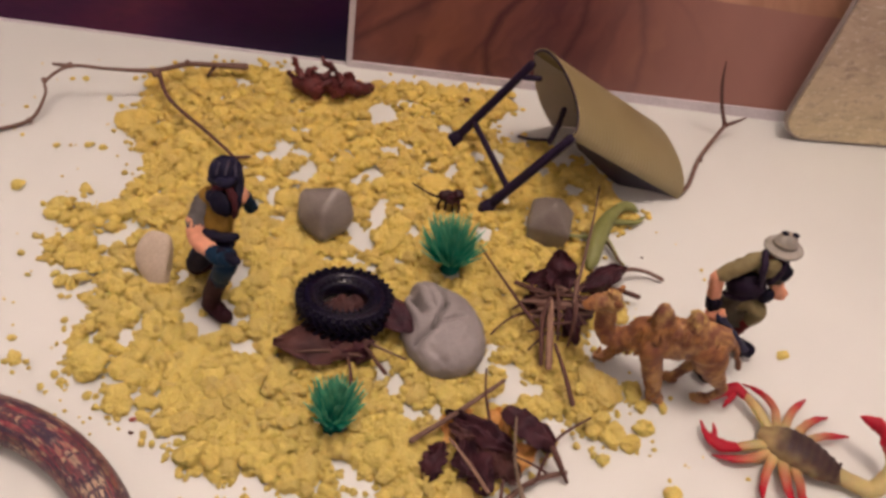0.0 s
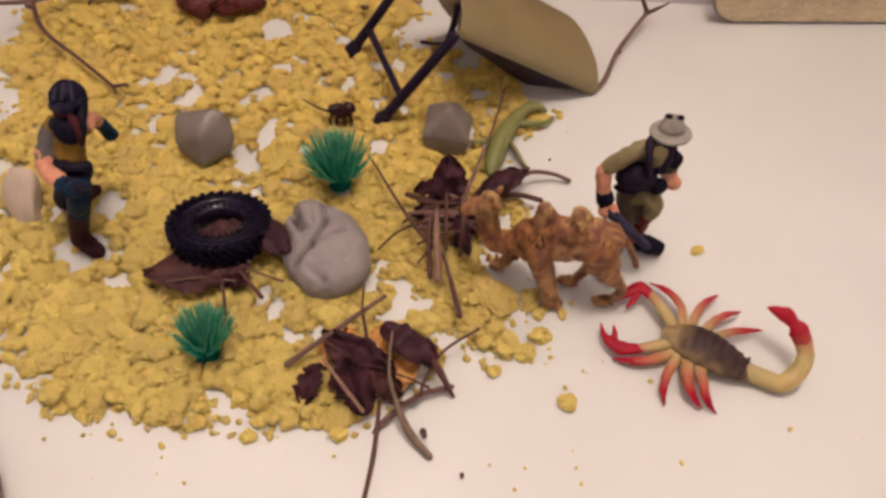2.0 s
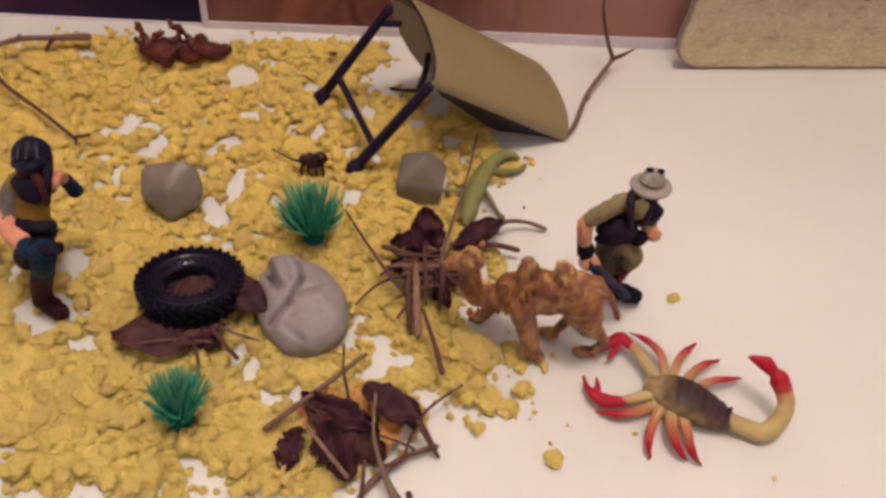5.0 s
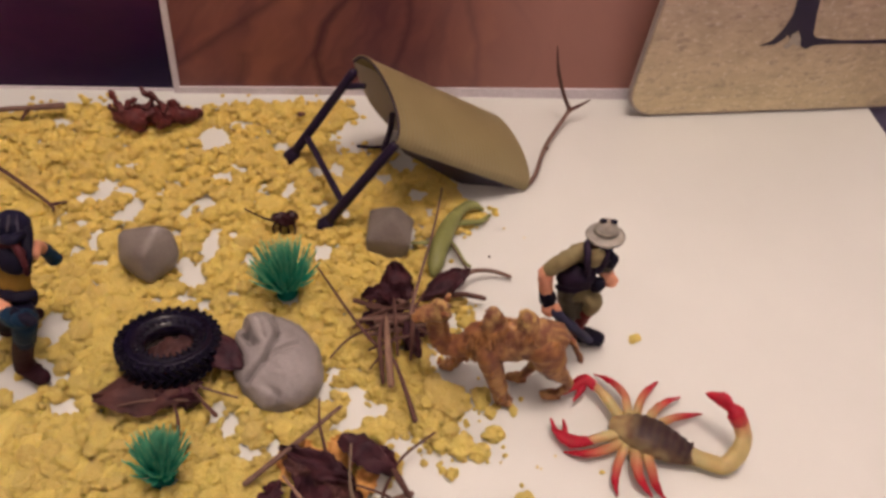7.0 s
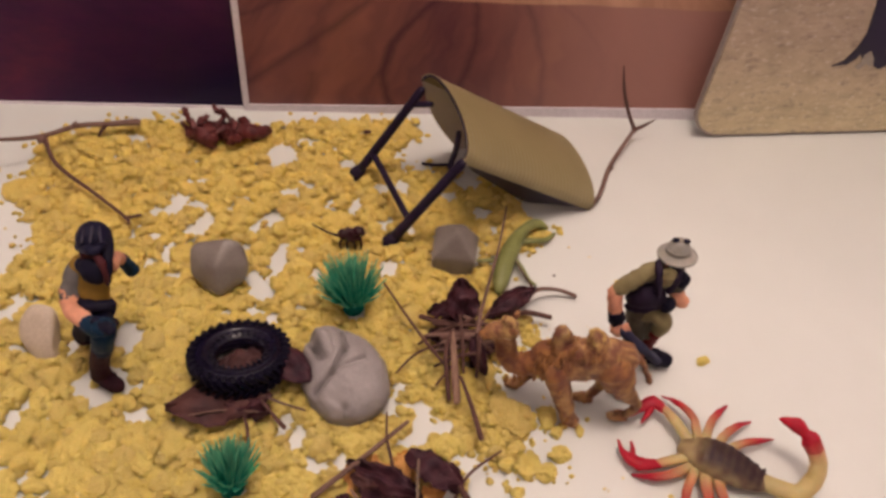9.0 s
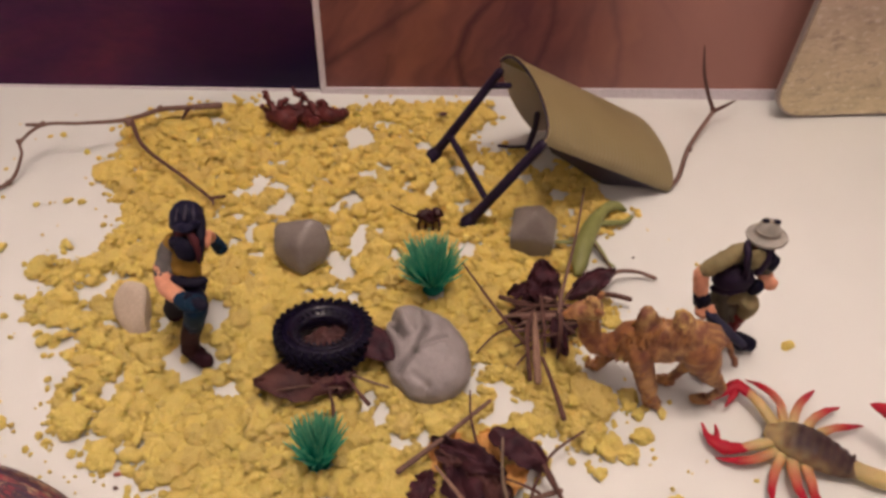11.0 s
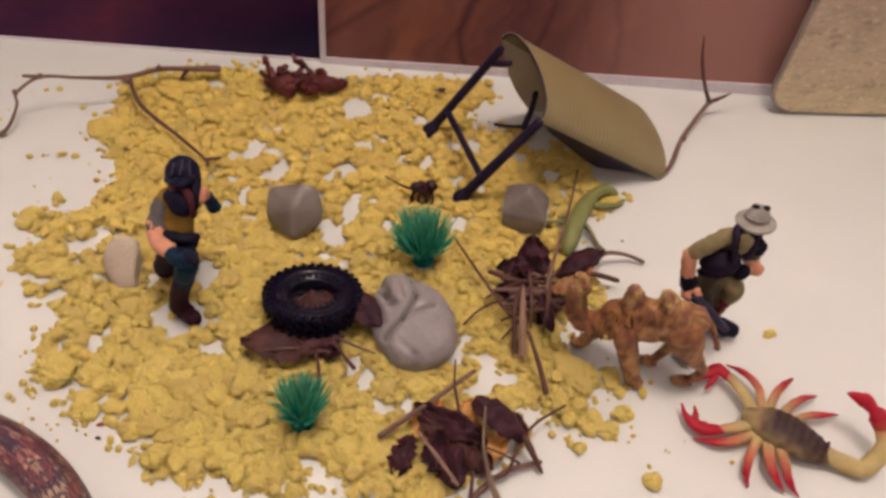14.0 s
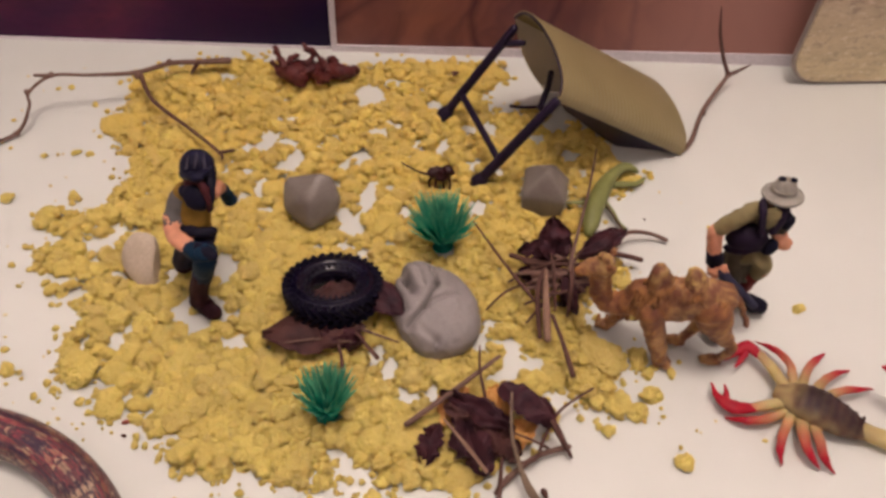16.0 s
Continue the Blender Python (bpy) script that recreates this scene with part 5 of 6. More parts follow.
# the front pile of leaves
for kind, base, tip, wide, sag, curl, up, label in (
        (LEAF_DARK, (0.051, 0.262, 0.017), (0.088, 0.249, 0.018), 0.014, 0.08, -0.9, (0.1, -0.3, 1), "long dark brown leaf curled into a roll"),
        (LEAF_DARK, (0.064, 0.259, 0.016), (0.0785, 0.230, 0.004), 0.024, 0.10, -0.5, (0.1, -0.3, 1), "broad reddish brown dead leaf"),
        (LEAF_BROWN, (0.070, 0.251, 0.013), (0.0925, 0.242, 0.005), 0.017, 0.10, -0.5, (0, -0.4, 1), "folded reddish brown dead leaf"),
        (LEAF_BROWN, (0.054, 0.255, 0.0165), (0.068, 0.251, 0.0175), 0.008, 0.05, -0.4, (0, -0.3, 1), "small brown curled dead leaf"),
        (LEAF_DARK, (0.0535, 0.2485, 0.011), (0.0500, 0.2285, 0.005), 0.013, 0.08, 0.6, (-0.2, -0.3, 1), "dark torn dead leaf at the pile's edge"),
        (LEAF_DARK, (0.078, 0.268, 0.02), (0.106, 0.257, 0.014), 0.017, 0.14, -0.9, (0.4, 0.1, 1), "pointed dark brown leaf arched to a thin tip"),
        (LEAF_AMBER, (0.05, 0.262, 0.008), (0.069, 0.255, 0.009), 0.017, 0.05, 0.3, (0, -0.2, 1), "amber dry leaf under the dark ones"),
        (LEAF_AMBER, (0.068, 0.272, 0.006), (0.085, 0.26, 0.008), 0.018, 0.05, 0.3, (0, -0.2, 1), "amber dry leaf under the dark ones"),
        (LEAF_AMBER, (0.083, 0.244, 0.004), (0.098, 0.26, 0.009), 0.013, 0.06, 0.4, (0.1, -0.2, 1), "amber dry leaf under the dark ones"),
        (LEAF_AMBER, (0.06, 0.271, 0.005), (0.072, 0.259, 0.006), 0.014, 0.05, 0.3, (0, -0.2, 1), "amber dry leaf under the dark ones")):
    tagged(part("dead_leaf", Shape().blade(base, tip, wide, sag, curl, int(wide * 99999) + len(label), up=up, wave=0.32, ragged=1.0), kind), label, "leaf", "leaves in the front pile")
FRONT = "sticks in the front pile"
for pts, rad, mat, label in (
        ([(0.103, 0.259, 0.016), (0.108, 0.254, 0.012), (0.114, 0.249, 0.005), (0.116, 0.248, 0.002)], [0.0022, 0.0026, 0.0016, 0.0008], BARK, "dark dry leaf stalk bent down to the card"),
        ([(0.039, 0.246, 0.009), (0.057, 0.261, 0.019), (0.068, 0.274, 0.02), (0.076, 0.285, 0.018)], [0.0022, 0.0019, 0.0017, 0.0015], BARK_PALE, "brown stick lying across the dead leaves"),
        ([(0.066, 0.285, 0.024), (0.068, 0.273, 0.022), (0.072, 0.263, 0.018), (0.074, 0.256, 0.014)], [0.0007, 0.0010, 0.0013, 0.0010], BARK, "thin dark twig standing up from the leaves"),
        ([(0.056, 0.247, 0.018), (0.068, 0.235, 0.02), (0.078, 0.228, 0.014)], [0.0009, 0.0014, 0.0014], BARK_BARE, "pale stick lying on the brown leaf"),
        ([(0.084, 0.262, 0.026), (0.086, 0.245, 0.024), (0.091, 0.235, 0.016), (0.099, 0.226, 0.006), (0.11, 0.218, 0.002)], [0.0008, 0.0010, 0.0015, 0.0030, 0.0022], BARK_GREY, "pale olive stick leaning on the leaf pile"),
        ([(0.084, 0.224, 0.003), (0.089, 0.232, 0.004), (0.1, 0.244, 0.005), (0.114, 0.252, 0.004)], [0.0016, 0.0024, 0.0018, 0.0020], BARK_PALE, "greyish stick lying on the card"),
        ([(0.122, 0.28, 0.012), (0.108, 0.266, 0.011), (0.102, 0.251, 0.01), (0.099, 0.241, 0.007), (0.088, 0.238, 0.006)], [0.0009, 0.0011, 0.0012, 0.0012, 0.0008], BARK, "thin curved dark twig beside the leaves"),
        ([(0.084, 0.235, 0.014), (0.085, 0.226, 0.008), (0.086, 0.212, 0.004), (0.086, 0.192, 0.003), (0.085, 0.187, 0.002)], [0.0012, 0.0015, 0.0016, 0.0014, 0.0008], BARK, "long thin reddish twig pointing away from the pile"),
        ([(0.086, 0.249, 0.014), (0.096, 0.248, 0.012), (0.104, 0.247, 0.009)], [0.0007, 0.0009, 0.0012], BARK, "short thin twig on the leaves")):
    stick(pts, [r * 0.68 for r in rad], mat, label, group=FRONT)
stick([(0.105, 0.229, 0.002), (0.106, 0.227, 0.002)], [0.0016, 0.0012], BARK, "tiny dark bark scrap on the card", "bark_scrap", "scraps on the card")
stick([(0.125, 0.213, 0.001), (0.125, 0.212, 0.001)], [0.0010, 0.0007], BARK, "tiny dark bark scrap on the card", "bark_scrap", "scraps on the card")
stick([(0.103, 0.273, 0.001), (0.104, 0.272, 0.001)], [0.0012, 0.0010], BARK, "tiny dark bark scrap on the card", "bark_scrap", "scraps on the card")
stick([(0.147, 0.405, 0.001), (0.147, 0.405, 0.001)], [0.0008, 0.0007], BARK, "tiny dark bark scrap on the card", "bark_scrap", "scraps on the card")
stick([(-0.088, 0.219, 0.001), (-0.087, 0.219, 0.001)], [0.0008, 0.0007], BARK, "tiny dark bark scrap on the card", "bark_scrap", "scraps on the card")

tagged(part("bark_chip", Shape().ball((0.019, 0.498, 0.0115), (0.0030, 0.0018, 0.0016), (0, 10, 25), 10, 7, 0.5, 500), BARK), "small dark bark chip on the sand near the shelter", "bark chip")
tagged(part("plastic_scrap", Shape().ball((-0.0895, 0.2255, 0.0012), (0.0019, 0.0010, 0.0011), (0, 0, 20), 10, 7, 0.4, 500), SCRAP_RED), "tiny reddish plastic scrap on the card", "plastic scrap", "scraps on the card")

# leaf and stalks under the tyre
tagged(part("dead_leaf", Shape().blade((-0.04, 0.278, 0.0125), (0.009, 0.292, 0.0135), 0.024, 0.03, -0.35, 41, up=(0, -0.15, 1), wave=0.16, ragged=0.25), LEAF_BROWN), "broad brown dead leaf pressed under the tyre", "leaf")
tagged(part("dead_leaf", Shape().blade((0.0, 0.316, 0.018), (0.0262, 0.3005, 0.0175), 0.019, 0.10, -0.7, 44, up=(0.2, -0.3, 1), wave=0.15, ragged=0.2), LEAF_DARK), "curled brown leaf end beside the tyre", "leaf")
tagged(part("dead_leaf", Shape().blade((-0.012, 0.2845, 0.0135), (0.0105, 0.2835, 0.0125), 0.013, 0.06, -0.8, 52, up=(0.1, -0.3, 1)), LEAF_DARK), "dark crumpled scrap of dead leaf in front of the tyre", "leaf")
tagged(part("dead_leaf", Shape().blade((-0.024, 0.306, 0.0085), (0.001, 0.316, 0.0100), 0.024, 0.02, 0.1, 47, up=(0, 0, 1), wave=0.12, ragged=0.3), LEAF_BROWN), "brown dead leaf seen inside the tyre", "leaf")
for pts, rad, mat in (([(-0.001, 0.293, 0.015), (0.01, 0.289, 0.014), (0.026, 0.287, 0.012)], [0.0014, 0.0010, 0.0008], BARK_PALE),
                      ([(0.001, 0.291, 0.014), (0.01, 0.283, 0.013), (0.018, 0.277, 0.011)], [0.0010, 0.0014, 0.0018], BARK),
                      ([(-0.027, 0.275, 0.013), (-0.013, 0.28, 0.013), (0.004, 0.282, 0.013)], [0.0006, 0.0009, 0.0008], BARK_PALE),
                      ([(-0.003, 0.281, 0.012), (0.001, 0.274, 0.012), (0.004, 0.265, 0.011)], [0.0010, 0.0012, 0.0016], BARK)):
    stick(pts, [r * 0.68 for r in rad], mat, "thin leaf stalk beside the tyre", group="stalks beside the tyre")

# ---- snake ----
ring = [(-0.145 + 0.0962 * math.cos(radians(a)), 0.110 + 0.0962 * math.sin(radians(a)), 0.0108) for a in range(-130, 171, 20)]
rad = [0.002, 0.004, 0.006, 0.008, 0.009] + [0.0104] * (len(ring) - 7) + [0.0100, 0.0092]
ring = [(x, y, r) for (x, y, z), r in zip(ring, rad)]
s = Shape()
pts = [Vector(p) for p in ring]
s.tube(pts, rad, 28, 10, up=(0, 0, 1))
snake = part("toy_snake", s, SNAKE)
tagged(snake, "glossy toy snake with red, black and cream scales", "toy snake")


# ---- toy animals ----
def fade(a, b, t):
    return tuple(p + (q - p) * t for p, q in zip(a, b))


def roughen(shape, amount, freq):
    """Uneven moulding: small swells and dents all over."""
    for i, v in enumerate(shape.v):
        p = Vector(v)
        q = p * freq
        shape.v[i] = tuple(p + Vector((noise.noise(q), noise.noise(q + Vector((7, 3, 1))), noise.noise(q + Vector((2, 9, 5))))) * amount)


TAN, RED, PURPLE = (0.66, 0.55, 0.265), (0.52, 0.018, 0.045), (0.046, 0.021, 0.032)
scorpion = thing("toy_scorpion", (0.234, 0.292, 0), "tan rubber toy scorpion with red claws and tail tip", "toy scorpion")


def soft_limb(name, pts, radii, paints, parent, label="", seg=12, flat=(1.0, 0.8), more=()):
    """One soft rubber limb; more holds further tubes that are moulded onto it."""
    shape = Shape().tube(pts, radii, seg, 6, paints, flat)
    for p, r, c in more:
        shape.tube(p, r, 10, 5, c, (1.0, 0.75))
    roughen(shape, 0.0004, 400)
    return part(name, shape, RUBBERY, parent, label)


trunk_line = [Vector(p) for p in ((0.2165, 0.2985, 0.0068), (0.223, 0.296, 0.0078), (0.232, 0.2925, 0.0080), (0.242, 0.289, 0.0072), (0.2515, 0.2862, 0.0058))]
trunk_shape = Shape().tube(trunk_line, [0.0068, 0.0098, 0.0106, 0.0086, 0.0048], 32, 14, [TAN] * 5, (1.0, 0.62))
way = (trunk_line[-1] - trunk_line[0]).normalized()
across = Vector((-way.y, way.x, 0))
for i, v in enumerate(trunk_shape.v):
    p = Vector(v)
    run, off = (p - trunk_line[0]).dot(way), (p - trunk_line[0]).dot(across)
    # nine rings along the back, and a dark back that fades into the tan flank
    ridge = max(0.0, math.sin(run / 0.0042 * 2 * math.pi)) * 0.0003
    trunk_shape.v[i] = tuple(p + Vector((0, 0, ridge if p.z > 0.007 else 0.0)) + across * (ridge if off > 0.004 else 0.0))
    shade = max(0.0, min(1.0, (off + 0.0130) / 0.0080)) * max(0.0, min(1.0, (run - 0.000) / 0.008)) * (1.0 if p.z > 0.005 else 0.5) * max(0.0, min(1.0, (0.040 - run) / 0.006))
    brown = max(0.0, min(1.0, 0.45 + noise.noise(p * 260))) * 0.55
    trunk_shape.paint[i] = fade(fade(TAN, (0.20, 0.100, 0.070), 0.35 + brown), PURPLE, shade * (0.91 + 0.03 * math.cos(run / 0.0042 * 2 * math.pi)))
trunk_part = part("trunk", trunk_shape, RUBBERY, scorpion, "tan trunk with a dark purple ringed back")
for k in range(9):
    q = trunk_line[0].lerp(trunk_line[-1], 0.14 + 0.1 * k) + across * (0.0074 - 0.0006 * abs(k - 3)) + Vector((0, 0, 0.0035))
    part("ridge", Shape().tube([q - across * 0.0008 + Vector((0, 0, 0.0006)), q + across * 0.0004, q + across * 0.0018 - Vector((0, 0, 0.001))], [0.0006, 0.0008, 0.0003], 8, 4, [fade(PURPLE, TAN, 0.06)] * 3), RUBBERY, trunk_part)
tail = soft_limb("tail", [(0.250, 0.2866, 0.006), (0.26, 0.284, 0.006), (0.267, 0.283, 0.006), (0.273, 0.288, 0.01), (0.275, 0.294, 0.016), (0.2725, 0.2995, 0.0205)], [0.0042, 0.0043, 0.0043, 0.0045, 0.0040, 0.0040],
                 [fade(TAN, PURPLE, 0.15), TAN, TAN, TAN, TAN, fade(TAN, RED, 0.55)], scorpion, "", 14, (1.0, 1.0))
soft_limb("stinger", [(0.272, 0.300, 0.021), (0.2695, 0.3030, 0.0235), (0.2665, 0.3052, 0.0252), (0.262, 0.308, 0.027), (0.2545, 0.310, 0.027)], [0.0044, 0.0046, 0.0027, 0.0040, 0.0006], [fade(TAN, RED, 0.85), RED, RED, RED, RED], tail, "red jointed tail tip", 14, (1.0, 1.0))
for arm, radii, hand_pts, hand_radii, finger, finger_radii in (
        ([(0.2165, 0.302, 0.007), (0.209, 0.312, 0.009), (0.2035, 0.3185, 0.009)], [0.0032, 0.0028, 0.0022], [(0.2035, 0.3180, 0.009), (0.1985, 0.3215, 0.009), (0.193, 0.3185, 0.008), (0.1875, 0.3135, 0.006)], [0.0023, 0.0037, 0.0027, 0.0006], [(0.197, 0.3175, 0.008), (0.1945, 0.3135, 0.007), (0.1925, 0.3105, 0.006)], [0.0022, 0.0015, 0.0005]),
        ([(0.2165, 0.2955, 0.006), (0.2075, 0.2918, 0.006), (0.199, 0.2885, 0.006)], [0.0030, 0.0027, 0.0022], [(0.200, 0.2885, 0.006), (0.191, 0.287, 0.006), (0.185, 0.290, 0.006), (0.182, 0.293, 0.006), (0.1805, 0.2985, 0.006)], [0.0023, 0.0037, 0.0028, 0.0015, 0.0005], [(0.187, 0.291, 0.006), (0.187, 0.294, 0.007), (0.1865, 0.298, 0.007)], [0.0022, 0.0014, 0.0004])):
    claw_arm = soft_limb("claw_arm", arm, radii, [TAN, TAN, fade(TAN, RED, 0.45)], scorpion)
    soft_limb("pincer", hand_pts, hand_radii, [RED] * len(hand_pts), claw_arm, "red open pincer", 12, (1.0, 0.7), [(finger, finger_radii, [RED] * 3)])
for pts, thick in (([(0.2205, 0.3055, 0.006), (0.2185, 0.3155, 0.009), (0.212, 0.3235, 0.008), (0.205, 0.3300, 0.003)], 1.0), ([(0.225, 0.307, 0.006), (0.2275, 0.3145, 0.009), (0.2325, 0.3215, 0.008), (0.2390, 0.3290, 0.004)], 0.95),
                   ([(0.2315, 0.3055, 0.006), (0.236, 0.3105, 0.009), (0.242, 0.3155, 0.008), (0.2505, 0.3210, 0.004)], 0.95), ([(0.238, 0.3035, 0.006), (0.243, 0.3055, 0.008), (0.251, 0.3085, 0.007), (0.261, 0.3130, 0.003)], 0.95),
                   ([(0.2155, 0.2900, 0.005), (0.205, 0.2835, 0.006), (0.196, 0.2815, 0.005), (0.1875, 0.2830, 0.002)], 1.05), ([(0.2175, 0.2870, 0.006), (0.2125, 0.2770, 0.008), (0.2110, 0.2690, 0.006), (0.2125, 0.2630, 0.002)], 1.05),
                   ([(0.2225, 0.2850, 0.006), (0.2215, 0.2755, 0.009), (0.2240, 0.2690, 0.007), (0.2300, 0.2645, 0.002)], 1.25), ([(0.2285, 0.2845, 0.006), (0.2285, 0.2750, 0.009), (0.2310, 0.2685, 0.006), (0.2365, 0.2635, 0.002)], 1.2)):
    soft_limb("leg", pts, [0.0023 * thick, 0.0019 * thick, 0.0016 * thick, 0.0003], [TAN, fade(TAN, RED, 0.62), RED, fade(RED, PURPLE, 0.2)], scorpion, "tan leg with a red end", 10, (1.15, 0.8))

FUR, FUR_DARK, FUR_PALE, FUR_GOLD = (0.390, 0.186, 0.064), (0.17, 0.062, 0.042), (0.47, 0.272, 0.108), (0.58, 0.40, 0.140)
camel = thing("toy_camel", (0.156, 0.318, 0), "brown plastic toy camel with two humps, walking on the card", "toy camel")


def fur(name, limbs, parent, label="", tufts=()):
    """A moulded limb with a clumpy coat; tufts hang from it as small locks."""
    cm = Shape()
    for pts, radii, paints, seg, flat in limbs:
        k = len(cm.v)
        cm.tube(pts, radii, seg, 9, paints, flat)
        for i in range(k, len(cm.v)):
            v = Vector(cm.v[i])
            near = min((Vector(p) for p in pts), key=lambda p: (p - v).length)
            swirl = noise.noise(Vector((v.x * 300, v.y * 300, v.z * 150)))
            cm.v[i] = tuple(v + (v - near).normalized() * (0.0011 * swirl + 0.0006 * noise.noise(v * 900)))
            # hollows of the coat painted darker, shading put into the fur colour
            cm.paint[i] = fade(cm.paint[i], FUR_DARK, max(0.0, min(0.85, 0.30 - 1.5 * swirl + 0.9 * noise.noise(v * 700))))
    roughen(cm, 0.0004, 600)
    made = part(name, cm, FURRY, parent, label)
    if tufts:
        coat = Shape()
        for a, b, r in tufts:
            a, b = Vector(a), Vector(b)
            bend = Vector((0.0010 * math.sin(a.x * 4000), -0.0003, 0))
            coat.tube([a, a.lerp(b, 0.5) + bend, b], [r * 0.5, r, r * 0.2], 8, 4, [FUR, FUR, fade(FUR, FUR_DARK, 0.7)])
        tagged(part("coat", coat, FURRY, made, "shaggy locks"), kind="stuff")
    return made


locks = random.Random(17)
mane = []
for k in range(46):
    q = Vector((locks.uniform(0.133, 0.150), 0.3095 + locks.uniform(-0.0008, 0.001), locks.uniform(0.036, 0.053)))
    q.y += 0.002 * abs(q.x - 0.1415) / 0.008
    mane.append((q, q + Vector((locks.uniform(-0.002, 0.002), -0.0004, -locks.uniform(0.006, 0.011))), locks.uniform(0.0005, 0.0009)))
for k in range(26):
    q = Vector((locks.uniform(0.150, 0.176), 0.3105, locks.uniform(0.048, 0.056)))
    mane.append((q, q + Vector((locks.uniform(-0.003, 0.003), 0.0, -locks.uniform(0.005, 0.008))), locks.uniform(0.0004, 0.0007)))
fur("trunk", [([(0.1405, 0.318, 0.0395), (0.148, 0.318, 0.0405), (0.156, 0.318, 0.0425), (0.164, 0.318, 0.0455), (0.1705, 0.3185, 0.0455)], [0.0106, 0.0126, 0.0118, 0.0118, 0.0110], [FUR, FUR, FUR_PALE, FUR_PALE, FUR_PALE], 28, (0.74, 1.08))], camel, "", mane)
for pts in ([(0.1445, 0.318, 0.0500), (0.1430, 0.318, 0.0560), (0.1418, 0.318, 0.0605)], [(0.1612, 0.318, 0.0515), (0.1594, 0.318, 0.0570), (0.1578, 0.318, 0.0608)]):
    ring = []
    for k in range(16):
        a = 2 * math.pi * k / 16
        q = Vector(pts[0]) + Vector((0.0064 * math.cos(a), 0.0058 * math.sin(a), 0.0035 + 0.002 * locks.random()))
        ring.append((q, q + Vector((0.0012 * math.cos(a), 0.0012 * math.sin(a), -0.0050)), 0.0008))
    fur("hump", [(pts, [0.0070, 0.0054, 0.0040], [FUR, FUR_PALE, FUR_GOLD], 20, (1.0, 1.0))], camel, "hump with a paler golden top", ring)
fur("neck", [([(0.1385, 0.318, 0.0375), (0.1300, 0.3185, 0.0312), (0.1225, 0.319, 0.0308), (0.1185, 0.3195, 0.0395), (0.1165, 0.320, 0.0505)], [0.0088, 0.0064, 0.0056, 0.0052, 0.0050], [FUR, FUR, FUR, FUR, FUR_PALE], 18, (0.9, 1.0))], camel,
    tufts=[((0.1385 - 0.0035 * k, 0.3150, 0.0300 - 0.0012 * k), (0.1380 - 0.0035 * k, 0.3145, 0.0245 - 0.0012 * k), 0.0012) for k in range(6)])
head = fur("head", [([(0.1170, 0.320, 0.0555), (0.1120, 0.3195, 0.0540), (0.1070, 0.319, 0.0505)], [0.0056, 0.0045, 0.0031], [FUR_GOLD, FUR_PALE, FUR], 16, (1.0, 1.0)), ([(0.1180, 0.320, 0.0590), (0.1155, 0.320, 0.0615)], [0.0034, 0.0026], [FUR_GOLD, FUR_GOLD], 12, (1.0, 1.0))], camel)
for dy in (-0.004, 0.004):
    fur("ear", [([(0.1185, 0.320 + dy * 0.8, 0.0575), (0.1198, 0.320 + dy * 1.2, 0.0600), (0.1210, 0.320 + dy * 1.5, 0.0615)], [0.0016, 0.0015, 0.0007], [FUR, FUR, FUR_PALE], 8, (1.0, 1.0))], head)
for leg, toes, radii, shag in (
        ([(0.1435, 0.3130, 0.0370), (0.1478, 0.3105, 0.0245), (0.1520, 0.3092, 0.0135), (0.1548, 0.3085, 0.0060)], [(0.1552, 0.3085, 0.0038), (0.1590, 0.3072, 0.0032)], [0.0080, 0.0062, 0.0052, 0.0044], True),
        ([(0.1390, 0.3240, 0.0320), (0.1345, 0.3260, 0.0170), (0.1308, 0.3262, 0.0080), (0.1290, 0.3255, 0.0042)], [(0.1285, 0.3255, 0.0034), (0.1245, 0.3250, 0.0030)], [0.0060, 0.0042, 0.0034, 0.0030], False),
        ([(0.1700, 0.3145, 0.0430), (0.1752, 0.3130, 0.0325), (0.1828, 0.3132, 0.0225), (0.1872, 0.3138, 0.0165), (0.1864, 0.3142, 0.0088), (0.1846, 0.3148, 0.0042)], [(0.1840, 0.3148, 0.0034), (0.1782, 0.3140, 0.0030)], [0.0098, 0.0076, 0.0034, 0.0027, 0.0023, 0.0025], False),
        ([(0.1700, 0.3225, 0.0370), (0.1720, 0.3245, 0.0235), (0.1698, 0.3240, 0.0125), (0.1660, 0.3228, 0.0050)], [(0.1655, 0.3226, 0.0036), (0.1600, 0.3220, 0.0030)], [0.0072, 0.0044, 0.0029, 0.0026], False)):
    hang = [((0.1455 + 0.0022 * k + locks.uniform(-0.001, 0.001), 0.3060 - 0.0003 * k, 0.0330 - 0.0052 * k), (0.1462 + 0.0022 * k, 0.3052 - 0.0003 * k, 0.0262 - 0.0052 * k), 0.0013) for k in range(5)] if shag else []
    limb_part = fur("leg", [(leg, radii, [FUR] + [FUR_PALE] * (len(leg) - 1), 16, (0.85, 1.05))], camel, tufts=hang)
    fur("foot", [(toes, [0.0040 if shag else 0.0031, 0.0030 if shag else 0.0024], [FUR, FUR_PALE], 12, (1.1, 0.8))], limb_part)
fur("tail", [([(0.1790, 0.3195, 0.0500), (0.1828, 0.3200, 0.0450), (0.1876, 0.3205, 0.0360), (0.1908, 0.3205, 0.0290)], [0.0018, 0.0015, 0.0014, 0.0019], [FUR, FUR, FUR_PALE, FUR_DARK], 10, (1.0, 1.0))], camel)

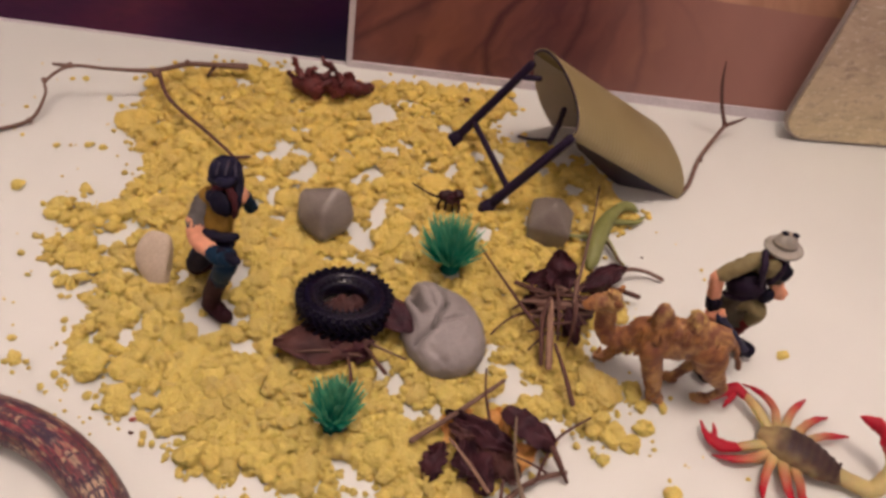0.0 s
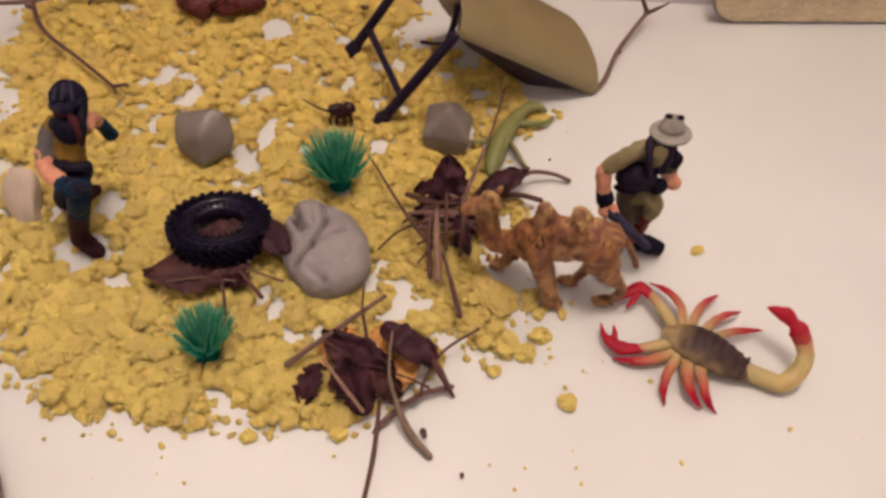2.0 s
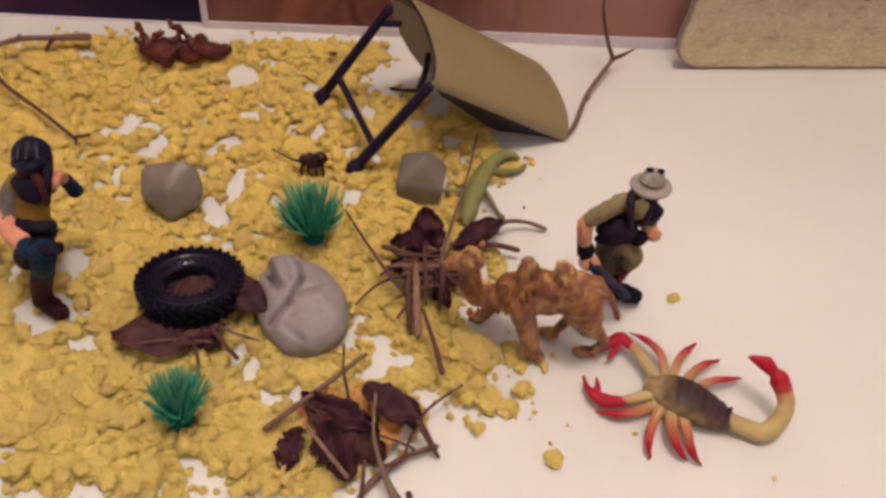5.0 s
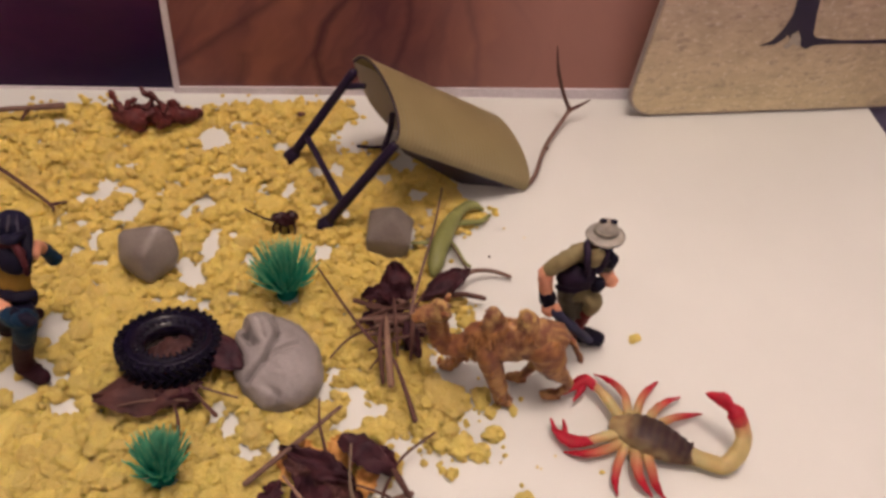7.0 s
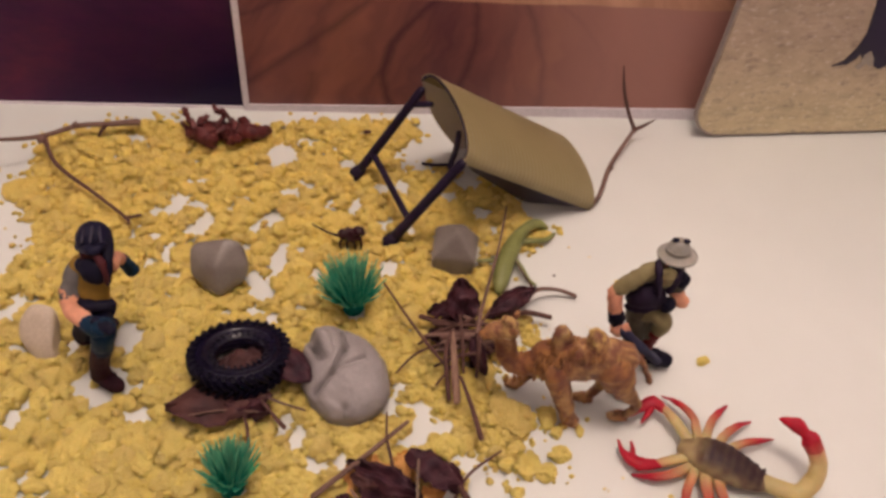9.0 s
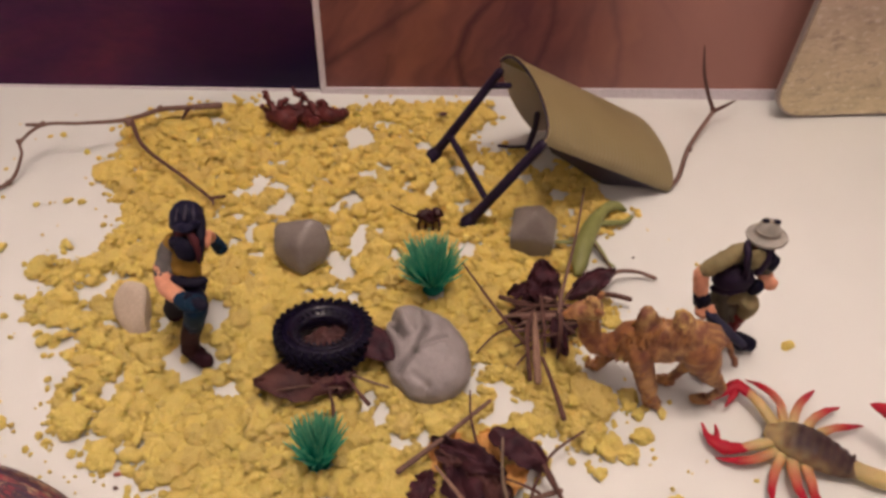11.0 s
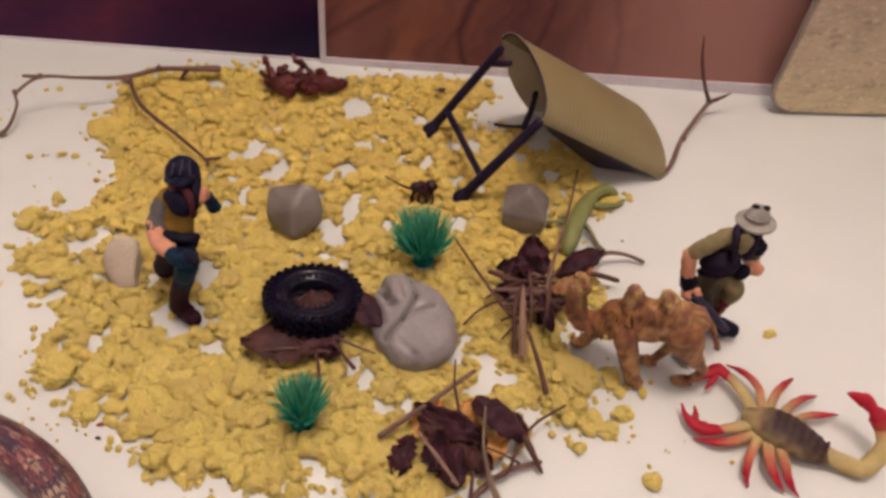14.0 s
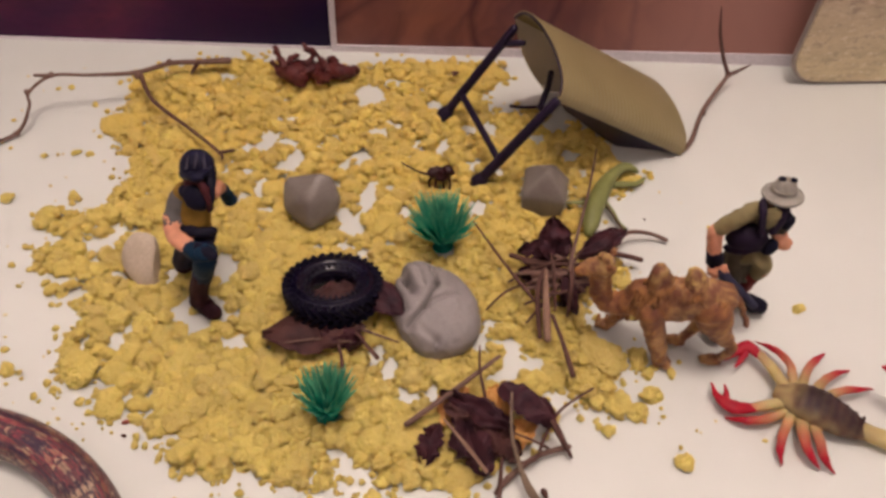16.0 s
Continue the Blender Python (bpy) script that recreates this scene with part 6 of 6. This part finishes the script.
lizard = thing("toy_lizard", (0.119, 0.41, 0.004), "green rubber toy lizard lying at the edge of the sand", "toy lizard")
part("trunk", Shape().tube([(0.1150, 0.3835, 0.006), (0.1155, 0.389, 0.007), (0.1165, 0.400, 0.008), (0.1200, 0.415, 0.008), (0.1240, 0.4265, 0.008)], [0.0026, 0.0048, 0.0056, 0.0054, 0.0042], 16, 7), GREEN, lizard)
part("head", Shape().tube([(0.1235, 0.4255, 0.008), (0.1285, 0.434, 0.008), (0.1325, 0.4375, 0.0085), (0.1365, 0.4385, 0.008), (0.1405, 0.4375, 0.007)], [0.0042, 0.0034, 0.0034, 0.0028, 0.0012], 14, 6), GREEN, lizard)
for pts, rad in (([(0.123, 0.408, 0.006), (0.1275, 0.403, 0.005), (0.132, 0.397, 0.003), (0.136, 0.395, 0.002)], [0.0020, 0.0015, 0.0012, 0.0007]),
                 ([(0.126, 0.424, 0.006), (0.134, 0.427, 0.005), (0.141, 0.430, 0.004), (0.146, 0.437, 0.003)], [0.0022, 0.0019, 0.0017, 0.0010]),
                 ([(0.115, 0.408, 0.006), (0.107, 0.405, 0.006), (0.100, 0.404, 0.006)], [0.0019, 0.0015, 0.0009])):
    part("leg", Shape().tube(pts, rad, 10, 5), GREEN, lizard)

beast = thing("toy_animal", (-0.075, 0.478, 0.004), "maroon plastic toy animal lying on its back on the sand", "toy animal")


def rough_cast(name, shape):
    roughen(shape, 0.0023, 380)
    roughen(shape, 0.0009, 900)
    return part(name, shape, MAROON, beast)


trunk_shape = Shape().tube([(-0.09, 0.476, 0.011), (-0.082, 0.475, 0.012), (-0.074, 0.481, 0.011), (-0.063, 0.481, 0.011), (-0.058, 0.484, 0.011)], [0.0046, 0.0068, 0.0060, 0.0064, 0.0040], 16, 8)
trunk_shape.ball((-0.078, 0.472, 0.01), (0.0062, 0.005, 0.0050), (0, 0, 0), 14, 10, 0.3, 300)
trunk_shape.ball((-0.064, 0.475, 0.012), (0.0050, 0.005, 0.0052), (0, 0, 0), 14, 10, 0.3, 300)
rough_cast("trunk", trunk_shape)
head_shape = Shape().tube([(-0.059, 0.483, 0.013), (-0.052, 0.482, 0.012), (-0.047, 0.486, 0.01), (-0.045, 0.49, 0.01)], [0.0048, 0.0050, 0.0036, 0.0022], 12, 5)
rough_cast("head", head_shape.ball((-0.059, 0.486, 0.017), (0.0038, 0.003, 0.0034), (0, 0, 0), 12, 8, 0.2, 300))
for pts in ([(-0.086, 0.473, 0.016), (-0.091, 0.476, 0.02), (-0.093, 0.478, 0.024), (-0.095, 0.479, 0.026)], [(-0.085, 0.476, 0.018), (-0.083, 0.477, 0.022), (-0.08, 0.479, 0.023)], [(-0.074, 0.479, 0.018), (-0.07, 0.482, 0.022), (-0.074, 0.482, 0.026), (-0.077, 0.485, 0.028)],
            [(-0.063, 0.479, 0.017), (-0.067, 0.482, 0.022), (-0.074, 0.485, 0.024)], [(-0.054, 0.482, 0.01), (-0.05, 0.481, 0.008)]):
    rough_cast("leg", Shape().tube(pts, [0.0022] + [0.0015] * (len(pts) - 2) + [0.0013], 10, 5))
rough_cast("tail", Shape().tube([(-0.089, 0.472, 0.013), (-0.095, 0.478, 0.012), (-0.099, 0.482, 0.011)], [0.0022, 0.0015, 0.0011], 10, 5))

bug = thing("toy_insect", (0.026, 0.404, 0.004), "small dark maroon plastic toy insect on the sand", "toy insect")
shell = Shape().ball((0.027, 0.405, 0.012), (0.0056, 0.0040, 0.0042), (0, 8, 15), 16, 12, 0.5, 420)
part("trunk", shell.ball((0.0305, 0.406, 0.0145), (0.0036, 0.0030, 0.0030), (0, 0, 0), 12, 8, 0.4, 400), MAROON_DARK, bug)
part("head", Shape().ball((0.0225, 0.404, 0.013), (0.0040, 0.0034, 0.0034), (0, 0, 0), 12, 8, 0.3, 400), MAROON_DARK, bug)
for pts in ([(0.022, 0.403, 0.011), (0.02, 0.402, 0.007), (0.021, 0.401, 0.004)], [(0.024, 0.403, 0.01), (0.0245, 0.401, 0.005)], [(0.027, 0.404, 0.011), (0.0285, 0.403, 0.007), (0.029, 0.402, 0.004)], [(0.030, 0.405, 0.012), (0.0325, 0.403, 0.008), (0.0325, 0.402, 0.004)]):
    part("leg", Shape().tube(pts, [0.0011] + [0.0007] * (len(pts) - 1), 8, 4), MAROON_DARK, bug)
# a thin twig lying beside the insect, kept as one of its parts
part("thin_twig", Shape().tube([(0.019, 0.404, 0.011), (0.013, 0.406, 0.01), (0.002, 0.411, 0.01)], [0.0009, 0.0006, 0.0004], 8, 4), MAROON_DARK, bug)

# ---- toy figures ----
SKIN, NAVY, TEAL, GOLD, GREY, BOOT, INK, BLOOD = (0.62, 0.295, 0.185), (0.009, 0.008, 0.026), (0.004, 0.022, 0.050), (0.225, 0.130, 0.022), (0.115, 0.108, 0.104), (0.030, 0.008, 0.014), (0.006, 0.005, 0.016), (0.060, 0.013, 0.017)
fg = Shape()


def limb(shape, colour, pts, radii, seg=14, flat=(1.0, 1.0)):
    shape.tube(pts, radii, seg, 5, [colour] * len(pts), flat)


def knob(shape, colour, at, radii, turn=(0, 0, 0), rough=0.0):
    shape.now = colour
    shape.ball(at, radii, turn, 18, 12, rough, 300)


limb(fg, BOOT, [(-0.093, 0.312, 0.011), (-0.089, 0.317, 0.01), (-0.083, 0.322, 0.01)], [0.0050, 0.0044, 0.0036])
limb(fg, NAVY, [(-0.083, 0.31, 0.035), (-0.093, 0.312, 0.014)], [0.0068, 0.0054])
limb(fg, NAVY, [(-0.077, 0.306, 0.041), (-0.067, 0.293, 0.047)], [0.0066, 0.0056])
limb(fg, (0.009, 0.024, 0.055), [(-0.067, 0.293, 0.048), (-0.072, 0.293, 0.031)], [0.0054, 0.0048])
limb(fg, TEAL, [(-0.066, 0.291, 0.05), (-0.07, 0.292, 0.038)], [0.0055, 0.0050])
limb(fg, BOOT, [(-0.072, 0.293, 0.032), (-0.077, 0.294, 0.017), (-0.078, 0.293, 0.008)], [0.0050, 0.0048, 0.0048])
limb(fg, BOOT, [(-0.079, 0.295, 0.006), (-0.074, 0.292, 0.005), (-0.07, 0.29, 0.005)], [0.0048, 0.0046, 0.0044])
knob(fg, NAVY, (-0.078, 0.308, 0.043), (0.0095, 0.0075, 0.0065))
limb(fg, INK, [(-0.081, 0.302, 0.053), (-0.071, 0.298, 0.057), (-0.066, 0.302, 0.055)], [0.0022, 0.0024, 0.0022])
limb(fg, GOLD, [(-0.077, 0.307, 0.047), (-0.076, 0.308, 0.059), (-0.075, 0.31, 0.068)], [0.0062, 0.0072, 0.0060], 18, (1.10, 0.82))
knob(fg, INK, (-0.07, 0.302, 0.076), (0.0066, 0.0036, 0.0078))
knob(fg, INK, (-0.071, 0.304, 0.077), (0.0080, 0.0050, 0.0040))
knob(fg, GOLD, (-0.081, 0.31, 0.069), (0.0046, 0.0048, 0.0054))
knob(fg, GOLD, (-0.067, 0.31, 0.072), (0.0042, 0.0046, 0.0052))
limb(fg, GREY, [(-0.083, 0.308, 0.067), (-0.085, 0.306, 0.06), (-0.086, 0.304, 0.056)], [0.0043, 0.0046, 0.0050])
limb(fg, SKIN, [(-0.086, 0.304, 0.057), (-0.084, 0.3, 0.05), (-0.073, 0.291, 0.054)], [0.0046, 0.0047, 0.0036])
limb(fg, TEAL, [(-0.072, 0.29, 0.054), (-0.067, 0.288, 0.055)], [0.0040, 0.0044])
knob(fg, TEAL, (-0.064, 0.287, 0.057), (0.0050, 0.0042, 0.0044))
limb(fg, INK, [(-0.067, 0.288, 0.059), (-0.059, 0.285, 0.059)], [0.0022, 0.0026])
knob(fg, BLOOD, (-0.071, 0.308, 0.082), (0.0060, 0.0058, 0.0072))
limb(fg, BLOOD, [(-0.066, 0.302, 0.087), (-0.063, 0.3, 0.084), (-0.063, 0.3, 0.076), (-0.065, 0.302, 0.068)], [0.0018, 0.0020, 0.0015, 0.0008])
limb(fg, INK, [(-0.064, 0.31, 0.087), (-0.062, 0.304, 0.082), (-0.064, 0.302, 0.07)], [0.0028, 0.0020, 0.0014])
knob(fg, NAVY, (-0.071, 0.312, 0.086), (0.0082, 0.0086, 0.0084))
limb(fg, NAVY, [(-0.077, 0.308, 0.084), (-0.067, 0.302, 0.09), (-0.064, 0.308, 0.088)], [0.0020, 0.0024, 0.0020])
for k in (-1, 0, 1):
    limb(fg, (0.060, 0.054, 0.080), [(-0.067, 0.308, 0.099) if k == 0 else ((-0.072, 0.308, 0.096) if k < 0 else (-0.064, 0.308, 0.099)), (-0.067, 0.303, 0.095) if k == 0 else ((-0.072, 0.304, 0.092) if k < 0 else (-0.063, 0.304, 0.095))], [0.0005, 0.0006], 8)
# the upper part of the figure leans back
for i, (x, y, z) in enumerate(fg.v):
    lean = min(1.0, max(0.0, (z - 0.045) / 0.041))
    fg.v[i] = (x - 0.007 * lean, y + 0.012 * lean, z - 0.012 * lean)
limb(fg, SKIN, [(-0.0695, 0.3185, 0.0655), (-0.0712, 0.325, 0.0615), (-0.0715, 0.3295, 0.0550)], [0.0038, 0.0031, 0.0028])
limb(fg, TEAL, [(-0.0715, 0.3295, 0.0550), (-0.0705, 0.3320, 0.0475)], [0.0031, 0.0035])
knob(fg, TEAL, (-0.0700, 0.3325, 0.0445), (0.0038, 0.0034, 0.0036))
roughen(fg, 0.0007, 420)
soldier = part("toy_figure", fg, PAINTED)
tagged(soldier, "painted plastic toy figure with a dark helmet kneeling in the sand", "toy figure", "toy figures")

KHAKI, KHAKI_DARK, VEST, STEEL, SOCK = (0.215, 0.178, 0.088), (0.098, 0.084, 0.058), (0.018, 0.010, 0.026), (0.034, 0.034, 0.070), (0.19, 0.022, 0.020)
ex = Shape()
limb(ex, INK, [(0.194, 0.354, 0.008), (0.2, 0.352, 0.007), (0.207, 0.351, 0.006)], [0.0046, 0.0050, 0.0044])
limb(ex, INK, [(0.179, 0.332, 0.006), (0.182, 0.329, 0.006), (0.184, 0.327, 0.005)], [0.0037, 0.0039, 0.0034])
limb(ex, SOCK, [(0.194, 0.351, 0.012), (0.194, 0.349, 0.026), (0.194, 0.347, 0.035)], [0.0034, 0.0035, 0.0037])
limb(ex, KHAKI_DARK, [(0.194, 0.35, 0.026), (0.194, 0.348, 0.037)], [0.0032, 0.0042])
limb(ex, KHAKI, [(0.195, 0.346, 0.038), (0.194, 0.344, 0.048), (0.189, 0.347, 0.05), (0.184, 0.35, 0.046)], [0.0040, 0.0047, 0.0054, 0.0060])
limb(ex, KHAKI_DARK, [(0.187, 0.349, 0.042), (0.192, 0.349, 0.03)], [0.0050, 0.0040])
limb(ex, KHAKI_DARK, [(0.183, 0.35, 0.043), (0.185, 0.347, 0.026), (0.184, 0.342, 0.011), (0.18, 0.33, 0.01)], [0.0062, 0.0052, 0.0042, 0.0035])
limb(ex, KHAKI_DARK, [(0.183, 0.35, 0.046), (0.184, 0.351, 0.059), (0.186, 0.353, 0.069), (0.188, 0.354, 0.078)], [0.0062, 0.0068, 0.0068, 0.0042], 18)
limb(ex, VEST, [(0.176, 0.345, 0.054), (0.182, 0.342, 0.058), (0.19, 0.345, 0.06)], [0.0025, 0.0029, 0.0025])
knob(ex, VEST, (0.1820, 0.3455, 0.0625), (0.0098, 0.0062, 0.0080), (0, -20, 0))
limb(ex, VEST, [(0.182, 0.348, 0.085), (0.183, 0.342, 0.08), (0.186, 0.342, 0.069)], [0.0015, 0.0017, 0.0016])
limb(ex, VEST, [(0.192, 0.35, 0.083), (0.192, 0.345, 0.08), (0.191, 0.344, 0.071)], [0.0018, 0.0020, 0.0018])
knob(ex, KHAKI, (0.1875, 0.3455, 0.0775), (0.0056, 0.0030, 0.0066))
limb(ex, KHAKI, [(0.181, 0.349, 0.078), (0.174, 0.345, 0.075), (0.168, 0.343, 0.069)], [0.0042, 0.0041, 0.0040])
limb(ex, SKIN, [(0.166, 0.343, 0.066), (0.167, 0.342, 0.061), (0.169, 0.34, 0.053)], [0.0034, 0.0037, 0.0032])
limb(ex, INK, [(0.169, 0.34, 0.053), (0.171, 0.34, 0.048)], [0.0039, 0.0039])
knob(ex, SKIN, (0.173, 0.338, 0.044), (0.0048, 0.0041, 0.0041))
limb(ex, SKIN, [(0.175, 0.336, 0.049), (0.178, 0.336, 0.042)], [0.0018, 0.0015])
limb(ex, STEEL, [(0.175, 0.335, 0.046), (0.184, 0.336, 0.036), (0.198, 0.338, 0.022)], [0.0025, 0.0027, 0.0020])
knob(ex, INK, (0.196, 0.348, 0.075), (0.0038, 0.0034, 0.0046))
limb(ex, INK, [(0.193, 0.35, 0.082), (0.195, 0.347, 0.078)], [0.0018, 0.0022])
knob(ex, INK, (0.193, 0.344, 0.06), (0.0038, 0.0031, 0.0053))
limb(ex, KHAKI_DARK, [(0.193, 0.354, 0.07), (0.196, 0.35, 0.065)], [0.0048, 0.0040])
limb(ex, SKIN, [(0.196, 0.349, 0.064), (0.198, 0.347, 0.063)], [0.0034, 0.0033])
knob(ex, SKIN, (0.199, 0.346, 0.062), (0.0038, 0.0034, 0.0040))
knob(ex, fade(SKIN, BLOOD, 0.55), (0.191, 0.352, 0.081), (0.0050, 0.0050, 0.0055))
knob(ex, VEST, (0.191, 0.348, 0.081), (0.0040, 0.0026, 0.0034))
roughen(ex, 0.0009, 380)
roughen(ex, 0.0003, 1100)
HAT = pose(*(0.191, 0.354, 0.0862), -10, -5, 0) @ Matrix.Scale(0.80, 4)
ex.now = (0.30, 0.285, 0.25)
ex.lathe(HAT, [(0.0, 0.0098), (0.0018, 0.0097), (0.0040, 0.0089), (0.0056, 0.0072), (0.0066, 0.0045), (0.0069, 0.0018), (0.0088, 0.0004), (0.0108, -0.0006), (0.0115, -0.0002), (0.0119, -0.0010), (0.0114, -0.0022), (0.0070, -0.0012), (0.0, -0.0006)], 40)
ex.now = (0.26, 0.24, 0.205)
ex.lathe(HAT, [(0.0067, 0.0042), (0.0073, 0.0040), (0.0075, 0.0018), (0.0070, 0.0012)], 36)
ex.now = (0.30, 0.265, 0.215)
ex.tube([HAT @ Vector((-0.004, -0.001, 0.0095)), HAT @ Vector((0.004, -0.001, 0.0095))], [0.0010, 0.0010], 8, 3)
knob(ex, INK, HAT @ Vector((-0.0030, -0.0012, 0.0104)), (0.0018, 0.0014, 0.0009))
knob(ex, INK, HAT @ Vector((0.0032, -0.0012, 0.0102)), (0.0018, 0.0014, 0.0009))
explorer = part("toy_figure", ex, PAINTED)
tagged(explorer, "painted toy explorer in khaki with a pale sun helmet", "toy figure", "toy figures")
